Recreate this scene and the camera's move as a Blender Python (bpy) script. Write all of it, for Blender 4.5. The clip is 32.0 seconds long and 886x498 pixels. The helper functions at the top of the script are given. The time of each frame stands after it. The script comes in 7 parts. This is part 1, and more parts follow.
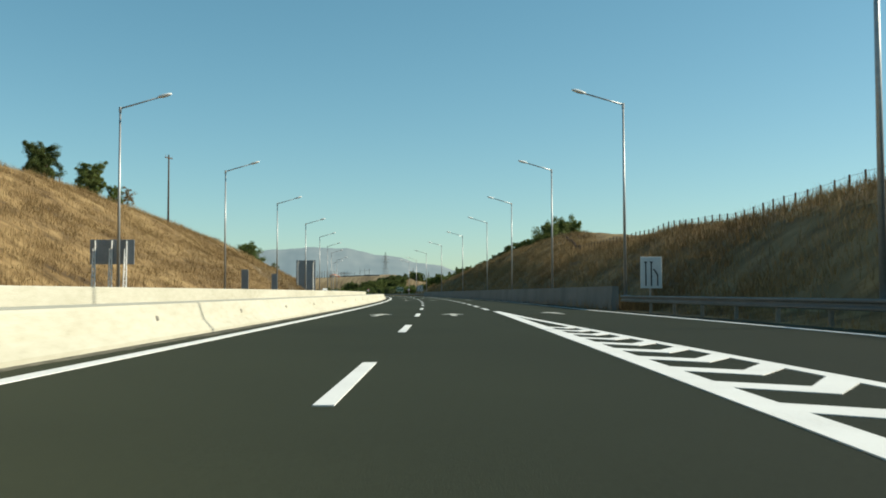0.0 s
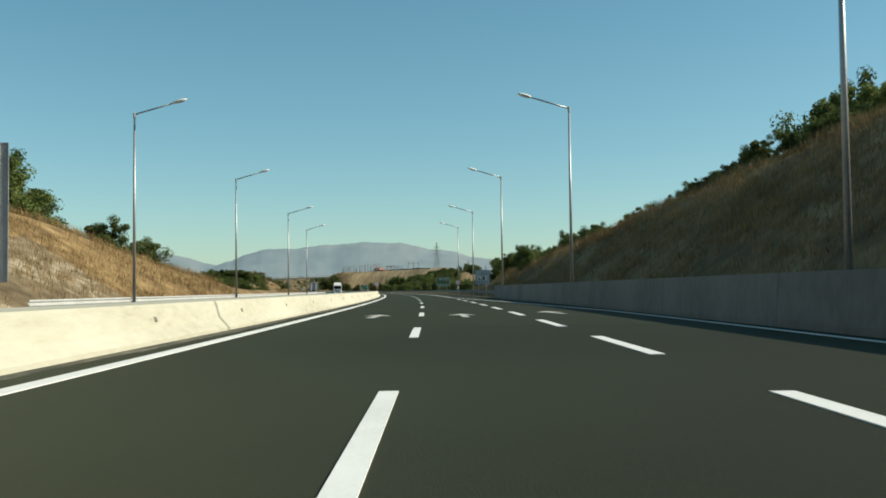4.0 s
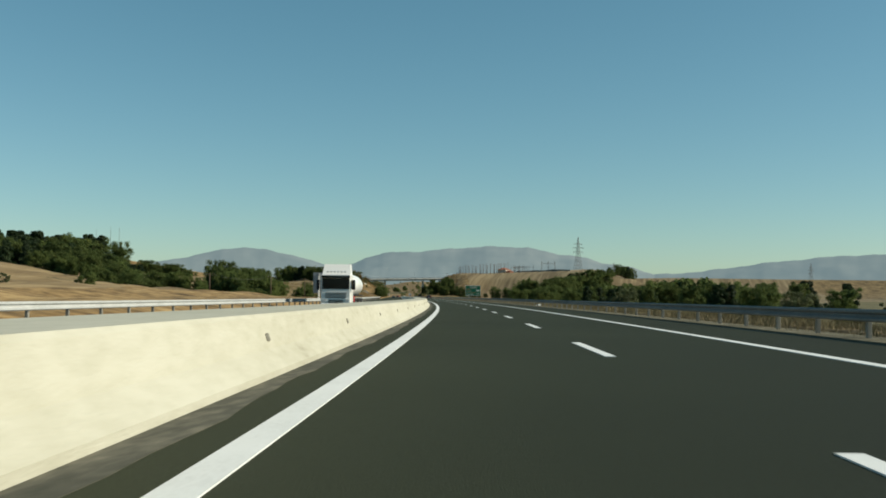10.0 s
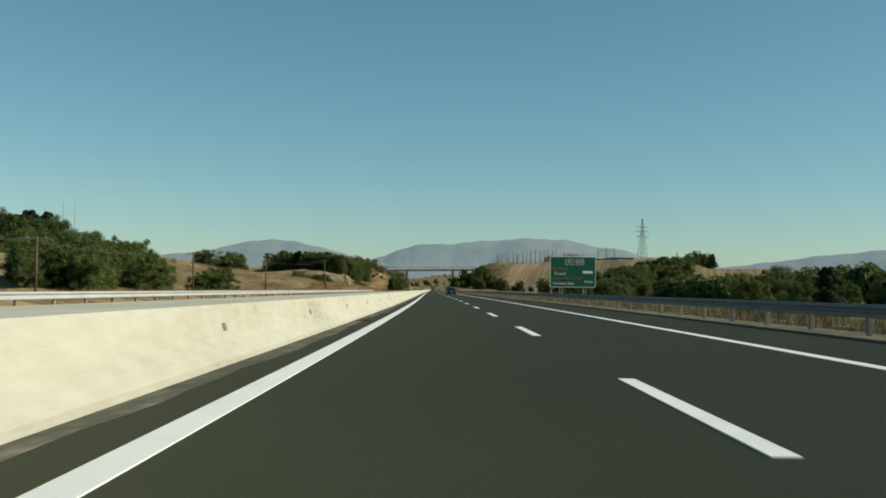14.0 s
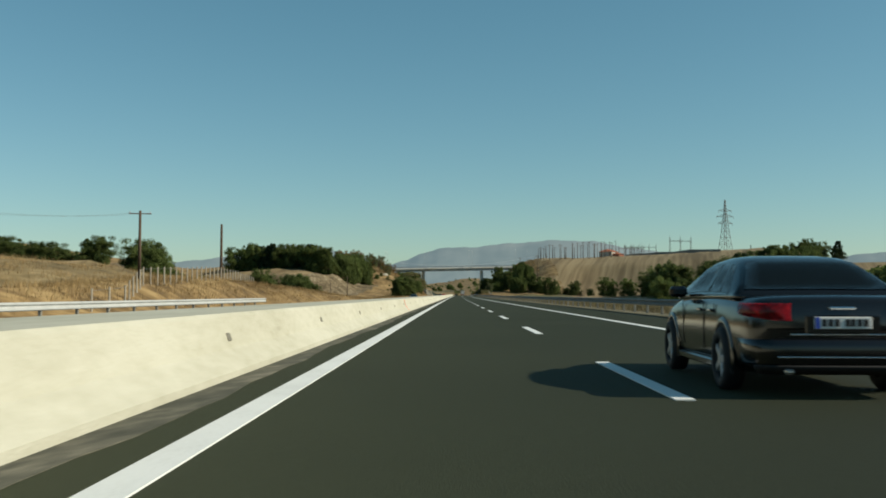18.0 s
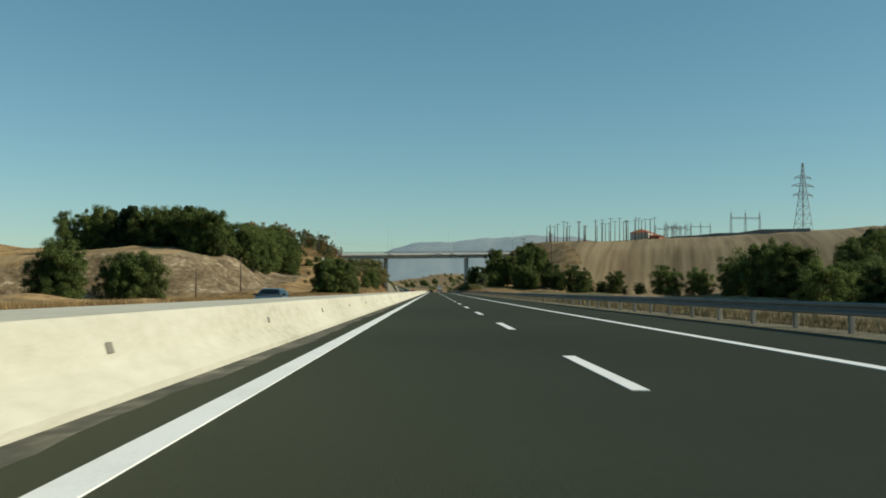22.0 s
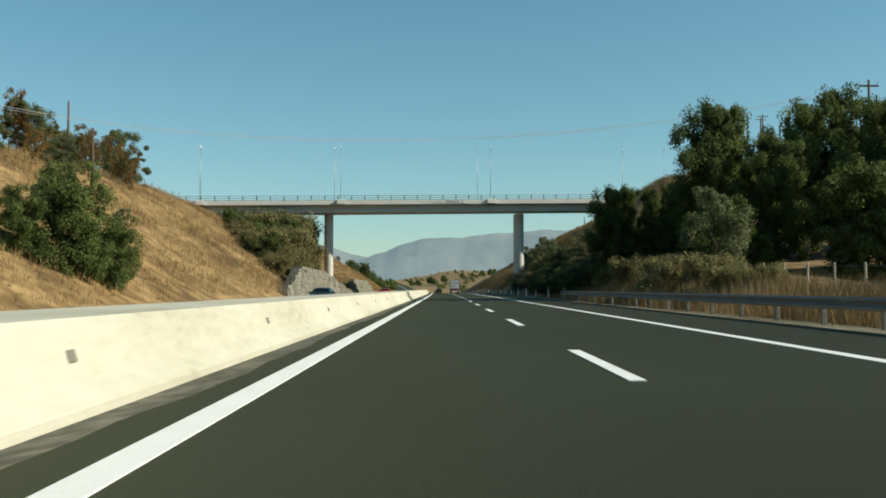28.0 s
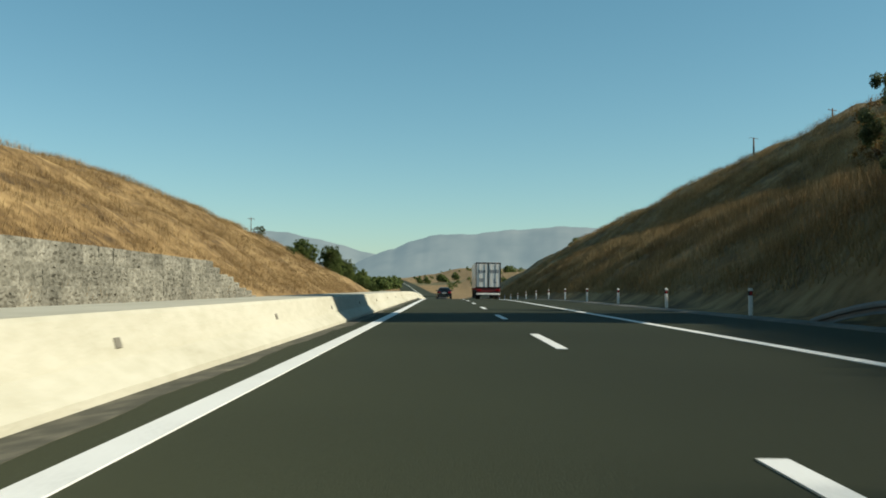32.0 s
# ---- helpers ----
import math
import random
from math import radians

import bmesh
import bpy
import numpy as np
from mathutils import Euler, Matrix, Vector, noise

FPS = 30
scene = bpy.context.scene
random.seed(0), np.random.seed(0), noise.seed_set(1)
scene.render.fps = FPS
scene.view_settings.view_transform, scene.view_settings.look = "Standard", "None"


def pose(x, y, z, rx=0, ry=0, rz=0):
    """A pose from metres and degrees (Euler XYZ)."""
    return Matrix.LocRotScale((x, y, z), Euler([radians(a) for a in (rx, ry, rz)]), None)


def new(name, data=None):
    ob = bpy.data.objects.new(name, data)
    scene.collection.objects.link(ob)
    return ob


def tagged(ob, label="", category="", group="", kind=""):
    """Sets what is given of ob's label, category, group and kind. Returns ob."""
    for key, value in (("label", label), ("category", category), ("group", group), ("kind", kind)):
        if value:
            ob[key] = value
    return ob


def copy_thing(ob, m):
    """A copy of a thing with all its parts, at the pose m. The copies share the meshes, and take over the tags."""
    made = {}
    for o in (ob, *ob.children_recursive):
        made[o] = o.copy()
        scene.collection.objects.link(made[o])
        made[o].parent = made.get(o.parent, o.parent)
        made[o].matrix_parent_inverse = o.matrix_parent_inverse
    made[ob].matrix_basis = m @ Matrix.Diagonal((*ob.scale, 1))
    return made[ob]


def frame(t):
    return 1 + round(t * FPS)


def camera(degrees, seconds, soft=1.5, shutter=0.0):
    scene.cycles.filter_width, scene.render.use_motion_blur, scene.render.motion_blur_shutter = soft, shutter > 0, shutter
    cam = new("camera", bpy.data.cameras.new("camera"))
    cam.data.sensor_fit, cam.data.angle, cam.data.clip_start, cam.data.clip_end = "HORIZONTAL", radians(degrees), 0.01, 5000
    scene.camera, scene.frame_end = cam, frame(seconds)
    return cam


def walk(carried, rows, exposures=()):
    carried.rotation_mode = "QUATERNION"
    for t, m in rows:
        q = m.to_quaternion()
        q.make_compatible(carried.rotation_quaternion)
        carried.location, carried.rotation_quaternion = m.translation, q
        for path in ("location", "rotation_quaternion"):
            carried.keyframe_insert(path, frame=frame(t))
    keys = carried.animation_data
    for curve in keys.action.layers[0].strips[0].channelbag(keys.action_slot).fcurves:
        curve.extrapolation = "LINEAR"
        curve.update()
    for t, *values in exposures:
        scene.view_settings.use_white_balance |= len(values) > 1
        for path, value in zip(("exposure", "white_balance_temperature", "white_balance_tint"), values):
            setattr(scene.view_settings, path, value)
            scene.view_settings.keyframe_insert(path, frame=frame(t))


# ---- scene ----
cam = camera(49.96, 32.0, soft=1.8, shutter=0.05)

# Road alignment: curvature (1/m) and slope along the station s, in metres
STEP = 71.625
G = np.arange(-400.0, 5200.0, 1.0)
KNOTS = -38.2 + STEP * np.arange(24)
CURVE = np.array([3.45, 4.48, 4.99, 4.69, 4.44, 4.76, 4.74, 4.02, 2.57, 0.48, -0.27, -0.22, -0.22, -0.29, 0.03, -0.17, 0.30, 0.95, 1.00, 0.95, 0.85, 0.72, 0.57, 0.42]) * 1e-4
SLOPES = np.array([1.57, 0.39, -0.80, -1.97, -0.76, -1.27, -0.96, 0.23, 0.20, -1.65, -2.30, -2.10]) * 1e-3
_k = np.interp(G, KNOTS, CURVE)
_k[G > 1650] = 0.6e-4
_k[G > 2300] = 0.0
_z = np.interp(G, -38.2 + 143.25 * np.arange(12), SLOPES)
_flat = _z
_z = np.where(G > 1260, np.interp(G, [1260, 1310, 1420, 1520, 1700, 1900, 2100, 2600, 3000], [-0.0022, -0.019, -0.019, -0.004, 0.0, 0.004, 0.018, 0.020, 0.012]), _z)
SUNK = np.cumsum(np.where(G > 1260, _flat - _z, 0.0))
TH = np.cumsum(_k)
TH -= np.interp(0, G, TH)
PX, PY, PZ = np.cumsum(-np.sin(TH)), np.cumsum(np.cos(TH)), np.cumsum(_z)
for _a in (PX, PY, PZ):
    _a -= np.interp(0, G, _a)
EYE = 0.834
LANE = 3.283
CYCLE = 12.7602
PHASE = 10.562


def heading(s):
    return float(np.interp(s, G, TH))


def road_z(s):
    return np.interp(s, G, PZ)


def on(s, u, z=0.0):
    """World point at station s, u metres to the right of the lane line, z above the road."""
    th = np.interp(s, G, TH)
    return (np.interp(s, G, PX) + u * np.cos(th), np.interp(s, G, PY) + u * np.sin(th), np.interp(s, G, PZ) + z)


def at(s, u, z=0.0, turn=0.0):
    """Pose at a station: y along the road."""
    x, y, zz = on(s, u, z)
    return pose(float(x), float(y), float(zz), 0, 0, math.degrees(heading(s)) + turn)


# seconds, station, offset, yaw from the road, pitch, roll
DRIVE = [
    (0, 3.56, 0.921, 0.416, 2.655, 0.186),
    (0.5, 21.40, 0.891, 0.031, 2.584, 0.401),
    (1, 39.31, 0.852, -0.094, 2.621, 0.542),
    (1.5, 57.44, 0.787, 0.106, 2.634, 0.438),
    (2, 75.59, 0.714, 0.034, 2.649, 0.304),
    (2.5, 93.35, 0.652, -0.246, 2.637, 0.328),
    (3, 111.57, 0.586, -0.222, 2.583, 0.387),
    (3.5, 129.48, 0.517, -0.168, 2.485, 0.518),
    (4, 147.42, 0.421, -0.115, 2.389, 0.648),
    (4.5, 165.45, 0.276, -0.091, 2.345, 0.708),
    (5, 183.59, 0.082, 1.337, 2.994, 0.598),
    (5.5, 201.90, -0.183, 1.412, 3.078, 0.281),
    (6, 220.26, -0.477, 0.720, 2.751, -0.069),
    (6.5, 238.57, -0.766, 0.392, 2.474, -0.284),
    (7, 256.81, -1.049, 0.797, 2.337, -0.428),
    (7.5, 274.83, -1.319, 1.260, 2.420, -0.498),
    (8, 292.95, -1.557, 1.719, 2.755, -0.523),
    (8.5, 311.64, -1.733, 1.913, 3.004, -0.527),
    (9, 330.37, -1.871, 2.410, 3.049, -0.524),
    (9.5, 348.63, -1.997, 2.154, 2.882, -0.556),
    (10, 366.83, -2.071, 1.671, 2.793, -0.565),
    (10.5, 385.28, -2.041, 1.276, 2.811, -0.468),
    (11, 403.83, -1.968, 0.941, 2.750, -0.381),
    (11.5, 422.43, -1.894, 0.678, 2.786, -0.422),
    (12, 441.04, -1.827, 0.522, 2.769, -0.495),
    (12.5, 459.52, -1.798, 0.083, 2.785, -0.529),
    (13, 478.10, -1.783, -0.153, 2.807, -0.574),
    (13.5, 497.07, -1.762, -0.217, 2.661, -0.662),
    (14, 516.09, -1.751, 0.180, 2.400, -0.772),
    (14.5, 534.91, -1.763, 0.752, 2.224, -0.899),
    (15, 553.63, -1.789, 0.858, 2.376, -0.900),
    (15.5, 572.26, -1.829, 1.092, 2.611, -0.870),
    (16, 590.90, -1.867, 1.326, 2.846, -0.870),
    (16.5, 609.63, -1.888, 1.432, 2.998, -0.900),
    (17, 628.46, -1.893, 0.581, 2.793, -0.923),
    (17.5, 647.46, -1.857, 0.141, 2.457, -0.464),
    (18, 666.51, -1.836, 0.619, 2.683, -0.057),
    (18.5, 685.48, -1.910, 0.978, 3.174, -0.067),
    (19, 704.50, -1.985, 0.824, 2.886, -0.187),
    (19.5, 723.68, -1.979, -0.129, 2.463, -0.194),
    (20, 742.87, -1.944, -0.762, 2.356, -0.209),
    (20.5, 761.88, -1.906, -1.047, 2.327, -0.310),
    (21, 780.88, -1.862, -1.041, 2.324, -0.411),
    (21.5, 800.00, -1.821, -0.972, 2.396, -0.446),
    (22, 819.14, -1.780, -0.698, 2.475, -0.425),
    (22.5, 838.26, -1.737, -0.744, 2.575, -0.288),
    (23, 857.36, -1.702, -0.938, 2.468, -0.187),
    (23.5, 876.38, -1.685, -1.189, 2.430, -0.312),
    (24, 895.44, -1.682, -1.131, 2.543, -0.488),
    (24.5, 914.72, -1.696, -0.998, 2.832, -0.600),
    (25, 934.03, -1.717, -0.732, 3.274, -0.651),
    (25.5, 953.22, -1.735, -0.392, 3.349, -0.593),
    (26, 972.35, -1.752, -0.191, 3.296, -0.501),
    (26.5, 991.41, -1.767, 0.252, 3.187, -0.299),
    (27, 1010.42, -1.774, 0.695, 3.078, -0.096),
    (27.5, 1029.10, -1.768, 0.896, 3.022, -0.004),
    (28, 1048.31, -1.749, 0.025, 2.389, -0.000),
    (28.5, 1067.20, -1.713, -0.314, 2.314, -0.162),
    (29, 1086.05, -1.665, -0.252, 2.307, -0.338),
    (29.5, 1104.95, -1.599, -0.356, 2.511, -0.388),
    (30, 1123.65, -1.541, -0.185, 2.448, -0.354),
    (30.5, 1141.35, -1.519, -0.061, 2.542, -0.170),
    (31, 1159.73, -1.514, 0.137, 2.315, -0.019),
    (31.5, 1178.21, -1.545, 0.494, 2.306, -0.120),
    (32, 1196.82, -1.590, 0.323, 2.302, -0.298),
]
walk(cam, [(t, at(s, u, EYE, yaw) @ pose(0, 0, 0, 90 + pitch, 0, 0) @ pose(0, 0, 0, 0, 0, -roll)) for t, s, u, yaw, pitch, roll in DRIVE],
     exposures=[(t, e, 6670, 8.3) for t, e in ((0, 0.5), (5, 0.4), (8, 0.25), (12, 0.12), (22, 0.12), (25, 0.3), (28, 0.42), (30, 0.55), (31, 0.5), (32, 0.4))])

# ---- light ----
SUN_EL, SUN_OFF = 31.0, 9.0
sun_az = heading(640) - radians(90) - radians(SUN_OFF)
world = bpy.data.worlds.new("world")
scene.world = world
world.use_nodes = True
wn = world.node_tree.nodes
sky = wn.new("ShaderNodeTexSky")
sky.sky_type = "NISHITA"
sky.sun_disc = False
sky.sun_elevation = radians(SUN_EL)
SUN_DIR = Vector((-math.sin(sun_az), math.cos(sun_az), math.tan(radians(SUN_EL)))).normalized()
sky.sun_rotation = math.atan2(SUN_DIR.x, SUN_DIR.y)
sky.altitude, sky.air_density, sky.dust_density, sky.ozone_density = 600, 1.0, 0.55, 1.6
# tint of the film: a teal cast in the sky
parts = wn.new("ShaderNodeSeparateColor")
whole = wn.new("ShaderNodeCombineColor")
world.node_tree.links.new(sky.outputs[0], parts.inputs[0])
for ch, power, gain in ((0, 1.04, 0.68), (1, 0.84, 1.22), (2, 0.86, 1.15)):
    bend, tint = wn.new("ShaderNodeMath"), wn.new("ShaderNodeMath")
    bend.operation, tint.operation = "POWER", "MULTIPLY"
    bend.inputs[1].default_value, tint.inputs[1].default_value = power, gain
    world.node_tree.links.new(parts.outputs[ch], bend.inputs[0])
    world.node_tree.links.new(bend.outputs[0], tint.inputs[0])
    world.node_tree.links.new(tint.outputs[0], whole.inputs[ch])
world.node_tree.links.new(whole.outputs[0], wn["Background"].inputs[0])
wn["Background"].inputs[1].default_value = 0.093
sun = new("sun", bpy.data.lights.new("sun", "SUN"))
sun.data.energy, sun.data.angle, sun.data.color = 5.2, radians(0.8), (1.0, 0.93, 0.76)
sun.matrix_world = Matrix.Translation((0, 0, 200)) @ (-SUN_DIR).to_track_quat("-Z", "Y").to_matrix().to_4x4()

# ---- materials ----
def material(name, base, rough=0.8, metal=0.0, spec=0.3):
    m = bpy.data.materials.new(name)
    m.use_nodes = True
    b = m.node_tree.nodes["Principled BSDF"]
    b.inputs["Base Color"].default_value = (*base, 1)
    b.inputs["Roughness"].default_value = rough
    b.inputs["Metallic"].default_value = metal
    b.inputs["Specular IOR Level"].default_value = spec
    return m


def varied(name, stops, scale=1.0, fine=20.0, rough=0.85, bump=0.0, bump_scale=None, metal=0.0, spec=0.3, stretch=(1, 1, 1), mix=0.5, obj=0.0, island=0.0, chalk=0.0):
    """A surface whose colour drifts through the stops at two scales, with fine relief. obj, island: spread of tone from piece to piece."""
    m = material(name, stops[0][1], rough, metal, spec)
    t = m.node_tree
    N, L = t.nodes, t.links
    b = N["Principled BSDF"]
    b.inputs["Diffuse Roughness"].default_value = chalk
    mp = N.new("ShaderNodeMapping")
    mp.inputs["Scale"].default_value = stretch
    geo = N.new("ShaderNodeNewGeometry")
    L.new(geo.outputs["Position"], mp.inputs["Vector"])
    n1, n2 = N.new("ShaderNodeTexNoise"), N.new("ShaderNodeTexNoise")
    n1.inputs["Scale"].default_value, n2.inputs["Scale"].default_value = scale, fine
    n1.inputs["Detail"].default_value, n2.inputs["Detail"].default_value = 5, 4
    mixer = N.new("ShaderNodeMix")
    mixer.inputs[0].default_value = mix
    L.new(mp.outputs[0], n1.inputs["Vector"])
    L.new(mp.outputs[0], n2.inputs["Vector"])
    L.new(n1.outputs[0], mixer.inputs[2])
    L.new(n2.outputs[0], mixer.inputs[3])
    ramp = N.new("ShaderNodeValToRGB")
    while len(ramp.color_ramp.elements) < len(stops):
        ramp.color_ramp.elements.new(0.5)
    for e, (pos, col) in zip(ramp.color_ramp.elements, stops):
        e.position, e.color = pos, (*col, 1)
    L.new(mixer.outputs[0], ramp.inputs[0])
    out = ramp.outputs[0]
    for spread, socket in ((obj, "obj"), (island, "island")):
        if spread:
            hs = N.new("ShaderNodeHueSaturation")
            mr = N.new("ShaderNodeMapRange")
            mr.inputs[3].default_value, mr.inputs[4].default_value = 1 - spread, 1 + spread
            if socket == "obj":
                L.new(N.new("ShaderNodeObjectInfo").outputs["Random"], mr.inputs[0])
            else:
                L.new(geo.outputs["Random Per Island"], mr.inputs[0])
            L.new(mr.outputs[0], hs.inputs["Value"])
            L.new(out, hs.inputs["Color"])
            out = hs.outputs[0]
    L.new(out, b.inputs["Base Color"])
    if bump:
        n3 = N.new("ShaderNodeTexNoise")
        n3.inputs["Scale"].default_value, n3.inputs["Detail"].default_value = bump_scale or fine * 2, 6
        L.new(mp.outputs[0], n3.inputs["Vector"])
        bp = N.new("ShaderNodeBump")
        bp.inputs["Strength"].default_value, bp.inputs["Distance"].default_value = bump, 0.05
        L.new(n3.outputs[0], bp.inputs["Height"])
        L.new(bp.outputs[0], b.inputs["Normal"])
    return m


ASPHALT = varied("asphalt", [(0.3, (0.0245, 0.0281, 0.0160)), (0.5, (0.0328, 0.0374, 0.0212)), (0.72, (0.0420, 0.0474, 0.0270))], 0.12, 30, 0.82, 0.25, 90, stretch=(1, 1, 1), mix=0.45, spec=0.12, chalk=1.0)
PAINT = varied("road_paint", [(0.25, (0.5324, 0.5430, 0.5294)), (0.5, (0.6710, 0.6844, 0.6751)), (0.8, (0.7227, 0.7372, 0.7299))], 1.2, 35, 0.6, 0.1, 80, spec=0.1)
WORN_PAINT = varied("worn_road_paint", [(0.30, (0.26, 0.26, 0.23)), (0.5, (0.42, 0.42, 0.38)), (0.75, (0.55, 0.55, 0.5))], 2.0, 30, 0.7, 0.1, 80)
BARRIER = varied("barrier_concrete", [(0.26, (0.265, 0.252, 0.190)), (0.40, (0.385, 0.372, 0.296)), (0.58, (0.450, 0.438, 0.362)), (0.85, (0.486, 0.478, 0.408))], 0.55, 6, 0.9, 0.2, 25, stretch=(1, 0.35, 1.6), mix=0.4)
CONCRETE = varied("grey_concrete", [(0.25, (0.125, 0.122, 0.112)), (0.5, (0.195, 0.192, 0.178)), (0.8, (0.260, 0.256, 0.240))], 0.35, 5, 0.9, 0.2, 22, stretch=(1, 1, 0.5), mix=0.4)
BRIDGE = varied("bridge_concrete", [(0.25, (0.391, 0.391, 0.361)), (0.5, (0.487, 0.487, 0.458)), (0.8, (0.567, 0.567, 0.528))], 0.25, 4, 0.85, 0.1, 15, stretch=(1, 1, 0.6), mix=0.4)
STEEL = varied("galvanised_steel", [(0.3, (0.30, 0.31, 0.31)), (0.55, (0.42, 0.43, 0.43)), (0.8, (0.52, 0.53, 0.53))], 1.0, 15, 0.5, metal=0.75, spec=0.5)
POLE = varied("lamp_post_steel", [(0.3, (0.26, 0.27, 0.27)), (0.7, (0.40, 0.41, 0.41))], 0.8, 12, 0.45, metal=0.6, spec=0.5)
GRASS = varied("dry_grass_ground", [(0.34, (0.0600, 0.0380, 0.0165)), (0.45, (0.1480, 0.0930, 0.0370)), (0.54, (0.2480, 0.1630, 0.0700)), (0.64, (0.3350, 0.2346, 0.1080))], 0.16, 0.9, 0.95, 0.9, 2.6, mix=0.5, chalk=0.8)
STRAW = varied("dry_grass_blades", [(0.36, (0.1500, 0.0900, 0.0340)), (0.5, (0.2880, 0.1914, 0.0816)), (0.63, (0.4000, 0.2860, 0.1400))], 0.16, 0.9, 0.9, island=0.3, mix=0.45, chalk=0.8)
LEAF = varied("oak_leaves", [(0.34, (0.0440, 0.0670, 0.0200)), (0.5, (0.0920, 0.1250, 0.0370)), (0.66, (0.1600, 0.1860, 0.0580))], 0.30, 2.0, 0.7, island=0.35, obj=0.25, spec=0.15)
BARK = varied("bark", [(0.3, (0.06, 0.045, 0.03)), (0.7, (0.15, 0.115, 0.08))], 3, 20, 0.95, 0.6, 25)
WOODPOLE = varied("creosoted_timber", [(0.3, (0.045, 0.030, 0.02)), (0.7, (0.12, 0.085, 0.06))], 2, 20, 0.9, stretch=(1, 1, 0.2))
PALEWOOD = varied("weathered_timber", [(0.3, (0.22, 0.19, 0.15)), (0.7, (0.42, 0.38, 0.31))], 2, 20, 0.9, stretch=(1, 1, 0.2))
DARK = material("dark_rubber", (0.012, 0.012, 0.013), 0.7)
WHITE = varied("white_paint", [(0.3, (0.68, 0.68, 0.66)), (0.7, (0.80, 0.80, 0.78))], 0.8, 8, 0.4)


# ---- mesh helpers ----
def mesh_ob(name, verts, faces, mat, parent=None, smooth=False):
    me = bpy.data.meshes.new(name)
    me.from_pydata([tuple(map(float, v)) for v in verts], [], faces)
    me.materials.append(mat)
    if smooth:
        me.polygons.foreach_set("use_smooth", [True] * len(me.polygons))
    ob = new(name, me)
    if parent:
        ob.parent = parent
    return ob


def part(name, bm, mat, parent=None, label="", smooth=False):
    me = bpy.data.meshes.new(name)
    bmesh.ops.recalc_face_normals(bm, faces=bm.faces)
    bm.to_mesh(me)
    bm.free()
    me.materials.append(mat)
    if smooth:
        me.polygons.foreach_set("use_smooth", [True] * len(me.polygons))
    ob = new(name, me)
    if parent:
        ob.parent = parent
    if label:
        ob["label"] = label
    return ob


def again(ob, parent, m):
    """One more piece on the same mesh."""
    o = new(ob.name.split(".")[0], ob.data)
    o.parent = parent
    o.matrix_basis = m
    return o


def sweep(name, stations, profile, mat, parent=None, closed=True, caps=True, smooth=False):
    """A section (u, z) carried along the road; profile may be a function of s."""
    V, F = [], []
    n = None
    for s in stations:
        pr = profile(s) if callable(profile) else profile
        n = len(pr)
        for u, z in pr:
            V.append(on(s, u, z))
    m = len(stations)
    k = n if closed else n - 1
    for i in range(m - 1):
        for j in range(k):
            a, b = i * n + j, i * n + (j + 1) % n
            F.append((a, b, b + n, a + n))
    if closed and caps:
        F.append(tuple(range(n))[::-1])
        F.append(tuple((m - 1) * n + j for j in range(n)))
    ob = mesh_ob(name, V, F, mat, parent, smooth)
    bm = bmesh.new()
    bm.from_mesh(ob.data)
    if closed:
        bmesh.ops.recalc_face_normals(bm, faces=bm.faces)
    bm.to_mesh(ob.data)
    bm.free()
    return ob


def steps(a, b, d=4.0):
    n = max(2, int(math.ceil((b - a) / d)) + 1)
    return list(np.linspace(a, b, n))


def box(bm, lo, hi, bevel=0.0, m=None):
    r = bmesh.ops.create_cube(bm, size=1)
    c = [(a + b) / 2 for a, b in zip(lo, hi)]
    bmesh.ops.scale(bm, vec=[b - a for a, b in zip(lo, hi)], verts=r["verts"])
    bmesh.ops.translate(bm, vec=c, verts=r["verts"])
    if bevel:
        es = list({e for v in r["verts"] for e in v.link_edges})
        q = bmesh.ops.bevel(bm, geom=es, offset=bevel, segments=1, affect="EDGES")
        vs = q["verts"]
    else:
        vs = r["verts"]
    if m is not None:
        bmesh.ops.transform(bm, matrix=m, verts=list({v for v in vs}))
    return vs


def tube(bm, a, b, r1, r2=None, seg=8):
    a, b = Vector(a), Vector(b)
    d = b - a
    q = d.to_track_quat("Z", "Y").to_matrix().to_4x4()
    bmesh.ops.create_cone(bm, cap_ends=True, segments=seg, radius1=r1, radius2=r1 if r2 is None else r2, depth=d.length,
                          matrix=Matrix.Translation((a + b) / 2) @ q)


def empty(name, m=None, label="", category="", group="", kind=""):
    ob = new(name)
    ob.empty_display_size = 0.3
    if m is not None:
        ob.matrix_world = m
    return tagged(ob, label, category, group, kind)


def unscale(ob):
    """Takes a source thing's own scale out of its copies."""
    return Matrix.Diagonal((1 / ob.scale[0], 1 / ob.scale[1], 1 / ob.scale[2], 1))


# ---- ground ----
LEFT_CREST = ([-400, 60, 130, 165, 193, 212, 235, 255, 300, 560, 640, 690, 740, 790, 840, 890, 950, 990, 1030, 1060, 1088, 1112, 1145, 1177, 1200, 1215, 1240, 1257, 1300, 1336, 1372, 1411, 1450, 1500, 1560, 1620, 1700],
              [15, 16, 16.0, 13.8, 12.6, 9.0, 3.4, 1.2, 0.4, 0.3, 0.4, 0.7, 2.2, 1.3, -0.4, -0.7, -0.7, -0.4, 0.1, 0.6, 2.6, 9.0, 14, 15.6, 13.5, 13.2, 11, 10.6, 13.8, 13.2, 11.4, 10.3, 9.0, 7.6, 7.0, 4.0, -3])
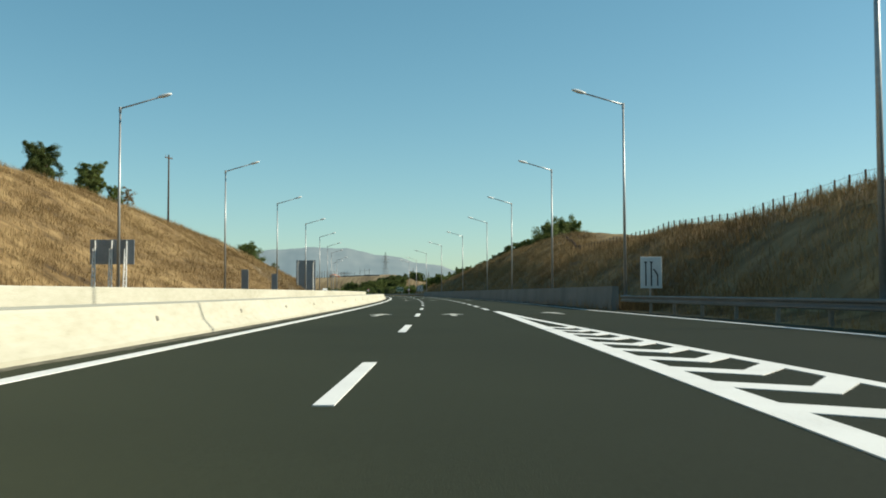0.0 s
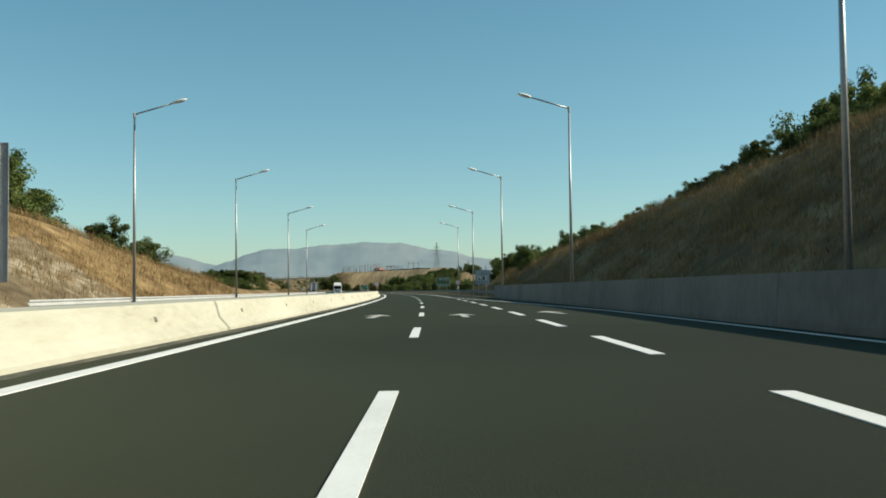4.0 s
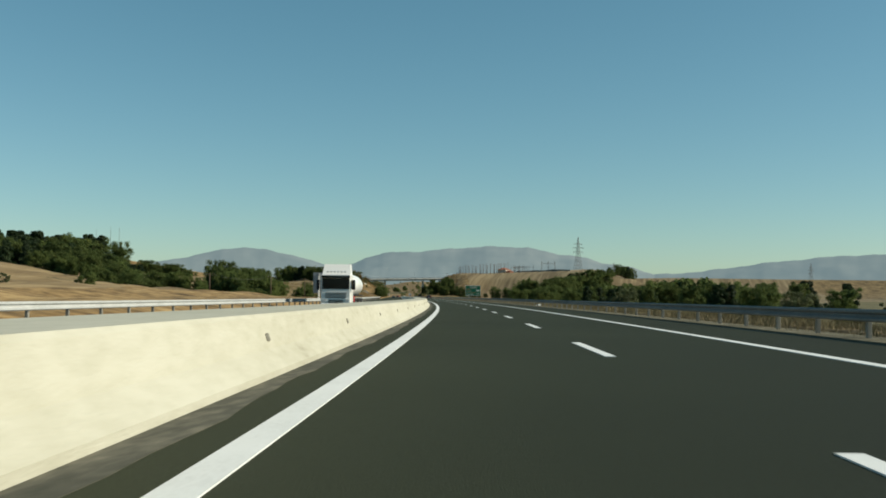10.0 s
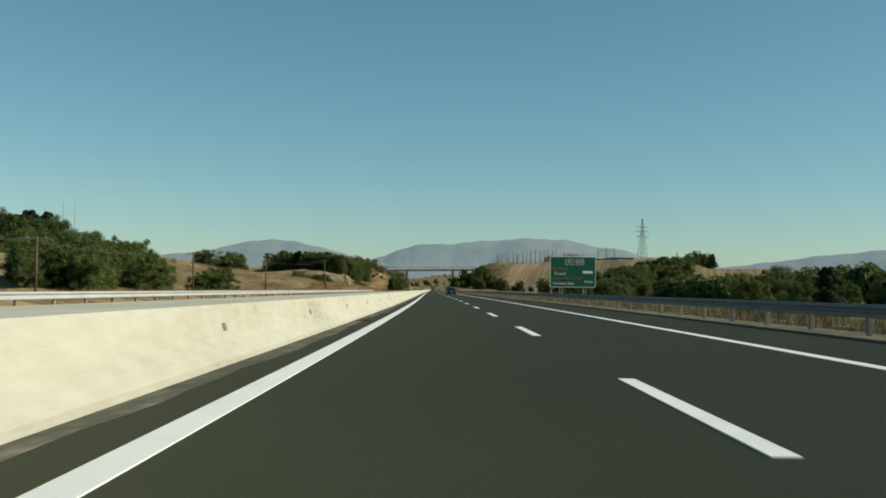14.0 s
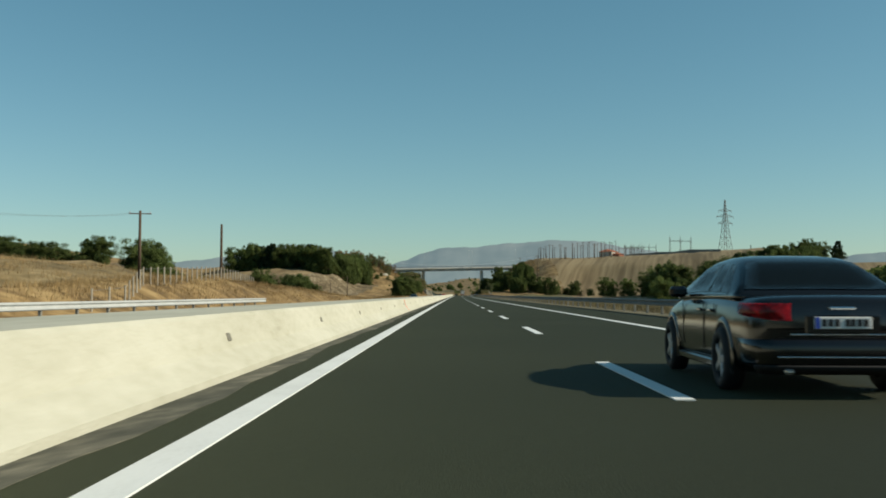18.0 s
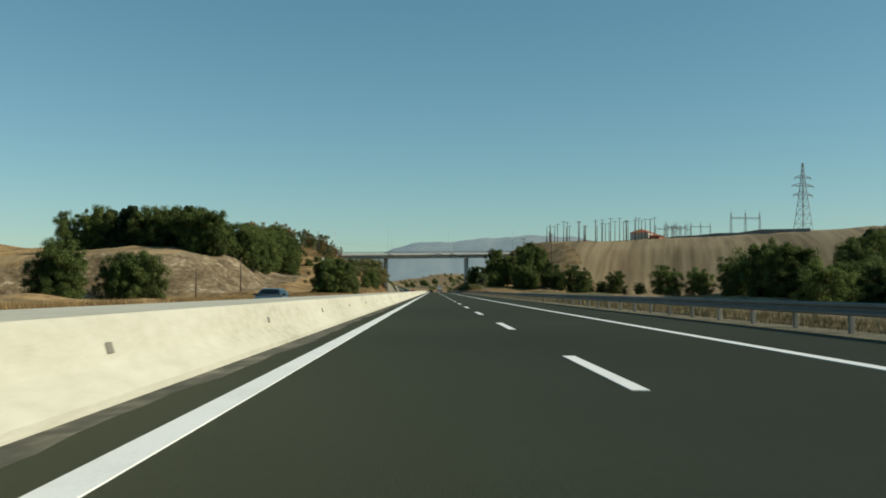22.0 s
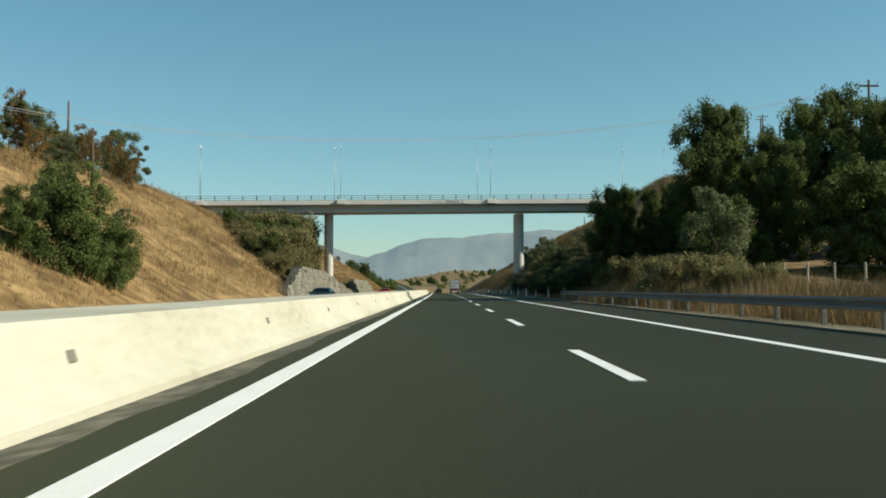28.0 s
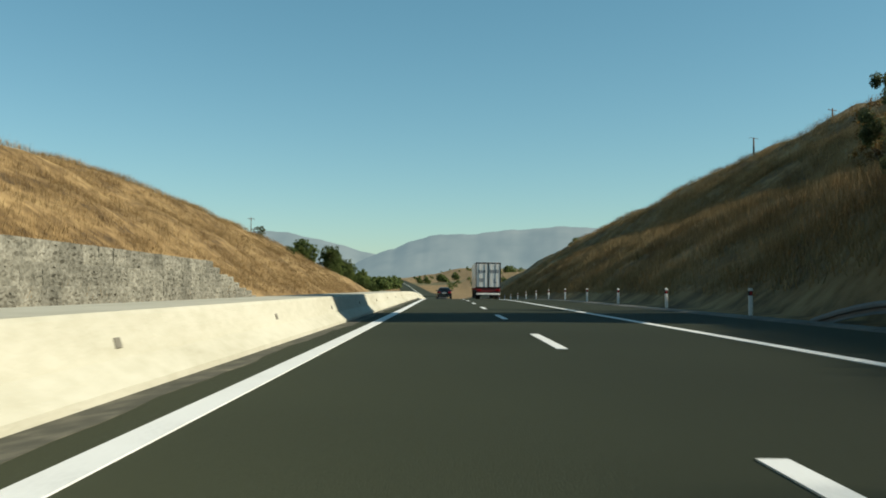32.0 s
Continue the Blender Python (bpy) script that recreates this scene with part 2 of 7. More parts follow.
RIGHT_CREST = ([-400, 0, 40, 56, 81, 110, 134, 153, 166, 200, 215, 228, 242, 256, 270, 285, 300, 320, 1040, 1100, 1150, 1180, 1198, 1212, 1226, 1255, 1296, 1328, 1357, 1394, 1425, 1460, 1525, 1590, 1660, 1710],
               [5.5, 5.5, 5.2, 5.0, 5.5, 6.0, 7.5, 9.8, 9.7, 9.4, 8.8, 7.2, 5.2, 4.0, 3.3, 2.0, 0.6, -0.5, -0.5, 1.0, 6.5, 13, 18.5, 17.5, 13.6, 13.4, 14.0, 15.2, 15.2, 15.0, 14.6, 14.0, 13.2, 11.0, 6.0, -3])
LEFT_FOOT, RIGHT_FOOT = -17.2, 9.3


def smooth01(x):
    x = np.clip(x, 0, 1)
    return x * x * (3 - 2 * x)


def wave(x, y, f):
    return (np.sin(x * f + 1.3 * np.sin(y * f * 0.7)) + np.sin(y * f * 1.31 + 0.9 * np.sin(x * f * 0.53 + 2))) * 0.5


def BANK(s, u):
    """Eroded bank before the trees: a steep gullied face under a flat field."""
    foot = np.interp(s, [985, 1000, 1006, 1014, 1022, 1045, 1075, 1095], [-104, -98, -75, -53, -46, -43.5, -41, -38])
    rise = np.interp(s, [975, 1005, 1035, 1055, 1072, 1086], [1.5, 7.2, 7.6, 6.0, 1.6, 0])
    d = foot - u + 1.0 * wave(s, u * 0.3, 0.62) + 0.5 * wave(s, u, 1.3)
    top = 1 - 0.75 * smooth01((d - 22) / 40)
    return np.where(u < -30, rise * smooth01(d / 11.0) * top, 0.0)


def terrain(s, u):
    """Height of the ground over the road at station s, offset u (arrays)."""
    s, u = np.asarray(s, float), np.asarray(u, float)
    lost = np.interp(s, G, SUNK) * (1 - smooth01((s - 1420) / 150))
    zl, zr = np.interp(s, *LEFT_CREST) + lost, np.interp(s, *RIGHT_CREST) + lost
    foot_r = np.interp(s, [215, 262], [11.2, RIGHT_FOOT])
    dl, dr = np.maximum(0, LEFT_FOOT - u), np.maximum(0, u - foot_r)
    zl = zl * (1 - 0.8 * smooth01((dl - 38) / 60) * smooth01((s - 1000) / 60))
    soft = lambda d, h, k, p: np.where(h >= 0, h * (1 - np.exp(-(np.maximum(d, 0) * k / np.maximum(h, 0.3)) ** p)) ** (1 / p), h * smooth01(d / 12))
    z = np.where(u < LEFT_FOOT, soft(dl, zl, np.interp(s, [1235, 1290], [0.62, 0.70]), 3.2), 0.0)
    z = np.where(u > foot_r, soft(dr, zr, np.interp(s, [170, 262, 300, 1130, 1175, 1200, 1214, 1236, 1330, 1385], [0.86, 0.86, 0.72, 0.76, 0.82, 0.78, 0.70, 0.50, 0.52, 0.66]), np.interp(s, [130, 165, 240, 285], [3.2, 7.0, 7.0, 3.2])), z)
    # steep lower half of the long shaded slope
    bulge = smooth01((s - 1222) / 16) * (1 - smooth01((s - 1335) / 45))
    z = z + np.where(u > foot_r, bulge * 0.155 * np.maximum(0, np.minimum(dr, np.maximum(0, 21.0 - dr) * 0.72)), 0.0)
    z = z + 1.7 * np.exp(-((s - 1220) / 9) ** 2) * smooth01((u - 9.3) / 2.2) * (1 - smooth01((u - 16) / 8))
    # fields that rise behind the left verge, and the ridge with the wood
    open_l = smooth01((s - 230) / 80) * (1 - smooth01((s - 1320) / 150))
    z = z + np.where(u < -24, open_l * (np.interp(-u, [24, 60, 120, 220, 420, 900], [0, 2.6, 8.0, 18, 30, 22]) * np.interp(s, [230, 420, 700, 780, 840, 985, 1010, 1045, 1072, 1092, 1150, 1400], [0.5, 0.75, 0.95, 0.6, 0.12, 0.12, 0.15, 0.3, 0.6, 1.1, 1.0, 0.6])), 0.0)
    z = z + np.where(u < -24, 6.0 * np.exp(-((s - 1085) / 42) ** 2 - ((u + 82) / 34) ** 2), 0.0) + BANK(s, u)
    z = z + np.where(u < -20, smooth01((-u - 20) / 14) * 2.6 * np.exp(-((s - 760) / 50) ** 2 - ((u + 66) / 26) ** 2), 0.0) + 9.0 * np.exp(-((s - 1050) / 140) ** 2 - ((u + 270) / 95) ** 2)
    # hollow in front of the poles, with the trees standing in it
    z = z - 2.4 * smooth01((s - 545) / 45) * (1 - smooth01((s - 716) / 34)) * smooth01((-u - 20) / 9) * (1 - smooth01((-u - 72) / 45))
    z = z + np.where(u < -40, 8.2 * smooth01((-u - np.interp(s, [890, 965], [58, 96])) / np.interp(s, [890, 965], [32, 12])) * smooth01((s - 850) / 50) * (1 - smooth01((s - 975) / 50)), 0.0)
    # low ground with bushes below the edge of the field
    z = z - 2.3 * smooth01((s - 925) / 40) * (1 - smooth01((s - 1006) / 10)) * smooth01((-u - 27) / 11) * (1 - smooth01((-u - 98) / 10))
    # hill with the switchyard
    toe = 1098 - 0.75 * np.clip(u - 64, 0, 260)
    far_r = 1 - smooth01((u - 150) / 60)
    hill = far_r * np.interp(s - toe, [-60, 0, 25, 55, 85, 120, 250, 420], [0, 0.6, 6.5, 15.5, 19.5, 21.5, 22, 10]) + far_r * 0.035 * np.clip(u - 70, 0, 150) * smooth01((s - toe) / 90)
    z = z + np.where(u > 24, smooth01((u - 24) / 26) * np.maximum(0, hill - np.clip(z, 0, 99)), 0.0)
    low_r = smooth01((s - 270) / 80) * (1 - smooth01((s - 1010) / 100))
    z = z - np.where(u > 10, low_r * 1.6 * smooth01((u - 10) / 18), 0.0) + np.where(u > 120, low_r * smooth01((u - 120) / 300) * 4, 0.0)
    off = np.maximum(dl, dr)
    z = z + smooth01((s - 1190) / 30) * smooth01(off / 6) * 0.45 * wave(u * 1.2, s * 0.7, 0.55)
    z = z + smooth01(off / 14) * (0.35 * wave(s, u * 1.7, 0.21) + 0.22 * wave(u, s, 0.47)) + smooth01(off / 70) * 0.9 * wave(s, u, 0.043)
    inside = (u > -16.6) & (u < 8.6)
    return np.where(inside, np.where(u < -5, -0.55, -0.25), z - 0.02)


# beyond the cutting the land falls and rises again
def far_land(s, u):
    base = terrain(np.minimum(s, 1690), u)
    k = smooth01((s - 1450) / 240)
    hills = 20 * smooth01((s - 1750) / 650) * (0.62 + 0.38 * wave(s, u, 0.0042)) * np.interp(u, [-200, -60, 20, 200], [0.55, 0.6, 1.15, 1.2]) + 2.6 * wave(s, u, 0.016)
    side = smooth01((np.abs(u) - 25) / 120)
    return base * (1 - k) + k * (hills * side - 0.25 * (1 - side))


us = np.concatenate([[-1700, -1300, -1000, -800, -650, -520, -420, -340, -280, -235, -200, -172, -150, -132, -117, -104, -93, -83, -75],
                     np.arange(-71, -53, 2.6), np.arange(-53, -34, 1.5), np.arange(-34, -24, 1.0), np.arange(-24, -20, 0.8), [-19.6, -18.4, -17.4, -16.7, -16.5, -12, -6, 0, 5, 8.5, 8.7, 9.4, 10.4],
                     np.arange(11.5, 21, 1.5), [21.2, 23.2, 25.4, 27.8, 30.4, 33, 36, 39.5, 43.5, 48, 53, 59, 66, 74, 83, 93, 104, 117, 132, 150, 172, 200, 235, 280, 340, 420, 520, 650, 800, 1000, 1300, 1700, 2300]])
ss = np.concatenate([np.arange(-380, -30, 14), np.arange(-30, 980, 4.0), np.arange(980, 1100, 2.0), np.arange(1100, 1460, 4.0), np.arange(1460, 1760, 12), np.arange(1760, 2600, 40), np.arange(2600, 4400, 120)])
S2, U2 = np.meshgrid(ss, us, indexing="ij")
Z2 = np.where(S2 > 1450, far_land(S2, U2), terrain(S2, U2))
X2, Y2, ZR2 = on(S2, U2, 0.0)
gv = np.stack([X2, Y2, ZR2 + Z2], -1).reshape(-1, 3)
nu = len(us)
gf = [(i * nu + j, i * nu + j + 1, (i + 1) * nu + j + 1, (i + 1) * nu + j) for i in range(len(ss) - 1) for j in range(nu - 1)]


def ground_z(s, u):
    return float(np.where(s > 1450, far_land(np.array(s), np.array(u)), terrain(np.array(s), np.array(u))))


FIELD = varied("stubble_field", [(0.40, (0.118, 0.080, 0.038)), (0.5, (0.192, 0.136, 0.067)), (0.60, (0.255, 0.187, 0.099))], 0.06, 0.55, 0.95, 0.6, 1.5, stretch=(1.3, 0.05, 1), mix=0.55, chalk=0.8)
PLOUGH = varied("ploughed_hillside", [(0.40, (0.150, 0.104, 0.052)), (0.5, (0.225, 0.160, 0.083)), (0.60, (0.300, 0.222, 0.122))], 0.10, 0.42, 0.95, 0.6, 1.2, stretch=(1.0, 0.04, 0.04), mix=0.6, chalk=0.8)
EARTH = varied("bare_earth", [(0.36, (0.060, 0.046, 0.024)), (0.47, (0.128, 0.095, 0.054)), (0.56, (0.196, 0.152, 0.093)), (0.66, (0.400, 0.345, 0.246))], 0.16, 0.9, 0.95, 1.0, 1.6, stretch=(1, 0.7, 1.6), chalk=0.8)
BRUSH = varied("scrubby_hillside", [(0.36, (0.060, 0.046, 0.020)), (0.47, (0.135, 0.098, 0.046)), (0.55, (0.196, 0.143, 0.069)), (0.64, (0.270, 0.206, 0.110))], 0.10, 0.7, 0.95, 0.9, 1.6, chalk=0.8)
SCRUB = varied("olive_scrub", [(0.28, (0.040, 0.044, 0.016)), (0.5, (0.104, 0.092, 0.040)), (0.74, (0.216, 0.164, 0.076))], 0.05, 0.9, 0.95, 0.8, 2.0)
ground = tagged(mesh_ob("ground", gv, gf, GRASS, smooth=True), "dry straw-coloured grassland, cut slopes and ploughed fields", "ground", kind="structure")

for _m in (FIELD, EARTH, SCRUB, BRUSH, PLOUGH):
    ground.data.materials.append(_m)
cs, cu = (S2[:-1, :-1] + S2[1:, 1:]) / 2, (U2[:-1, :-1] + U2[1:, 1:]) / 2
zone = np.zeros(cs.shape, int)
wob = 5 * wave(cs, cu, 0.09) + 2.5 * wave(cu, cs, 0.31)
zone[(cs > 260) & (cs < 1060) & (cu + wob < -45)] = 1
zone[(cs > 880) & (cs < 1330) & (cu + 0.6 * wob > 46) & (cu < 330)] = 5
zone[(cs > 560) & (cs < 905) & (cu + wob * 0.6 < -27) & (cu > -96 + 0.5 * wob)] = 4
bank_foot = np.interp(cs, [985, 1000, 1006, 1014, 1022, 1045, 1075, 1095], [-104, -98, -75, -53, -46, -43.5, -41, -38])
zone[(cs > 978) & (cs < 1084) & (cu < bank_foot + 3) & (cu > bank_foot - 12 + 0.4 * wob)] = 2
zone[(cs > 150) & (cs < 205) & (cu < -17.2) & (cu + wob * 0.4 > -25)] = 2
drift = 34 * wave(cu, cs, 0.021) + 2 * wob
low_land = (cs + drift > 310) & (cs + drift < 1080) & (cu + wob > 22) & (cu + 2 * drift < 560)
zone[low_land & (zone != 5)] = 3
pale = low_land & (cu > 60) & (wave(cs * 0.6, cu * 1.3, 0.03) > 0.35)
zone[pale & (zone == 3)] = 1
# darker brush ground on the right cut slope stands in for its shade
zone[(cs > 165) & (cs < 262) & (cu > 11.2) & (cu + 0.3 * wob < 21.5)] = 4
zone[(cs > 30) & (cs <= 165) & (cu > 11.2) & (cu + 0.3 * wob < 16.0)] = 4
zone[cs > 1500] = np.where((cu[cs > 1500] > -30) & (wave(cs[cs > 1500], cu[cs > 1500], 0.012) > -0.35), 0, 3)
ground.data.polygons.foreach_set("material_index", zone.reshape(-1).astype(np.int32))

# ---- carriageways ----
def edge_u(s):
    """Outer edge of the paved width."""
    return float(np.interp(s, [-60, 20, 46, 105, 185, 236, 262, 300, 1150, 1180, 1500], [11.0, 10.0, 8.6, 7.7, 7.0, 6.5, 6.5, 6.3, 6.25, 7.0, 7.0]))


road = sweep("road", steps(-90, 1700, 5), lambda s: [(-4.42, -0.2), (-4.42, 0), (edge_u(s), 0), (edge_u(s), -0.2)], ASPHALT)
tagged(road, "dark grey asphalt motorway carriageway, smooth and dry", "road", kind="structure")
far_road = sweep("road_far_side", steps(-90, 1700, 5), [(-16.0, -0.6), (-16.0, -0.33), (-6.9, -0.33), (-6.9, -0.6)], ASPHALT)
tagged(far_road, "dark grey asphalt of the opposite carriageway", "road", kind="structure")
valley = sweep("road_in_the_valley", steps(1704, 3000, 20), [(-16, -0.2), (-16, 0.3), (6.5, 0.3), (6.5, -0.2)], ASPHALT)
sweep("median_barrier_far", steps(1704, 3000, 20), [(-5.6, 0.2), (-5.4, 1.0), (-4.6, 1.0), (-4.3, 0.2)], BARRIER)
tagged(bpy.data.objects["median_barrier_far"], "pale median barrier of the distant motorway", "barrier", kind="structure")
tagged(valley, "distant motorway climbing out of the valley", "road", kind="structure")
MEDIAN_FILL = varied("pale_dusty_concrete", [(0.3, (0.30, 0.28, 0.22)), (0.5, (0.42, 0.40, 0.33)), (0.75, (0.50, 0.48, 0.41))], 0.5, 7, 0.95, 0.4, 20)
median = sweep("median_strip", steps(-90, 1500, 6), [(-6.95, -0.6), (-6.95, 0.02), (-4.38, 0.02), (-4.38, -0.6)], MEDIAN_FILL)
tagged(median, "dusty grit strip between the two carriageways", "ground", kind="structure")

LINES = empty("lane_markings", None, "white painted lane markings on the asphalt", "road marking", kind="structure")


def stripe(name, a, b, u, w, mat=PAINT, d=5.0, z=0.004):
    f = u if callable(u) else (lambda s: u)
    h = 0.006
    return sweep(name, steps(a, b, d), lambda s: [(f(s) - w / 2, z - 0.004), (f(s) - w / 2, z + h), (f(s) + w / 2, z + h), (f(s) + w / 2, z - 0.004)], mat, LINES)


stripe("edge_line", -60, 1500, -LANE, 0.225)
stripe("edge_line", 236, 1500, LANE, 0.22)
stripe("edge_line", 46, 236, lambda s: float(np.interp(s, [46, 120, 180, 214, 236], [7.6, 7.1, 6.6, 4.6, LANE])), 0.12)
stripe("edge_line", -60, 46, lambda s: float(np.interp(s, [-60, 20, 46], [10.2, 8.9, 7.6])), 0.2)
stripe("edge_line", -50, 44, lambda s: float(np.interp(s, [-50, 30, 44], [3.25, 3.2, 3.25])), 0.30)
stripe("edge_line", -50, 42.5, lambda s: float(np.interp(s, [-50, 11.6, 32, 42.5], [8.2, 4.75, 3.6, 3.3])), 0.2)
for _k2 in range(-4, 118):
    stripe("lane_dash", PHASE + CYCLE * _k2, PHASE + CYCLE * (_k2 + 1 / 3), 0, 0.16, d=8)
for _k2 in range(0, 21):
    stripe("lane_dash", 47.5 + 8.58 * _k2, 51.9 + 8.58 * _k2, LANE - 0.2, 0.2, d=8)


def hatch_u(s):
    return float(np.interp(s, [-50, 11.6, 32, 42.5], [8.2, 4.75, 3.6, 3.3]))


for _s in np.arange(-26, 27, 1.72):
    ub = hatch_u(_s) - 0.05
    um = 3.3 + (ub - 3.3) * 0.55
    pts = [(3.3, 0.55), (um, 0.0), (ub, (ub - um) * 1.9), (ub, (ub - um) * 1.9 - 0.75), (um, -0.62), (3.3, -0.02)]
    v = [on(_s + y, x, 0.002) for x, y in pts]
    v2 = [(x, y, z + 0.008) for x, y, z in v]
    mesh_ob("hatch_bar", v + v2, [(6, 7, 10, 11), (7, 8, 9, 10)] + [(k, (k + 1) % 6, 6 + (k + 1) % 6, 6 + k) for k in range(6)], PAINT, LINES)


def lane_arrow(s, u, bend=0.0):
    w = 0.10
    pts = [(-w, 0), (w, 0), (w + bend, 2.1), (0.42 + bend, 2.1), (bend, 3.6), (-0.42 + bend, 2.1), (-w + bend, 2.1)]
    lo = [on(s + y, u + x, 0.002) for x, y in pts]
    hi = [(x, y, z + 0.008) for x, y, z in lo]
    n = len(pts)
    mesh_ob("lane_arrow", lo + hi, [tuple(range(n, 2 * n))] + [(i, (i + 1) % n, n + (i + 1) % n, n + i) for i in range(n)], WORN_PAINT, LINES)


for _s, _r in ((36.6, 5.4), (100.0, 5.3), (137.5, 5.0), (175.1, 4.5)):
    lane_arrow(_s, -1.5, 0.12)
    lane_arrow(_s, 1.33, -0.05)
    lane_arrow(_s + 2.2, _r, -0.2)

# ---- median barrier ----
JERSEY = [(0.28, 0.0), (0.28, 0.07), (0.09, 0.26), (-0.01, 0.59), (-0.04, 0.63), (-1.42, 0.63), (-1.46, 0.59), (-1.56, 0.26), (-1.75, 0.07), (-1.75, 0.0)]


def barrier_run(name, cuts, u, prof, label):
    e = empty(name, None, label, "barrier", kind="structure")
    for a, b in zip(cuts, cuts[1:]):
        sweep("barrier_segment", steps(a, b - 0.002, 4), [(u + x, z) for x, z in prof], BARRIER, e)
    return e


barrier = barrier_run("median_barrier", (-72, 23.6, 112.7, 1059.85, 1500), -4.30, JERSEY, "pale cream concrete median barrier with a sloped foot")
TALL = [(0.05, 0.0), (0.0, 0.94), (-0.04, 0.97), (-0.32, 0.97), (-0.36, 0.94), (-0.42, 0.0)]
barrier_run("median_wall", (-72, 0, 48, 96, 127), -6.50, TALL, "taller pale concrete wall behind the median barrier")

# ---- retaining parapet on the right ----
def wall_u(s):
    return edge_u(s) + 0.12


pw = empty("retaining_wall", None, "grey cast concrete retaining wall along the slip lane", "retaining wall", kind="structure")
s = 47.0
while s < 231:
    t = min(s + 9.2, 231)
    sweep("wall_panel", steps(s, t - 0.03, 3), lambda q: [(wall_u(q), -0.2), (wall_u(q) - 0.02, 0.12), (wall_u(q) + 0.06, 1.08), (wall_u(q) + 0.34, 1.08), (wall_u(q) + 0.34, -0.2)], CONCRETE, pw)
    s = t

# ---- overbridge ----
RAILING = varied("grey_painted_railing", [(0.3, (0.09, 0.095, 0.10)), (0.7, (0.15, 0.155, 0.16))], 1, 10, 0.5)


def bridge():
    e = empty("overbridge", None, "pale concrete road bridge across the motorway on two piers", "bridge")
    s0, u_left, u_right = 1216.0, -22.3, 12.4
    a, b = Vector(on(s0 - 3.2, u_left)), Vector(on(s0 + 3.2, u_right))
    axis = (b - a)
    axis.z = 0
    axis.normalize()
    side = Vector((-axis.y, axis.x, 0))
    mid = Vector(on(s0, -4.5))
    def at_b(x, y, z):
        return mid + axis * x + side * y + Vector((0, 0, z))
    def slab(name, x0, x1, y0, y1, z0, z1, mat=BRIDGE, rise=0.023):
        bm = bmesh.new()
        n = 10
        rows = []
        for i in range(n + 1):
            x = x0 + (x1 - x0) * i / n
            dz = rise * (x + 4)
            rows.append([bm.verts.new(at_b(x, y, z + dz)) for y, z in ((y0, z0), (y1, z0), (y1, z1), (y0, z1))])
        for r, q in zip(rows, rows[1:]):
            for j in range(4):
                bm.faces.new((r[j], r[(j + 1) % 4], q[(j + 1) % 4], q[j]))
        bm.faces.new(rows[0][::-1])
        bm.faces.new(rows[-1])
        return part(name, bm, mat, e)
    zb = 14.05
    slab("girder", -52, 52, -3.7, 1.9, zb, zb + 1.25)
    slab("deck_slab", -56, 56, -5.2, 3.0, zb + 1.25, zb + 1.55)
    slab("parapet", -56, 56, -5.2, -4.75, zb + 1.554, zb + 1.95)
    slab("parapet", -56, 56, 2.55, 3.0, zb + 1.554, zb + 1.95)
    for y in (-4.95, 2.75):
        for z in (2.35, 2.72):
            slab("handrail", -56, 56, y - 0.04, y + 0.04, zb + z, zb + z + 0.07, RAILING)
        bm = bmesh.new()
        box(bm, (-0.06, -0.07, 0), (0.06, 0.07, 0.84))
        post = part("rail_post", bm, RAILING, e)
        first = True
        for x in np.arange(-54, 55, 2.25):
            m = Matrix.Translation(at_b(x, y, zb + 1.95 + 0.023 * (x + 4)))
            if first:
                post.matrix_basis, first = m, False
            else:
                again(post, e, m)
    for x, back in ((-21.4 + 4.5, 1.0), (12.85 + 4.5, 1.2)):
        foot = ground_z(1216, x - 4.5) - 0.6
        bm = bmesh.new()
        p0, p1 = at_b(x, back, foot), at_b(x, back, zb + 0.3)
        ring = []
        prof = []
        for i in range(24):
            an = 2 * math.pi * i / 24
            cx, cy = math.cos(an) * 0.72, math.sin(an) * 0.72
            prof.append((cx, cy + (0.8 if cy > 0 else -0.8)))
        for pt in (p0, p1):
            ring.append([bm.verts.new(pt + axis * cx + side * cy) for cx, cy in prof])
        for j in range(24):
            bm.faces.new((ring[0][j], ring[0][(j + 1) % 24], ring[1][(j + 1) % 24], ring[1][j]))
        part("pier", bm, BRIDGE, e, smooth=False)
    for x in (-38.4, -15.3, 10.7, 42.8):
        bm = bmesh.new()
        c = at_b(x, -5.35, zb + 1.3 + 0.023 * (x + 4))
        box(bm, (-0.75, -0.25, 0), (0.75, 0.25, 0.72), 0.03, Matrix.Translation(c) @ Matrix.Rotation(math.atan2(axis.y, axis.x), 4, "Z"))
        part("lamp_plinth", bm, BRIDGE, e)
    return e, at_b, axis, zb


bridge_at, bridge_axis, bridge_z = bridge()[1:]

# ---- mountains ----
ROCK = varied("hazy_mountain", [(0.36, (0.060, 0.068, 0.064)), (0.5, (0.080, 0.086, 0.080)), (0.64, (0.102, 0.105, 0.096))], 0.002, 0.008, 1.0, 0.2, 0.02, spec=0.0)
# glow standing in for the lit, hazy air in front of the far backdrop
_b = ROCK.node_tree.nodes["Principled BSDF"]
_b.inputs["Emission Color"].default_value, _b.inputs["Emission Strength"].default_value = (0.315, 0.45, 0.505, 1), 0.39


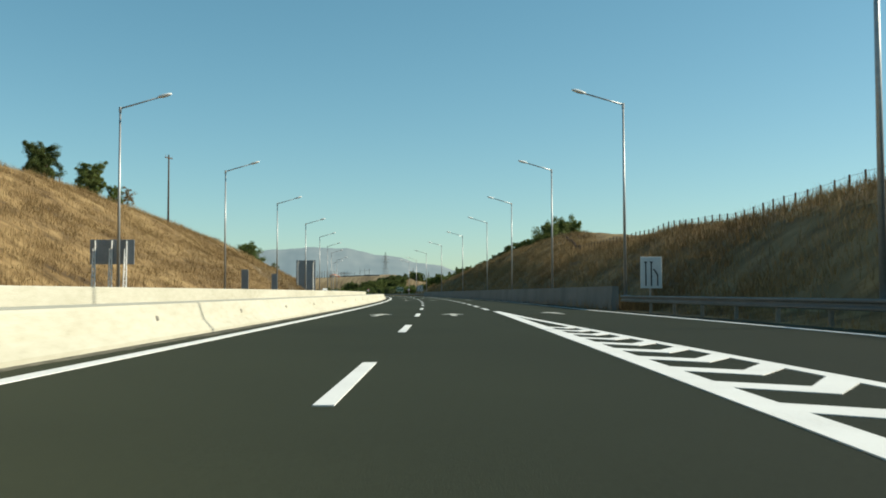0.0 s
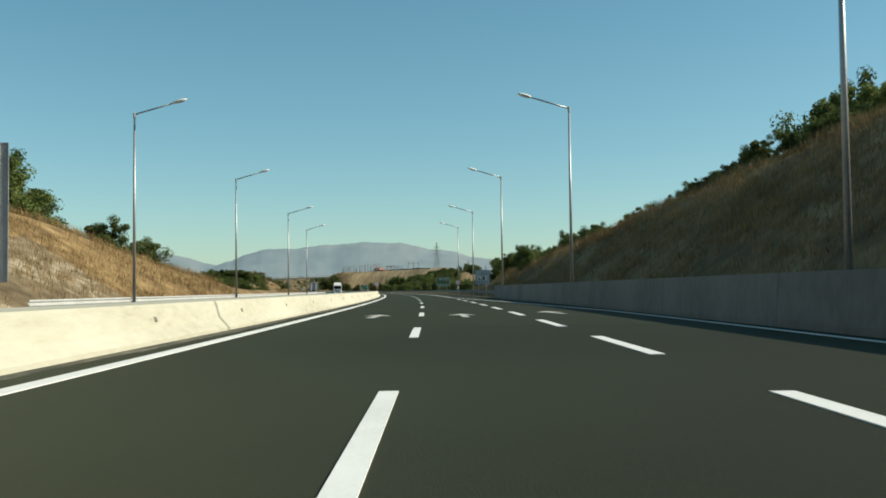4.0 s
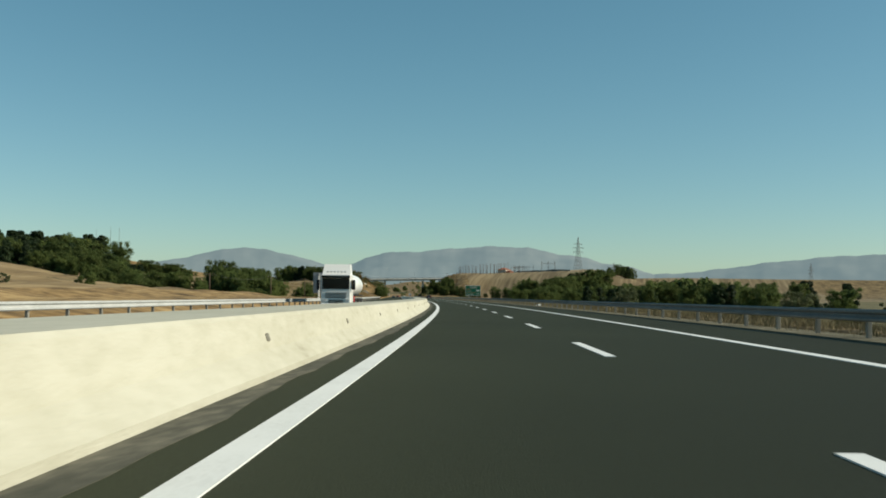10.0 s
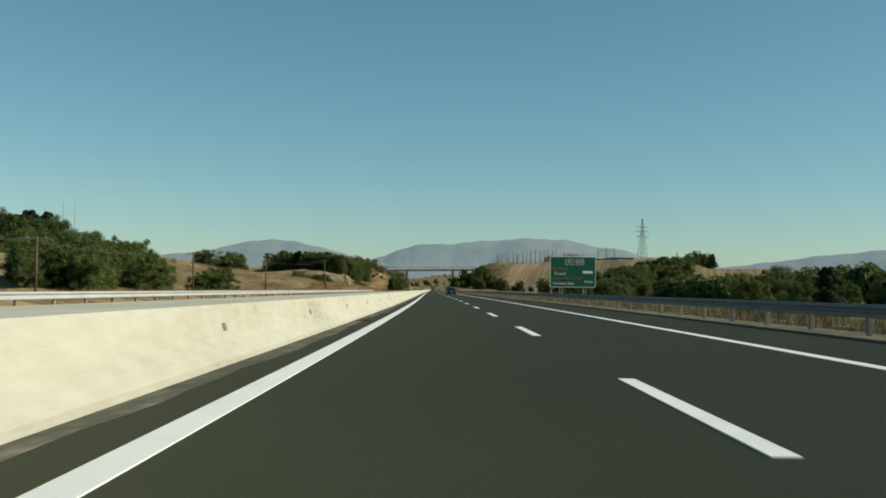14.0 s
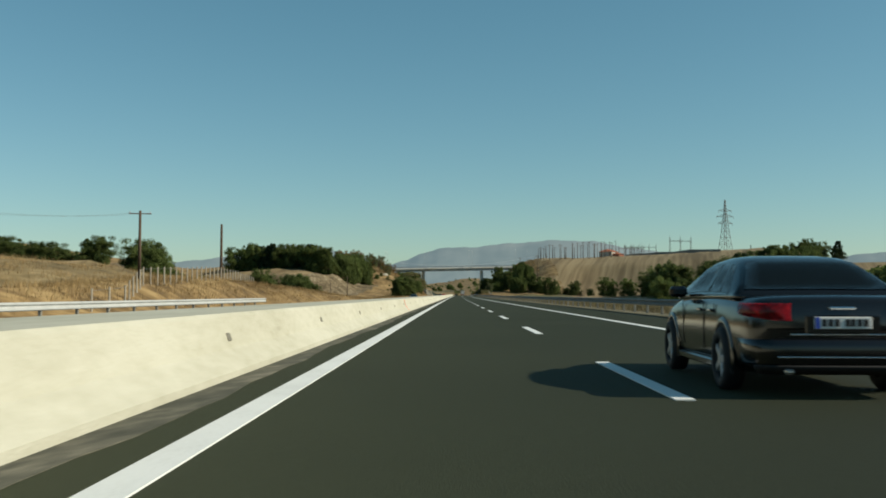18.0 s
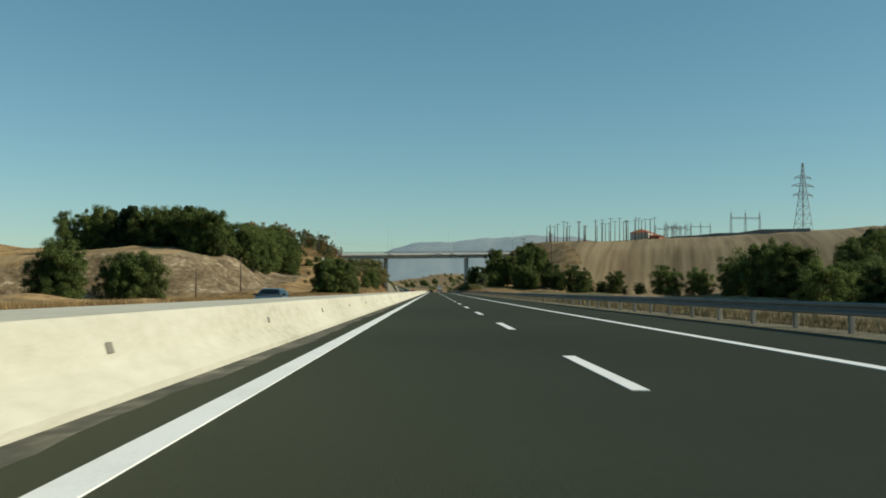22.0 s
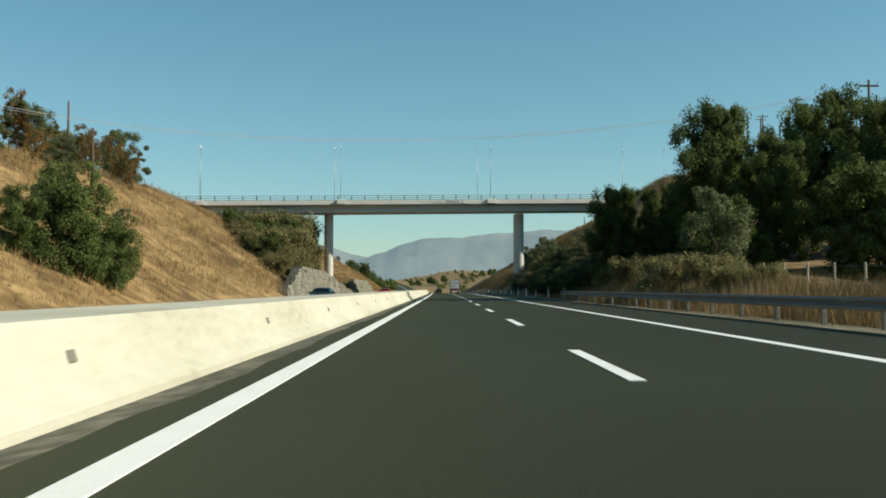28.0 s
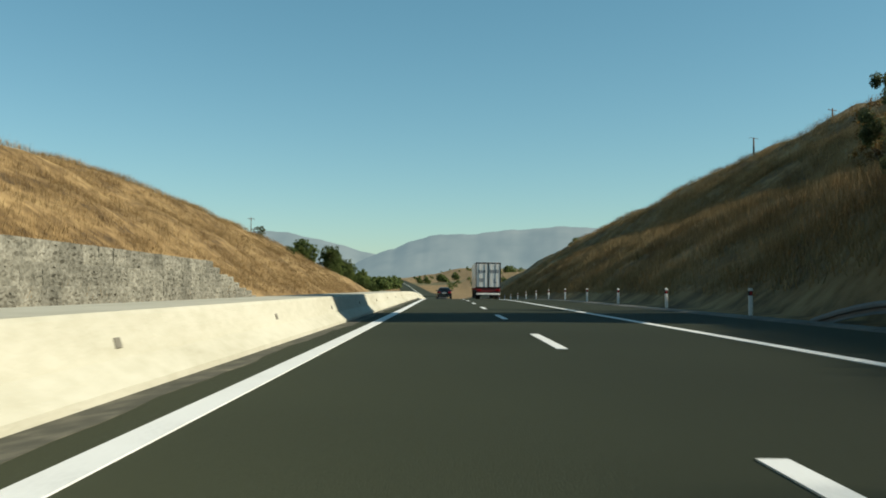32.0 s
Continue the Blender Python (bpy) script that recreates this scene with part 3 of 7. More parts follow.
def mountain(name, label, base_dist, az0, az1, ridge, depth, seed):
    """A long massif seen across the plain. ridge: heights (m) over even steps of bearing from az0 to az1 (degrees to the left of north)."""
    rnd = np.random.RandomState(seed)
    na, nd = 150, 30
    az = np.radians(np.linspace(az0, az1, na))
    hgt = np.interp(np.linspace(0, 1, na), np.linspace(0, 1, len(ridge)), ridge)
    rough = sum(np.sin(np.arange(na) * f + rnd.rand() * 6) * a for f, a in ((0.35, 2.0), (0.8, 1.2), (1.9, 0.5)))
    V = []
    for j in range(nd):
        q = j / (nd - 1)
        for i in range(na):
            r = base_dist + depth * (q - 1)
            x, y = -math.sin(az[i]) * r, math.cos(az[i]) * r
            g = noise.fractal(Vector((x * 0.0042 + seed, y * 0.0042, q)), 0.9, 2.1, 4)
            fall = smooth01(q + 0.05 * g * math.sin(math.pi * q))
            V.append((x, y, -30 + (hgt[i] + rough[i] + 30) * float(fall) + 2.5 * g * math.sin(math.pi * q)))
    F = [(j * na + i, j * na + i + 1, (j + 1) * na + i + 1, (j + 1) * na + i) for j in range(nd - 1) for i in range(na - 1)]
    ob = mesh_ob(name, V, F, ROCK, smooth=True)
    return tagged(ob, label, "mountain", kind="structure")


def massif(name, label, radius, profile, depth, seed, seen=900):
    """profile: bearing (degrees left of north) and ridge elevation (degrees), as seen from one station of the drive."""
    ex, ey, ez = on(seen, -1.9, EYE)
    az0, az1 = profile[0][0], profile[-1][0]
    az = np.linspace(az0, az1, 41)
    el = np.interp(-az, [-p[0] for p in profile], [p[1] for p in profile])
    bear, hts = [], []
    for a, e in zip(np.radians(az), np.radians(el)):
        dx, dy = -math.sin(a), math.cos(a)
        b = ex * dx + ey * dy
        d = -b + math.sqrt(b * b - (ex * ex + ey * ey - radius * radius))
        x, y = ex + dx * d, ey + dy * d
        bear.append(math.degrees(math.atan2(-x, y)))
        hts.append(ez + d * math.tan(e))
    even = np.linspace(bear[0], bear[-1], 41)
    return mountain(name, label, radius, bear[0], bear[-1], list(np.interp(-even, -np.array(bear), hts)), depth, seed)


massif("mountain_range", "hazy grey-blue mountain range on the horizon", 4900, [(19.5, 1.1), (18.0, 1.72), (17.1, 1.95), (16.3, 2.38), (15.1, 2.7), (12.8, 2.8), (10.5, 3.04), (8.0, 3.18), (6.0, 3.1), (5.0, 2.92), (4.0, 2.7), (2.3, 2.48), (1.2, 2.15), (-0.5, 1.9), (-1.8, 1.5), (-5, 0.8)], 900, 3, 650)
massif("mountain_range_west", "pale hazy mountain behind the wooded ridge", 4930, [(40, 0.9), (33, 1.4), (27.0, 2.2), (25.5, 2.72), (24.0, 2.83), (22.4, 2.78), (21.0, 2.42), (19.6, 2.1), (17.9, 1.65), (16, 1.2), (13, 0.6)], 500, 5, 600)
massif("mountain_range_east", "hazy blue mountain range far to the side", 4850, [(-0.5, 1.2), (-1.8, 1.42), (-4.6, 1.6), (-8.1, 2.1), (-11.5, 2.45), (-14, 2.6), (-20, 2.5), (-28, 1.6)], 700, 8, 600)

# ---- street lamps ----
def street_lamp(height=11.0):
    e = empty("street_lamp", None, "tall grey steel street lamp with a single arm", "street lamp", "street lamps along the motorway")
    bm = bmesh.new()
    tube(bm, (0, 0, 0), (0, 0, height), 0.092, 0.05, 10)
    part("post", bm, POLE, e, smooth=True)
    bm = bmesh.new()
    box(bm, (-0.22, -0.22, 0), (0.22, 0.22, 0.04), 0.01)
    part("base_plate", bm, STEEL, e)
    bm = bmesh.new()
    tube(bm, (0, 0, height - 0.25), (0, 0, height + 0.03), 0.075, 0.075, 10)
    part("cap", bm, POLE, e)
    bm = bmesh.new()
    tube(bm, (0, 0, height - 0.05), (-2.05, 0, height + 0.55), 0.045, 0.04, 8)
    part("arm", bm, POLE, e, smooth=True)
    bm = bmesh.new()
    r = bmesh.ops.create_uvsphere(bm, u_segments=12, v_segments=8, radius=1)
    bmesh.ops.scale(bm, vec=(0.42, 0.16, 0.095), verts=r["verts"])
    bmesh.ops.transform(bm, matrix=pose(-2.38, 0, height + 0.66, 0, 15, 0), verts=r["verts"])
    part("lamp_head", bm, WHITE, e, "white oval lamp head", True)
    return e


lamp = street_lamp(10.3)
stations = [25, 54, 81.3, 110.7, 138.5, 168, 198, 226, 255.5, 290.7]
for i, sl in enumerate(stations):
    ur = float(np.interp(sl, [54, 140, 168, 198, 226, 256, 291], [10.8, 10.4, 9.4, 8.0, 6.95, 6.82, 7.84]))
    m = at(sl, ur, float(np.interp(sl, [54, 110, 140, 200, 226, 255, 291], [0.6, 0.6, 0.5, 0.2, -0.2, -0.7, -0.12])))
    if i == 0:
        lamp.matrix_world = m
    else:
        copy_thing(lamp, m)
    copy_thing(lamp, at(sl + float(np.interp(sl, [82, 110, 139, 198, 226, 256], [0.8, 1.7, 0.2, 0.2, 1.5, 0.2])), float(np.interp(sl, [54, 110, 139, 226, 256, 291], [-16.3, -16.1, -15.3, -15.2, -14.1, -14.95])),
                        float(np.interp(sl, [54, 81, 110, 139, 200, 226, 256, 291], [0.55, 0.6, 0.75, 0.3, 0.05, -0.05, -0.7, -0.33])), 180))

# ---- crash barriers ----
# zinc with shade put into its colour, for beams facing away from the sun
SHADED_ZINC = varied("weathered_zinc", [(0.3, (0.10, 0.11, 0.11)), (0.55, (0.15, 0.162, 0.162)), (0.8, (0.21, 0.222, 0.22))], 1.0, 15, 0.6, metal=0.15, spec=0.3)

POST_ZINC = varied("dusty_zinc_posts", [(0.3, (0.15, 0.145, 0.125)), (0.55, (0.21, 0.20, 0.172)), (0.8, (0.27, 0.26, 0.225))], 1.5, 12, 0.75, spec=0.2, obj=0.2)
# lit copy of the same zinc, paled for the sunlit far barrier
SUNLIT_ZINC = varied("bright_zinc", [(0.3, (0.36, 0.37, 0.36)), (0.55, (0.46, 0.47, 0.46)), (0.8, (0.54, 0.55, 0.54))], 1.0, 15, 0.55, metal=0.1, spec=0.3)


def crash_barrier(name, a, b, u_of, label, pitch=3.08, top=0.66, face=-1, zinc=None):
    e = empty(name, None, label, "crash barrier")
    bm = bmesh.new()
    box(bm, (-0.05, -0.06, -0.45), (0.05, 0.06, top - 0.03), 0.008)
    post = None
    n = int((b - a) / pitch)
    for i in range(n):
        s = a + pitch * (i + 0.5)
        m = at(s, u_of(s) + 0.09 * -face, 0)
        if post is None:
            post = part("post", bm, POST_ZINC, e)
            post.matrix_basis = m
        else:
            again(post, e, m)
    f = face
    prof = [(0.0, 0.0), (0.035, -0.03), (0.035, -0.075), (-0.03, -0.12), (-0.03, -0.16), (0.035, -0.205), (0.035, -0.25), (0.0, -0.28)]
    loop = [(x * f, z) for x, z in prof] + [((x - 0.012) * f, z) for x, z in prof[::-1]]
    s = a
    while s < b - 0.5:
        t = min(s + pitch * 4, b)
        sweep("rail_beam", steps(s, t - 0.01, 3.1), lambda q: [(u_of(q) + x, top + z) for x, z in loop], zinc or SHADED_ZINC, e, smooth=False)
        s = t
    return e


crash_barrier("crash_barrier_ramp", -40, 46, lambda s: edge_u(s) + 0.35, "galvanised steel crash barrier beside the slip road")
crash_barrier("crash_barrier", 233.64, 1117.2, lambda s: edge_u(s) + 0.55, "long galvanised steel crash barrier on short posts", 3.003)
crash_barrier("crash_barrier_far_side", 185, 735, lambda s: -15.4, "galvanised steel crash barrier beyond the opposite carriageway", top=0.58, face=1, zinc=SUNLIT_ZINC)
# flared end of the long barrier
sweep("crash_barrier_end", steps(1117.2, 1122, 0.4), lambda s: [(edge_u(s) + 0.55 + (s - 1117.2) * 0.08 + x, z - 0.68 * ((s - 1117.2) / 4.8) ** 1.7) for x, z in ((-0.035, 0.38), (0.03, 0.45), (0.03, 0.5), (-0.035, 0.54), (-0.035, 0.6), (0.0, 0.66), (0.02, 0.6), (0.045, 0.5), (0.045, 0.45), (0.0, 0.38))], SHADED_ZINC)
tagged(bpy.data.objects["crash_barrier_end"], "sloping turned-down end of a steel crash barrier", "crash barrier")

# strip of dirt and low weeds along the pavement edge
VERGE = varied("weedy_verge", [(0.34, (0.060, 0.052, 0.028)), (0.46, (0.115, 0.098, 0.056)), (0.55, (0.175, 0.148, 0.088)), (0.66, (0.27, 0.24, 0.165))], 0.5, 3.5, 0.95, 0.8, 9, mix=0.55, chalk=0.8)
verge = sweep("verge", steps(236, 1180, 6), lambda s: [(edge_u(s) - 0.05, -0.2), (edge_u(s) - 0.03, 0.012), (edge_u(s) + 0.45, 0.02), (edge_u(s) + 2.2, -0.06), (edge_u(s) + 2.9, -0.24)], VERGE, closed=True)
tagged(verge, "pale dusty verge with sparse dry weeds", "ground", kind="structure")
# darker copy of the concrete, standing in for shade on the gutter
GUTTER = varied("dirty_gutter_concrete", [(0.3, (0.07, 0.068, 0.058)), (0.5, (0.12, 0.116, 0.10)), (0.75, (0.19, 0.182, 0.155))], 0.6, 8, 0.95, 0.3, 20)
gutter = sweep("gutter", steps(1131, 1500, 6), lambda s: [(edge_u(s), -0.2), (edge_u(s), 0.006), (edge_u(s) + 0.12, 0.05), (edge_u(s) + 0.75, 0.05), (edge_u(s) + 0.8, -0.2)], GUTTER)
tagged(gutter, "grey concrete gutter along the edge of the road", "gutter", kind="structure")

# dirt along the foot of the median barrier
DIRT = varied("gutter_dirt", [(0.34, (0.045, 0.047, 0.034)), (0.48, (0.075, 0.073, 0.055)), (0.58, (0.125, 0.117, 0.088)), (0.70, (0.20, 0.185, 0.14))], 1.6, 9, 0.95, 0.2, 25, stretch=(1, 0.3, 1), mix=0.5)
_w = lambda s: 0.24 + 0.05 * math.sin(s * 0.31) + 0.03 * math.sin(s * 1.13 + 1) + 0.02 * math.sin(s * 2.9)
dirt = sweep("gutter_dirt", steps(-60, 1400, 0.7), lambda s: [(-4.03, 0.001), (-4.03, 0.006), (-4.0 + _w(s), 0.005), (-4.0 + _w(s), 0.001)], DIRT)
tagged(dirt, "sand and dirt washed along the barrier foot", "dirt", kind="stuff")

# small recessed lifting points on the barrier face
MARK = material("grey_reflector", (0.16, 0.15, 0.12), 0.6)
bm = bmesh.new()
box(bm, (-0.012, -0.065, -0.045), (0.012, 0.065, 0.045), 0.006)
refl = None
for _s in np.arange(6.3 - 7.132 * 4, 1420, 7.132):
    m = at(_s, -4.243, 0.38) @ pose(0, 0, 0, 0, -17, 0)
    if refl is None:
        refl = part("reflector", bm, MARK, barrier)
        refl.matrix_basis = m
    else:
        again(refl, barrier, m)
# orange paint mark
ORANGE = material("orange_spray_paint", (0.72, 0.20, 0.10), 0.7)
sweep("paint_mark", [713.45, 713.55, 713.65], [(-4.296, 0.62), (-4.30, 0.60), (-4.203, 0.262), (-4.013, 0.068), (-4.009, 0.075), (-4.199, 0.27), (-4.29, 0.60)], ORANGE, barrier)
# rusty drain grates
RUST = varied("rusty_iron", [(0.3, (0.03, 0.018, 0.012)), (0.6, (0.062, 0.034, 0.022)), (0.8, (0.10, 0.055, 0.035))], 3, 20, 0.9)
g0 = None
for _s in (342.05, 484.7, 541.3, 617.1):
    if g0 is None:
        g0 = empty("drain_grate", at(_s, -3.74, 0.0), "rusty iron drain grate in the gutter", "drain grate", "drain grates")
        bm = bmesh.new()
        for q in (((-0.2, -0.85), (0.2, -0.80)), ((-0.2, 0.80), (0.2, 0.85)), ((-0.2, -0.85), (-0.16, 0.85)), ((0.16, -0.85), (0.2, 0.85))):
            box(bm, (*q[0], 0.0), (*q[1], 0.014))
        part("frame", bm, RUST, g0)
        for y in np.arange(-0.74, 0.78, 0.12):
            bm = bmesh.new()
            box(bm, (-0.16, y - 0.035, 0.0), (0.16, y + 0.035, 0.010))
            part("bar", bm, RUST, g0)
    else:
        copy_thing(g0, at(_s, -3.74, 0.0))

# ---- trees and shrubs ----
def leaf_cloud(rnd, blobs, per, size, flat=1.0):
    """Many small leaf sprays round the blob centres: (x, y, z, r)."""
    V, F = [], []
    for bx, by, bz, br in blobs:
        d = rnd.normal(size=(per, 3))
        d /= np.linalg.norm(d, axis=1)[:, None]
        rad = br * 1.12 * rnd.rand(per) ** 0.55
        c = np.array([bx, by, bz]) + d * rad[:, None] * np.array([1, 1, flat])
        n = d + rnd.normal(size=(per, 3)) * 0.6 + np.array([0, 0, 0.35])
        n /= np.linalg.norm(n, axis=1)[:, None]
        a = np.cross(n, rnd.normal(size=(per, 3)))
        a /= np.linalg.norm(a, axis=1)[:, None]
        b = np.cross(n, a)
        s1, s2 = size * (0.6 + 0.8 * rnd.rand(per))[:, None], size * (0.35 + 0.5 * rnd.rand(per))[:, None]
        k = len(V)
        q = np.stack([c - a * s1, c + b * s2 + n * size * 0.15, c + a * s1, c - b * s2 + n * size * 0.15], 1).reshape(-1, 3)
        V.extend(q.tolist())
        F.extend([(k + 4 * i, k + 4 * i + 1, k + 4 * i + 2, k + 4 * i + 3) for i in range(per)])
    return V, F


def tree(name, label, kind, seed, mat, height=7.0, width=5.0, trunk=0.28, blobs=26, per=70, leaf=0.22, low=0.25, bark=None):
    rnd = np.random.RandomState(seed)
    e = empty(name, None, label, "shrub" if kind == "shrub" else "tree")
    bm = bmesh.new()
    pts = [(0, 0, -0.4)]
    for i in range(1, 5):
        pts.append((rnd.normal() * 0.06 * height * i / 5, rnd.normal() * 0.06 * height * i / 5, height * (0.18 * i)))
    for i in range(4):
        tube(bm, pts[i], pts[i + 1], trunk * 0.5 * (1 - 0.22 * i), trunk * 0.5 * (1 - 0.22 * (i + 1)), 7)
    B = []
    limbs = max(6, blobs // 5)
    for i in range(limbs):
        an = 2.4 * i + rnd.uniform(-0.5, 0.5)
        if kind == "cone":
            h = low + (1 - low) * (i + 0.5) / limbs
            r = width * 0.42 * (1.08 - h) * rnd.uniform(0.6, 1.1)
            br = 0.085 * height * (1.2 - h) + 0.15
        elif kind == "shrub":
            h = 0.14 + 0.62 * rnd.rand()
            r = width * 0.40 * math.sqrt(rnd.rand()) * math.sqrt(max(0.1, 1 - (h - 0.3) ** 2 * 1.6))
            br = width * rnd.uniform(0.07, 0.13)
        else:
            h = low + (0.90 - low) * (i + rnd.rand()) / limbs
            q = (h - low) / (0.95 - low)
            r = width * 0.42 * rnd.uniform(0.35, 1.08) * math.sqrt(max(0.06, 1 - (2 * q - 0.8) ** 2 * 0.75))
            br = width * rnd.uniform(0.065, 0.12)
        c = np.array([r * math.cos(an), r * math.sin(an), h * height])
        k = min(4, 1 + int(h * 4 * 0.7))
        tube(bm, pts[k], c, trunk * 0.18, trunk * 0.05, 5)
        for j in range(6):
            d = c + rnd.normal(size=3) * br * np.array([1.5, 1.5, 1.2]) - np.array([*c[:2], 0]) * 0.12 * j / 5
            B.append((d[0], d[1], min(max(d[2], 0.2), height * 0.985), br * rnd.uniform(0.75, 1.5)))
    part("trunk", bm, bark or BARK, e)
    V, F = leaf_cloud(rnd, B, per, leaf, 0.9)
    mesh_ob("crown", V, F, mat, e)
    return e


def leafy(m):
    """Lets some light through the leaves."""
    t = m.node_tree
    b, o = t.nodes["Principled BSDF"], next(n for n in t.nodes if n.type == "OUTPUT_MATERIAL")
    tr, mx = t.nodes.new("ShaderNodeBsdfTranslucent"), t.nodes.new("ShaderNodeMixShader")
    mx.inputs[0].default_value = 0.4
    t.links.new(b.inputs["Base Color"].links[0].from_socket, tr.inputs[0])
    t.links.new(b.outputs[0], mx.inputs[1])
    t.links.new(tr.outputs[0], mx.inputs[2])
    t.links.new(mx.outputs[0], o.inputs[0])
    return m


leafy(LEAF)
OLIVE = varied("grey_green_leaves", [(0.3, (0.065, 0.082, 0.034)), (0.5, (0.115, 0.135, 0.058)), (0.75, (0.19, 0.205, 0.095))], 0.4, 3.0, 0.6, island=0.3, obj=0.2)
AUTUMN = varied("browning_leaves", [(0.3, (0.10, 0.055, 0.018)), (0.5, (0.19, 0.115, 0.035)), (0.75, (0.24, 0.19, 0.06))], 0.5, 3.0, 0.7, island=0.35, obj=0.2)
PINE = varied("pine_needles", [(0.3, (0.014, 0.030, 0.012)), (0.5, (0.028, 0.050, 0.018)), (0.75, (0.050, 0.075, 0.026))], 0.5, 4.0, 0.65, island=0.35, obj=0.25)
REED = varied("yellow_green_brush", [(0.3, (0.095, 0.092, 0.032)), (0.5, (0.165, 0.150, 0.060)), (0.75, (0.25, 0.215, 0.10))], 0.5, 3.0, 0.7, island=0.3)
for _m in (OLIVE, AUTUMN, PINE, REED):
    leafy(_m)

KINDS = {
    "oak": tree("oak_tree", "broad green oak tree with an uneven leafy crown", "round", 1, LEAF, 8.0, 7.0, 0.36, 85, 190, 0.135, 0.14),
    "oak2": tree("oak_tree", "broad green oak tree with an uneven leafy crown", "round", 2, LEAF, 8.0, 6.4, 0.34, 85, 190, 0.13, 0.08),
    "tall": tree("poplar_tree", "tall dark green tree with a ragged crown", "round", 3, LEAF, 12.0, 6.4, 0.42, 130, 270, 0.112, 0.08),
    "round": tree("round_tree", "dark green bushy tree with leaves down to the ground", "round", 4, LEAF, 6.0, 5.4, 0.26, 120, 210, 0.088, 0.03),
    "shrub": tree("shrub", "dense dark green shrub", "shrub", 5, LEAF, 2.6, 3.4, 0.14, 40, 300, 0.058),
    "olive": tree("olive_shrub", "grey-green shrub with a loose crown", "round", 6, OLIVE, 4.0, 3.6, 0.16, 44, 330, 0.054, 0.08),
    "pine": tree("pine_tree", "dark green pine tree", "cone", 7, PINE, 7.0, 5.0, 0.26, 56, 200, 0.16, 0.06),
    "bare": tree("browning_tree", "browning half-bare tree with thin twigs", "round", 8, AUTUMN, 4.5, 3.6, 0.16, 40, 60, 0.08, 0.2),
    # thicket takes the dark pine colour to imitate deep shade on the slope
    "thicket": tree("thicket", "dense thicket on the shaded slope, its leaf colour darkened for shade", "shrub", 15, PINE, 2.6, 3.6, 0.14, 60, 210, 0.062),
    "brush": tree("yellow_brush", "clump of yellow-green brush", "shrub", 9, REED, 1.8, 3.0, 0.08, 36, 260, 0.055),
}
BASE_H = {"oak": 8.0, "oak2": 8.0, "tall": 12.0, "round": 6.0, "shrub": 2.6, "olive": 4.0, "pine": 7.0, "bare": 4.5, "brush": 1.8, "thicket": 2.6}
used = set()
trnd = random.Random(11)


def plant(kind, s, u, h, wide=1.0, sink=0.15):
    k = h / BASE_H[kind]
    w = k * wide
    m = at(s, u, ground_z(s, u) - sink, trnd.uniform(0, 360)) @ Matrix.Diagonal((w, w, k, 1))
    if kind in used:
        return copy_thing(KINDS[kind], m @ unscale(KINDS[kind]))
    used.add(kind)
    KINDS[kind].matrix_world = m
    return KINDS[kind]


def grow(kind, s, u, top, wide=1.0):
    """A tree whose crown ends at a height over the road."""
    return plant(kind, s, u, max(1.6, top - ground_z(s, u) + 0.15), wide)


def wood(kinds, a, b, n, spread, lo, hi, wide=1.0):
    """A row of trees between (s, u, top) and (s, u, top), thinned by chance."""
    for i in range(n):
        q = (i + trnd.uniform(0.1, 0.9)) / n
        grow(trnd.choice(kinds), a[0] + (b[0] - a[0]) * q + trnd.uniform(-spread, spread), a[1] + (b[1] - a[1]) * q + trnd.uniform(-spread, spread), a[2] + (b[2] - a[2]) * q + trnd.uniform(lo, hi), wide * trnd.uniform(0.85, 1.2))


def belt(kinds, a, b, n, spread, hlo, hhi, wide=1.0):
    """A loose row of trees between two points (s, u)."""
    for i in range(n):
        q = (i + trnd.uniform(0.1, 0.9)) / n
        plant(trnd.choice(kinds), a[0] + (b[0] - a[0]) * q + trnd.uniform(-spread, spread), a[1] + (b[1] - a[1]) * q + trnd.uniform(-spread, spread), trnd.uniform(hlo, hhi), wide * trnd.uniform(0.85, 1.15))


# first cutting
for s, u, h in ((109, -41, 4.6), (112, -42.5, 4.2), (123, -40.5, 4.2), (126, -41.5, 3.6), (134, -40.5, 3.0)):
    plant("oak2", s, u, h)
plant("bare", 138, -40, 3.4)
for s, u, top, w in ((222, 36, 17.2, 1.0), (226, 39, 18.2, 1.0), (229, 42, 18.8, 1.0), (232, 38, 18.4, 1.1), (236, 41, 18.6, 1.0), (240, 44, 17.6, 1.0)):
    grow("oak", s, u, top, 0.72 * w)
belt(["oak", "oak2", "round"], (184, 27.5), (216, 26.5), 26, 1.6, 2.1, 3.0)
belt(["oak", "oak2", "round"], (212, 27), (262, 19.5), 34, 1.6, 2.3, 3.4)
belt(["oak", "oak2", "round"], (216, 24), (262, 16.5), 18, 1.0, 1.4, 2.2)
belt(["oak", "oak2", "round", "tall"], (258, 20), (330, 19), 16, 4.0, 3.8, 5.8)
for s, u, top in ((296, 16, 6.0), (300, 17.5, 6.3), (304, 16.5, 5.6), (290, 18, 5.8), (284, 21, 7.0), (288, 24, 7.6), (310, 19, 6.4), (294, 21, 7.0)):
    grow("oak", s, u, top, 0.95)
belt(["oak", "round"], (256, 14.5), (318, 14), 10, 1.5, 2.0, 3.4)
belt(["round", "shrub", "olive"], (325, 17), (350, 22), 6, 2.0, 3.2, 4.8)
for s, u, h in ((226, -34, 7.0), (236, -36, 7.6), (243, -31, 6.0), (252, -29, 5.4), (256, -33, 4.6)):
    plant("oak", s, u, h, 1.15)
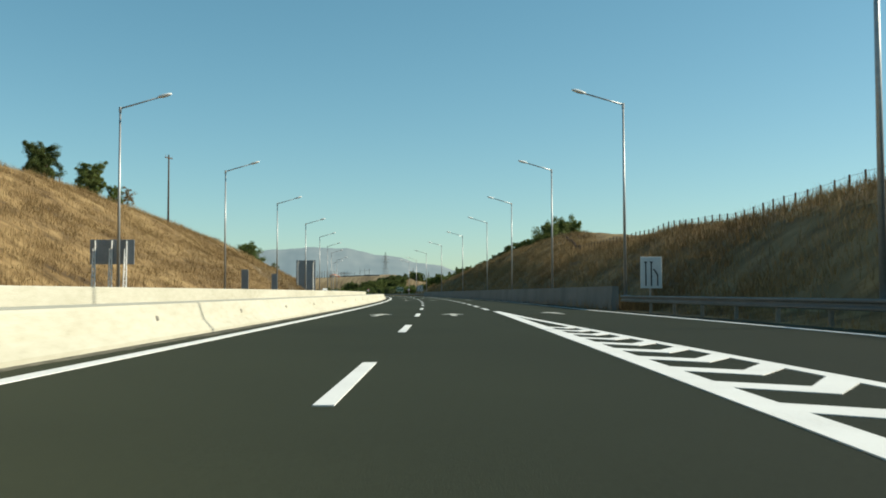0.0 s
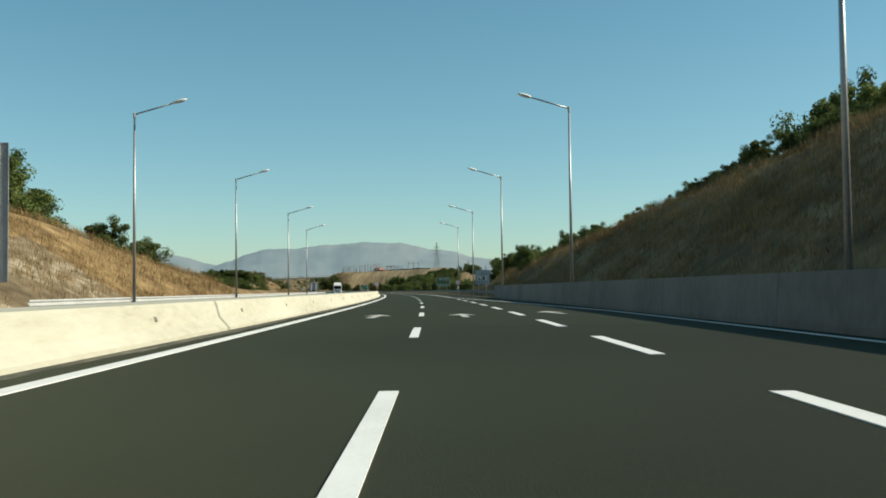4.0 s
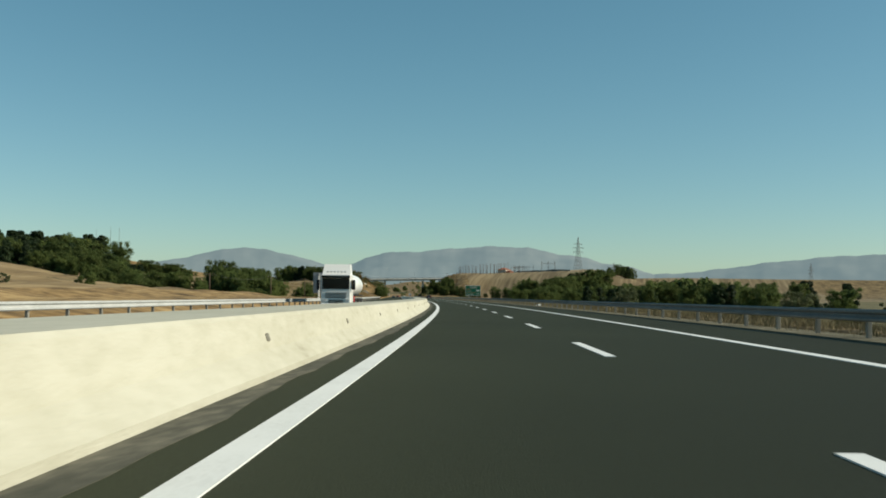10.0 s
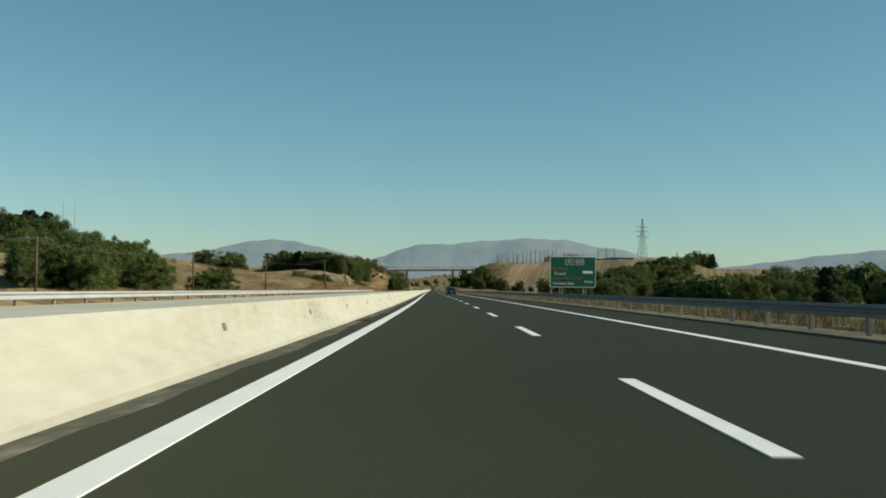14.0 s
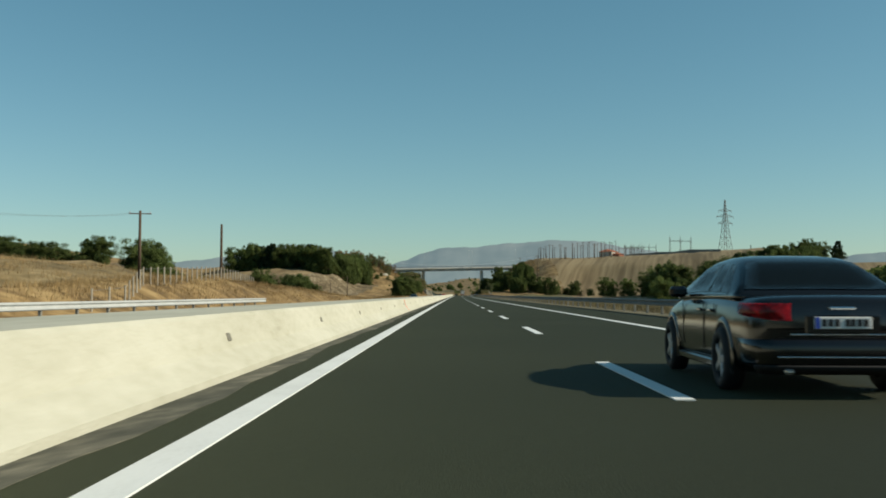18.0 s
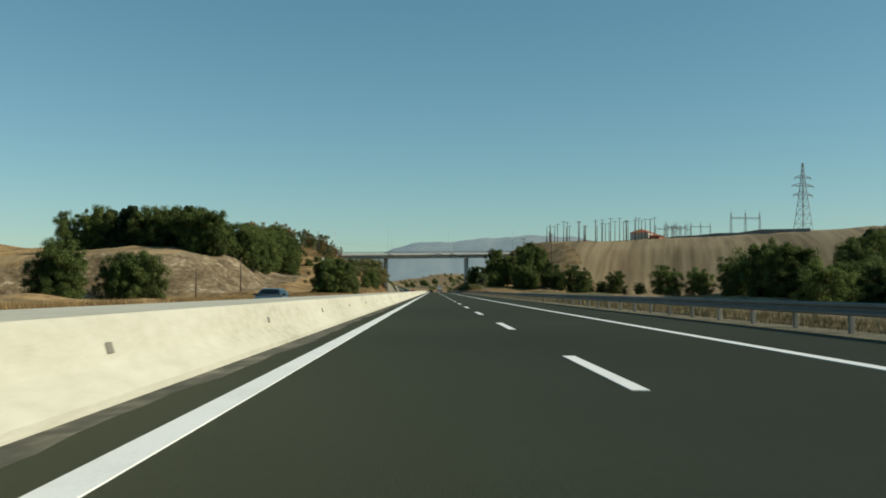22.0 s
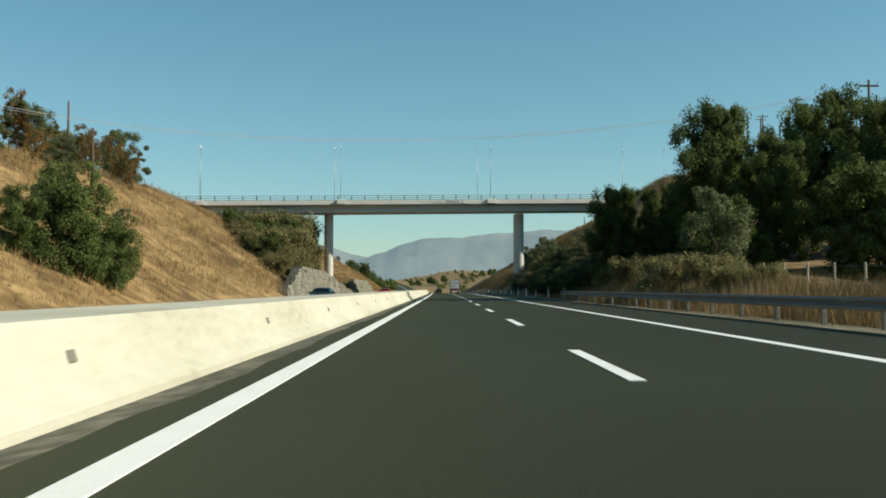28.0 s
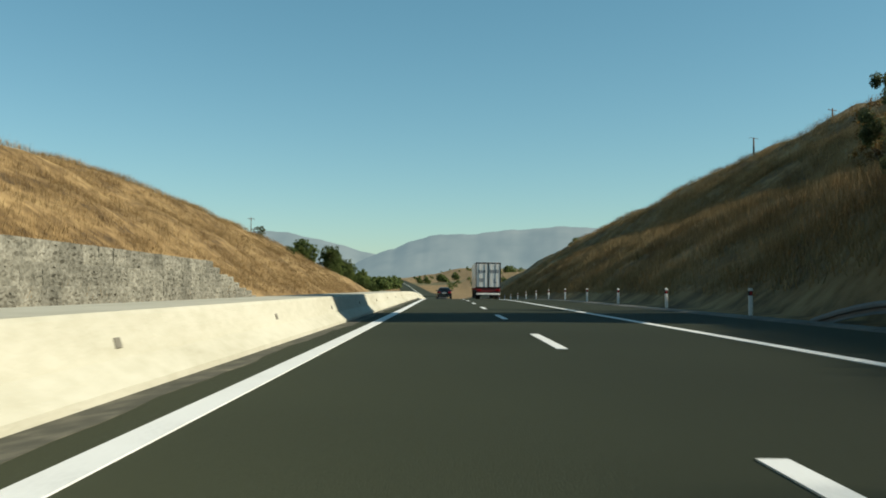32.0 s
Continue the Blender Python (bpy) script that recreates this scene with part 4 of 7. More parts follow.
# wood on the left that comes down to the road, and the ridge behind it
wood(["round", "oak"], (630, -49, 5.6), (668, -64, 9.4), 14, 2.5, -1.4, 1.0, 0.95)
wood(["round", "oak", "oak2"], (662, -48, 5.0), (690, -60, 8.6), 14, 2.5, -1.6, 1.0, 0.95)
wood(["round", "oak"], (668, -44, 4.2), (700, -62, 8.0), 14, 2.5, -1.6, 0.8, 0.9)
wood(["round", "oak", "pine"], (640, -97, 11.5), (668, -134, 16.5), 24, 5, -2.0, 1.2, 0.95)
wood(["round", "oak2", "pine"], (672, -90, 10.5), (692, -122, 17.0), 20, 4, -2.0, 1.2, 0.95)
wood(["round", "oak", "oak2"], (590, -70, 4.0), (640, -96, 10.5), 16, 4, -1.5, 1.0, 1.0)
wood(["round", "oak"], (622, -60, 4.6), (640, -86, 9.5), 12, 2.5, -1.4, 0.8, 1.0)
wood(["round", "oak"], (598, -66, 3.6), (614, -82, 6.2), 9, 3, -1.4, 0.8, 1.0)
belt(["shrub", "round"], (562, -42), (578, -38), 5, 1.5, 1.8, 3.0, 1.2)
wood(["pine", "round", "oak"], (700, -110, 18.5), (760, -190, 24.0), 30, 9, -2.0, 1.5, 1.0)
wood(["pine", "pine", "oak"], (930, -300, 41.0), (1066, -228, 40.0), 38, 8, -2.5, 1.5, 1.1)
for s, u, top, w in ((933, -90, 15.8, 1.25), (931, -87.5, 14.6, 1.1), (923, -99, 16.2, 1.25), (926, -102, 15.4, 1.2), (960, -96, 13.0, 1.3), (975, -104, 13.6, 1.5), (676, -37.3, 3.9, 1.3), (679, -39.5, 3.5, 1.3), (674, -39.8, 3.2, 1.2)):
    grow("round", s, u, top, w)
for s, u, top in ((1050, -172, 21.4), (1052, -168, 21.0), (1051, -174, 20.6), (1050, -186, 23.8), (1053, -190, 23.6), (1052, -160, 18.2)):
    grow("round", s, u, top, 1.4)
grow("shrub", 400, -42.6, 1.9, 1.2)
belt(["shrub", "olive"], (440, -60), (520, -52), 4, 4, 1.4, 2.2)
belt(["shrub", "round"], (770, -34), (850, -38), 7, 3, 1.2, 2.0)
for s, u, h in ((988, -112, 3.6), (1002, -110, 3.0)):
    plant("round", s, u, h, 1.1)
for s, u, top, w in ((990, -69, 8.8, 0.85), (989, -66.8, 7.2, 0.8), (991, -71, 7.4, 0.8), (1003, -58.6, 7.5, 0.85), (1004, -61, 7.3, 0.85), (1002.5, -56.4, 6.7, 0.85), (1004, -63.5, 6.6, 0.85), (987, -83.5, 5.2, 0.9), (988.5, -85.5, 5.8, 0.9), (990, -88, 5.3, 0.9), (994, -93, 5.0, 0.9), (995.2, -95.4, 5.4, 0.9), (808, -24.5, 3.4, 1.2), (812, -26.5, 2.8, 1.2), (806, -22.5, 2.4, 1.2)):
    grow("round", s, u, top, w)
for s, u, top in ((636, -45.0, 5.4), (640, -47.0, 6.4), (646, -48.5, 7.2), (650, -50.5, 7.8), (656, -50.0, 7.0), (662, -55.0, 8.6), (668, -62.0, 10.6), (672, -66.0, 11.2)):
    grow("round", s, u, top, 0.95)
# the ridge wood and the autumn trees behind it
wood(["round", "oak2", "pine"], (1052, -54, 19.6), (1068, -88, 21.4), 18, 2.5, -1.2, 0.9, 0.9)
wood(["round", "oak2"], (1056, -52, 16.0), (1092, -47, 17.6), 16, 2.5, -2.0, 1.0, 0.9)
wood(["round", "oak2", "pine"], (1066, -96, 21.0), (1112, -60, 20.5), 22, 4, -1.8, 1.0, 0.85)
wood(["round", "oak"], (1072, -62, 16.0), (1102, -40, 13.5), 12, 3, -2.5, 1.5, 0.9)
wood(["round", "shrub"], (1080, -46, 8.0), (1108, -34, 9.5), 9, 3, -1.0, 1.0, 1.0)
wood(["bare", "bare", "olive"], (1098, -56, 20.6), (1168, -42, 20.4), 34, 3, -2.2, 1.2, 0.8)
wood(["bare", "olive"], (1112, -36, 14.0), (1152, -36, 16.6), 9, 2, -1.2, 0.8, 0.9)
# dense trees by the road before the bridge
for s, u, top, w in ((1001, -23.5, 6.2, 1.0), (999.5, -21.6, 6.9, 1.1), (1001, -19.8, 7.2, 1.1), (1004, -22, 7.5, 1.0), (1005, -18.6, 6.5, 1.1), (1009, -21, 6.9, 1.2), (1013, -19.2, 5.6, 1.2)):
    grow("tall", s, u, top, w)
for s, u, top, w in ((1016, -22.5, 5.6, 1.0), (1020, -20, 4.2, 1.0), (1026, -21, 3.2, 1.0)):
    grow("round", s, u, top, w)
for s, u, top in ((1092, -21.3, 5.4), (1094, -19.8, 6.6), (1097, -18.8, 4.4), (1100, -19.5, 3.6), (1072, -20, 4.4), (1066, -21.5, 3.0)):
    grow("round", s, u, top, 0.85)
# shrubs on the slope beside the left piers
wood(["shrub", "olive", "brush", "brush"], (1158, -21.4, 5.0), (1186, -23.2, 8.2), 20, 0.8, -1.2, 0.5, 0.78)
wood(["olive", "brush", "brush", "shrub"], (1166, -24.5, 8.0), (1188, -26.5, 10.6), 14, 1.2, -1.0, 0.4, 1.2)
wood(["olive", "shrub", "olive"], (1184, -23.8, 8.2), (1208, -27.6, 12.4), 18, 1.0, -2.2, 0.6, 1.0)
wood(["olive", "olive", "brush"], (1190, -29, 12.4), (1214, -29.5, 14.0), 16, 1.6, -1.6, 0.6, 1.0)
wood(["brush", "shrub", "olive"], (1178, -27, 9.8), (1196, -34, 14.0), 12, 1.5, -1.2, 0.4, 0.9)
for s, u, top, w in ((1104, -24.5, 8.0, 1.0), (1106, -26.0, 7.4, 1.0), (1118, -25.3, 5.5, 1.1)):
    grow("olive", s, u, top, w)
grow("olive", 1206, -27.5, 14.0, 0.55)
grow("olive", 1216, -26.0, 13.0, 0.8)
plant("olive", 1180, -45, 4.2, 1.3)
plant("bare", 1172, -46, 3.6)
# low woods on the right of the open stretch
wood(["round", "pine", "oak2"], (540, 68, 4.4), (690, 64, 4.8), 24, 9, -1.6, 0.6, 1.0)
wood(["round", "olive", "pine", "oak2"], (440, 56, 2.4), (660, 46, 3.8), 26, 7, -1.2, 0.5, 1.0)
wood(["oak", "round"], (1176, 178, 27.5), (1196, 196, 28.5), 4, 5, -1.5, 0.5)
belt(["oak", "oak2"], (930, 70), (1000, 96), 26, 6, 5.5, 8, 1.1)
wood(["round", "oak2", "oak"], (1050, 90, 13.5), (1072, 86, 14.6), 8, 3, -2.5, 0.8, 0.9)
wood(["round", "oak2", "pine"], (1040, 96, 13.0), (1062, 126, 16.2), 24, 5, -3.0, 1.0, 0.95)
wood(["round", "oak2"], (1000, 84, 6.5), (1052, 104, 10.0), 18, 6, -1.5, 1.5, 1.0)
wood(["round", "oak2"], (985, 70, 5.0), (1010, 120, 8.0), 16, 6, -1.5, 1.5, 1.1)
wood(["oak2", "pine", "round"], (1080, 118, 19.5), (1095, 165, 23.5), 20, 5, -2.5, 1.0, 1.0)
wood(["oak", "round"], (1055, 135, 18.0), (1135, 168, 27.0), 14, 7, -2.0, 1.5)
for s, u, top, w in ((1090.6, 39.0, 7.9, 1.05), (1091, 50.6, 6.4, 1.0), (1089.3, 64.3, 8.0, 1.05), (1087, 73, 7.4, 1.05), (1080, 81, 10.2, 1.0), (1083, 86, 8.6, 1.0), (1096, 43, 4.6, 1.1), (1090, 57, 3.2, 1.1), (1094, 47, 3.6, 1.2)):
    grow("round", s, u, top, w)
# tall trees before the bridge on the right
for s, u, top, w in ((1114, 16.6, 14.2, 0.75), (1115.5, 18.6, 14.0, 0.75), (1112, 20, 11.5, 0.8), (1118, 22.5, 12.0, 0.8), (1120, 25.5, 15.4, 0.75), (1121, 28.5, 16.8, 0.8), (1118, 31, 15.2, 0.8), (1124, 33, 14.6, 0.8), (1110, 27, 13.6, 0.8), (1107, 33, 10.0, 0.9), (1116, 36.5, 9.4, 0.9)):
    grow("tall", s, u, top, w)
wood(["round", "oak2"], (1108, 17, 6.0), (1126, 17, 8.0), 9, 1.4, -1.5, 1.0, 0.9)
wood(["round", "oak2"], (1106, 24, 8.0), (1104, 38, 7.6), 7, 2, -1.5, 1.0, 0.9)
for s, u, top in ((1118.2, 10.4, 8.6), (1119.6, 11.8, 8.8), (1118.8, 13.8, 8.4), (1120.5, 15.8, 9.2), (1122, 18.4, 9.6)):
    grow("tall", s, u, top, 0.72)
belt(["brush"], (1084, 11), (1116, 11), 10, 0.8, 1.4, 2.2)
plant("olive", 1098, 12.6, 5.6, 0.7)
# scrub up the shaded slope, its dark thickets standing in for deep shade
for i in range(64):
    s, u = 1123 + 58 * (i + trnd.random()) / 64, trnd.uniform(10.8, 21.5)
    grow(trnd.choice(["thicket", "brush", "shrub", "brush"]), s, u, min(ground_z(s, u) + trnd.uniform(1.6, 2.8), 0.54 * (u - 5.0)), 1.5)
for i in range(70):
    s, u = 1122 + 64 * (i + trnd.random()) / 70, trnd.uniform(9.7, 12.5)
    grow(trnd.choice(["thicket", "thicket", "shrub"]), s, u, min(ground_z(s, u) + trnd.uniform(0.9, 1.7), 0.54 * (u - 5.2)), 1.7)
plant("olive", 1232, 15.5, 5.0, 0.7)
grow("olive", 1171, 11.6, 7.8, 0.75)
grow("olive", 1174, 12.6, 7.2, 0.8)
grow("olive", 1168, 12.4, 6.4, 0.8)
plant("olive", 1226, 14.2, 3.6, 0.8)
# beyond the bridge
grow("olive", 1371, -34.6, 13.7, 1.25)
for s, u, top in ((1420, -33.2, 14.4), (1424, -34.5, 14.8), (1429, -32.6, 13.8), (1458, -31.0, 15.0), (1463, -30.4, 14.4), (1470, -30.0, 13.2), (1490, -29.3, 12.6), (1502, -28.6, 11.8), (1530, -26.8, 10.6), (1545, -27.5, 10.0)):
    grow("round", s, u, top, 0.85)
belt(["shrub", "round"], (1480, -26), (1600, -25), 14, 3, 2.0, 3.6)
belt(["shrub", "olive"], (1382, -33), (1410, -33), 3, 1.5, 1.2, 1.8)
for s, u, h in ((1455, 36.0, 2.6), (1460, 37.5, 3.2), (1464, 36.5, 2.4), (1412, 36.5, 1.5), (1404, 37, 1.3), (1500, 34, 2.2)):
    plant("round", s, u, h, 1.1)
plant("bare", 1255, 25, 4.5)

# far woods: one mass of leaf clumps on the hills and across the fields
frnd = np.random.RandomState(4)
V, F = [], []


def clump(s, u, r, tall=1.0, leaves=30):
    x, y, z = on(s, u, ground_z(s, u))
    blobs = [(x, y, z + r * 0.7 * tall, r), (x + r * 0.7, y, z + r * 0.5 * tall, r * 0.7), (x - r * 0.5, y + r * 0.3, z + r * 0.9 * tall, r * 0.65), (x, y - r * 0.2, z + r * 1.3 * tall, r * 0.6)]
    v, f = leaf_cloud(frnd, blobs, leaves, 0.24 * r)
    k = len(V)
    V.extend(v)
    F.extend([tuple(i + k for i in q) for q in f])


for _ in range(420):
    fs, fu = frnd.uniform(1900, 3300), frnd.uniform(-420, 420)
    if abs(fu) > 26 and wave(np.array(fs), np.array(fu), 0.011) > -0.05:
        clump(fs, fu, frnd.uniform(1.8, 3.6))
FAR_BELTS = (((760, 110), (1000, 122), 44, 12, 6, 9, 1.2),
             ((380, 120), (640, 150), 40, 14, 5.5, 8, 1.2),
             ((760, -236), (930, -320), 36, 9, 4.5, 6.5, 1.2),
             ((1700, -120), (2150, -70), 30, 30, 3.5, 6),
             ((1700, 60), (2150, 120), 16, 30, 3, 5),
             ((2080, -46), (2180, -30), 26, 12, 6, 8.5, 1.5),
             ((2300, -300), (2600, 160), 34, 40, 4, 7, 1.6))
for a, b, n, spread, lo, hi, *wide in FAR_BELTS:
    for i in range(n):
        q = (i + frnd.rand()) / n
        h = frnd.uniform(lo, hi)
        clump(a[0] + (b[0] - a[0]) * q + frnd.uniform(-spread, spread), a[1] + (b[1] - a[1]) * q + frnd.uniform(-spread, spread), h * 0.5 * (wide[0] if wide else 1.0), 1.15, 110)
tagged(mesh_ob("far_woods", V, F, LEAF), "distant dark green woods on the hills and fields", "woods", kind="stuff")

# ---- tall dry grass ----
DULL_STRAW = varied("weathered_verge_grass", [(0.36, (0.105, 0.088, 0.042)), (0.5, (0.195, 0.158, 0.080)), (0.63, (0.29, 0.24, 0.135))], 0.3, 1.5, 0.9, island=0.3, mix=0.45, chalk=0.8)
def tufts(name, label, n, s_lo, s_hi, u_lo, u_hi, hgt, seed, mat=STRAW, blades=18):
    r = np.random.RandomState(seed)
    s = r.uniform(s_lo, s_hi, n)
    u = r.uniform(u_lo, u_hi, n)
    keep = wave(s * 1.3, u * 1.9, 0.33) + r.normal(size=n) * 0.5 > -0.45
    s, u = s[keep], u[keep]
    n = len(s)
    z = terrain(s, u)
    x, y, zz = on(s, u, z - 0.05)
    P = np.stack([x, y, zz], -1)
    an = r.uniform(0, 6.283, (n, blades))
    turn = r.uniform(0, 6.283, (n, blades))
    h = hgt * r.uniform(0.5, 1.2, (n, 1)) * r.uniform(0.6, 1.1, (n, blades))
    spread = 1.1 * np.sqrt(r.rand(n, blades))
    base = P[:, None, :] + np.stack([np.cos(an) * spread, np.sin(an) * spread, 0 * an], -1)
    lean = h * r.uniform(0.1, 0.6, (n, blades))
    tip = base + np.stack([np.cos(turn) * lean, np.sin(turn) * lean, h], -1)
    w = 0.007 + 0.013 * r.rand(n, blades)
    side = np.stack([-np.sin(an) * w, np.cos(an) * w, 0 * w], -1)
    Q = np.stack([base - side, base + side, tip], 2).reshape(-1, 3)
    m = n * blades
    me = bpy.data.meshes.new(name)
    me.vertices.add(3 * m)
    me.vertices.foreach_set("co", Q.astype(np.float32).ravel())
    me.loops.add(3 * m)
    me.loops.foreach_set("vertex_index", np.arange(3 * m, dtype=np.int32))
    me.polygons.add(m)
    me.polygons.foreach_set("loop_start", np.arange(0, 3 * m, 3, dtype=np.int32))
    me.update(calc_edges=True)
    me.validate()
    me.materials.append(mat)
    return tagged(new(name, me), label, "grass", kind="stuff")


tufts("dry_grass", "tall dry straw-coloured grass on the cut slope", 20000, 20, 245, -50, -17.5, 0.62, 21)
tufts("dry_grass", "tall dry straw-coloured grass on the cut slope", 24000, 0, 275, 11.4, 28, 0.62, 22)
tufts("dry_grass", "tall dry grass on the bank", 16000, 560, 1110, -30, -17.4, 0.42, 23)
tufts("dry_grass", "tall dry grass on the slope by the bridge", 24000, 1110, 1420, -46, -17.8, 0.62, 24)
tufts("dry_grass", "tall dry grass on the slope by the bridge", 28000, 1150, 1420, 10.2, 40, 0.7, 25)
tufts("dry_grass", "tall golden grass tufts up the slope beyond the bridge", 9000, 1196, 1330, 10.4, 34, 0.8, 28)
tufts("verge_weeds", "dry weeds and pale grass along the verge", 17000, 236, 1150, 7.1, 12, 0.40, 26, DULL_STRAW)
tufts("verge_weeds", "short ragged weeds at the edge of the asphalt", 3600, 236, 1150, 6.55, 7.2, 0.14, 32, DULL_STRAW, 10)
tufts("tall_grass", "tall pale seeding grass behind the crash barrier", 3600, 1046, 1124, 7.6, 12.6, 0.95, 29)
tufts("tall_grass", "sunlit dry grass on the strip behind the retaining wall", 5200, 46, 262, 8.9, 11.6, 0.6, 30)
tufts("dry_grass", "rough dry grass and weeds on the hillside", 9000, 640, 900, -62, -26, 0.5, 31)
tufts("verge_weeds", "sparse dry weeds along the slip road", 900, -20, 60, 10.2, 13, 0.4, 27)

# ---- road signs ----
GREEN = varied("green_sign_sheet", [(0.3, (0.004, 0.075, 0.045)), (0.7, (0.006, 0.11, 0.065))], 1.5, 12, 0.45)
SIGN_WHITE = varied("white_sign_sheet", [(0.3, (0.62, 0.63, 0.62)), (0.7, (0.74, 0.75, 0.74))], 1.5, 12, 0.45)
SIGN_GREY = varied("grey_sign_sheet", [(0.3, (0.34, 0.36, 0.37)), (0.7, (0.44, 0.46, 0.47))], 1.5, 12, 0.5)
SIGN_BACK = varied("bare_aluminium", [(0.3, (0.20, 0.22, 0.24)), (0.7, (0.30, 0.32, 0.34))], 1.0, 10, 0.5, metal=0.3)
BLACK = material("black_print", (0.015, 0.015, 0.017), 0.5)
RED = material("red_print", (0.45, 0.02, 0.02), 0.5)
YELLOW = material("amber_print", (0.34, 0.15, 0.03), 0.5)


def face_text(txt, size, x, z, mat, parent, y=-0.034):
    c = bpy.data.curves.new("lettering", "FONT")
    c.body, c.size, c.align_x, c.align_y, c.extrude = txt, size, "CENTER", "CENTER", 0.002
    tmp = bpy.data.objects.new("lettering", c)
    me = bpy.data.meshes.new_from_object(tmp)
    bpy.data.objects.remove(tmp)
    me.materials.clear()
    me.materials.append(mat)
    ob = new("lettering", me)
    ob.parent = parent
    ob.matrix_basis = pose(x, y, z, 90, 0, 0)
    return ob


def face_bar(x0, x1, z0, z1, mat, parent, y=-0.034, name="print_bar"):
    bm = bmesh.new()
    box(bm, (x0, y - 0.003, z0), (x1, y + 0.003, z1))
    return part(name, bm, mat, parent)


def board(name, label, m, w, z0, z1, mat, posts, rim=None, back=False, category="road sign", foot=-0.5):
    """A flat board on posts; its face looks along -y."""
    e = empty(name, m, label, category)
    bm = bmesh.new()
    box(bm, (-w / 2, -0.02, z0), (w / 2, 0.02, z1), 0.008)
    panel = part("panel", bm, SIGN_BACK if back else mat, e)
    if rim:
        t = 0.035
        for lo, hi in (((-w / 2, z0), (w / 2, z0 + t)), ((-w / 2, z1 - t), (w / 2, z1)), ((-w / 2, z0), (-w / 2 + t, z1)), ((w / 2 - t, z0), (w / 2, z1))):
            bm = bmesh.new()
            box(bm, (lo[0], -0.03, lo[1]), (hi[0], -0.021, hi[1]))
            part("rim", bm, rim, e)
    for x in posts:
        bm = bmesh.new()
        if back and w > 1:
            reach = 0.34
            tube(bm, (x, -0.10, foot), (x, -0.10, z1 - 0.05), 0.04, 0.04, 6)
            tube(bm, (x - 0.1, -0.10 - reach, foot), (x - 0.1, -0.12, z1 - 0.5), 0.035, 0.035, 6)
            n = int((z1 - 0.6 - foot) / 0.5)
            for i in range(n):
                za, zb = foot + 0.5 * i, foot + 0.5 * (i + 1)
                lean = lambda z: -0.10 - reach * max(0.0, 1 - (z - foot) / (z1 - 0.5 - foot))
                tube(bm, (x, -0.10, za), (x - 0.1, lean(zb), zb), 0.02, 0.02, 4)
                tube(bm, (x - 0.1, lean(zb), zb), (x, -0.10, zb), 0.02, 0.02, 4)
            part("lattice_post", bm, WHITE, e)
        else:
            tube(bm, (x, 0.06, foot), (x, 0.06, z1 - 0.05), 0.045, 0.045, 8)
            part("post", bm, STEEL, e, smooth=True)
    if back:
        for z in np.arange(z0 + 0.15, z1, 0.28):
            bm = bmesh.new()
            box(bm, (-w / 2, -0.045, z - 0.02), (w / 2, -0.021, z + 0.02))
            part("stiffener", bm, SIGN_BACK, e)
    return e, panel


# motorway name board
e, p = board("direction_sign", "green motorway name board with white and amber lettering", at(324, 8.0, -0.1), 2.42, 1.55, 3.1, GREEN, (-0.7, 0.65), SIGN_WHITE)
face_text("A2", 0.30, 0.12, 2.78, SIGN_WHITE, p)
face_text("E-90", 0.27, 0.68, 2.78, SIGN_WHITE, p)
face_text("Εγνατία Οδός", 0.34, 0.02, 2.28, YELLOW, p)
face_text("Egnatia Odos", 0.34, 0.02, 1.86, SIGN_WHITE, p)
for x0, x1 in ((-0.14, 0.40), (0.44, 0.94)):
    for q in (((x0, x1), (2.95, 2.97)), ((x0, x1), (2.59, 2.61)), ((x0, x0 + 0.02), (2.6, 2.96)), ((x1 - 0.02, x1), (2.6, 2.96))):
        face_bar(*q[0], *q[1], SIGN_WHITE, p)
for x0, z0, x1, z1 in ((-0.66, 2.6, -0.57, 2.78), (-0.48, 2.6, -0.39, 2.78), (-0.62, 2.76, -0.43, 2.86), (-0.56, 2.86, -0.49, 2.96)):
    face_bar(x0, x1, z0, z1, SIGN_WHITE, p)

# distance board
e, p = board("direction_sign", "large green distance board with white and amber lettering", at(589, 8.65, -0.2), 3.5, 1.35, 3.7, GREEN, (-1.0, -0.8, 0.8, 1.0), SIGN_WHITE)
face_text("A2", 0.34, -0.25, 3.28, SIGN_WHITE, p)
face_text("E90", 0.32, 0.52, 3.28, SIGN_WHITE, p)
for x0, x1 in ((-0.6, 0.08), (0.22, 0.84)):
    for q in (((x0, x1), (3.48, 3.51)), ((x0, x1), (3.06, 3.09)), ((x0, x0 + 0.03), (3.06, 3.5)), ((x1 - 0.03, x1), (3.06, 3.5))):
        face_bar(*q[0], *q[1], SIGN_WHITE, p)
face_text("Κοζάνη", 0.32, -0.98, 2.77, YELLOW, p)
face_text("Kozani", 0.32, -0.98, 2.4, SIGN_WHITE, p)
face_bar(0.75, 1.5, 2.42, 2.62, SIGN_WHITE, p)
face_text("Γρεβενά Ανατολικά", 0.27, -0.45, 2.03, YELLOW, p)
face_text("Grevena East", 0.30, -0.72, 1.64, SIGN_WHITE, p)
face_text("4 km", 0.32, 1.2, 1.78, SIGN_WHITE, p)

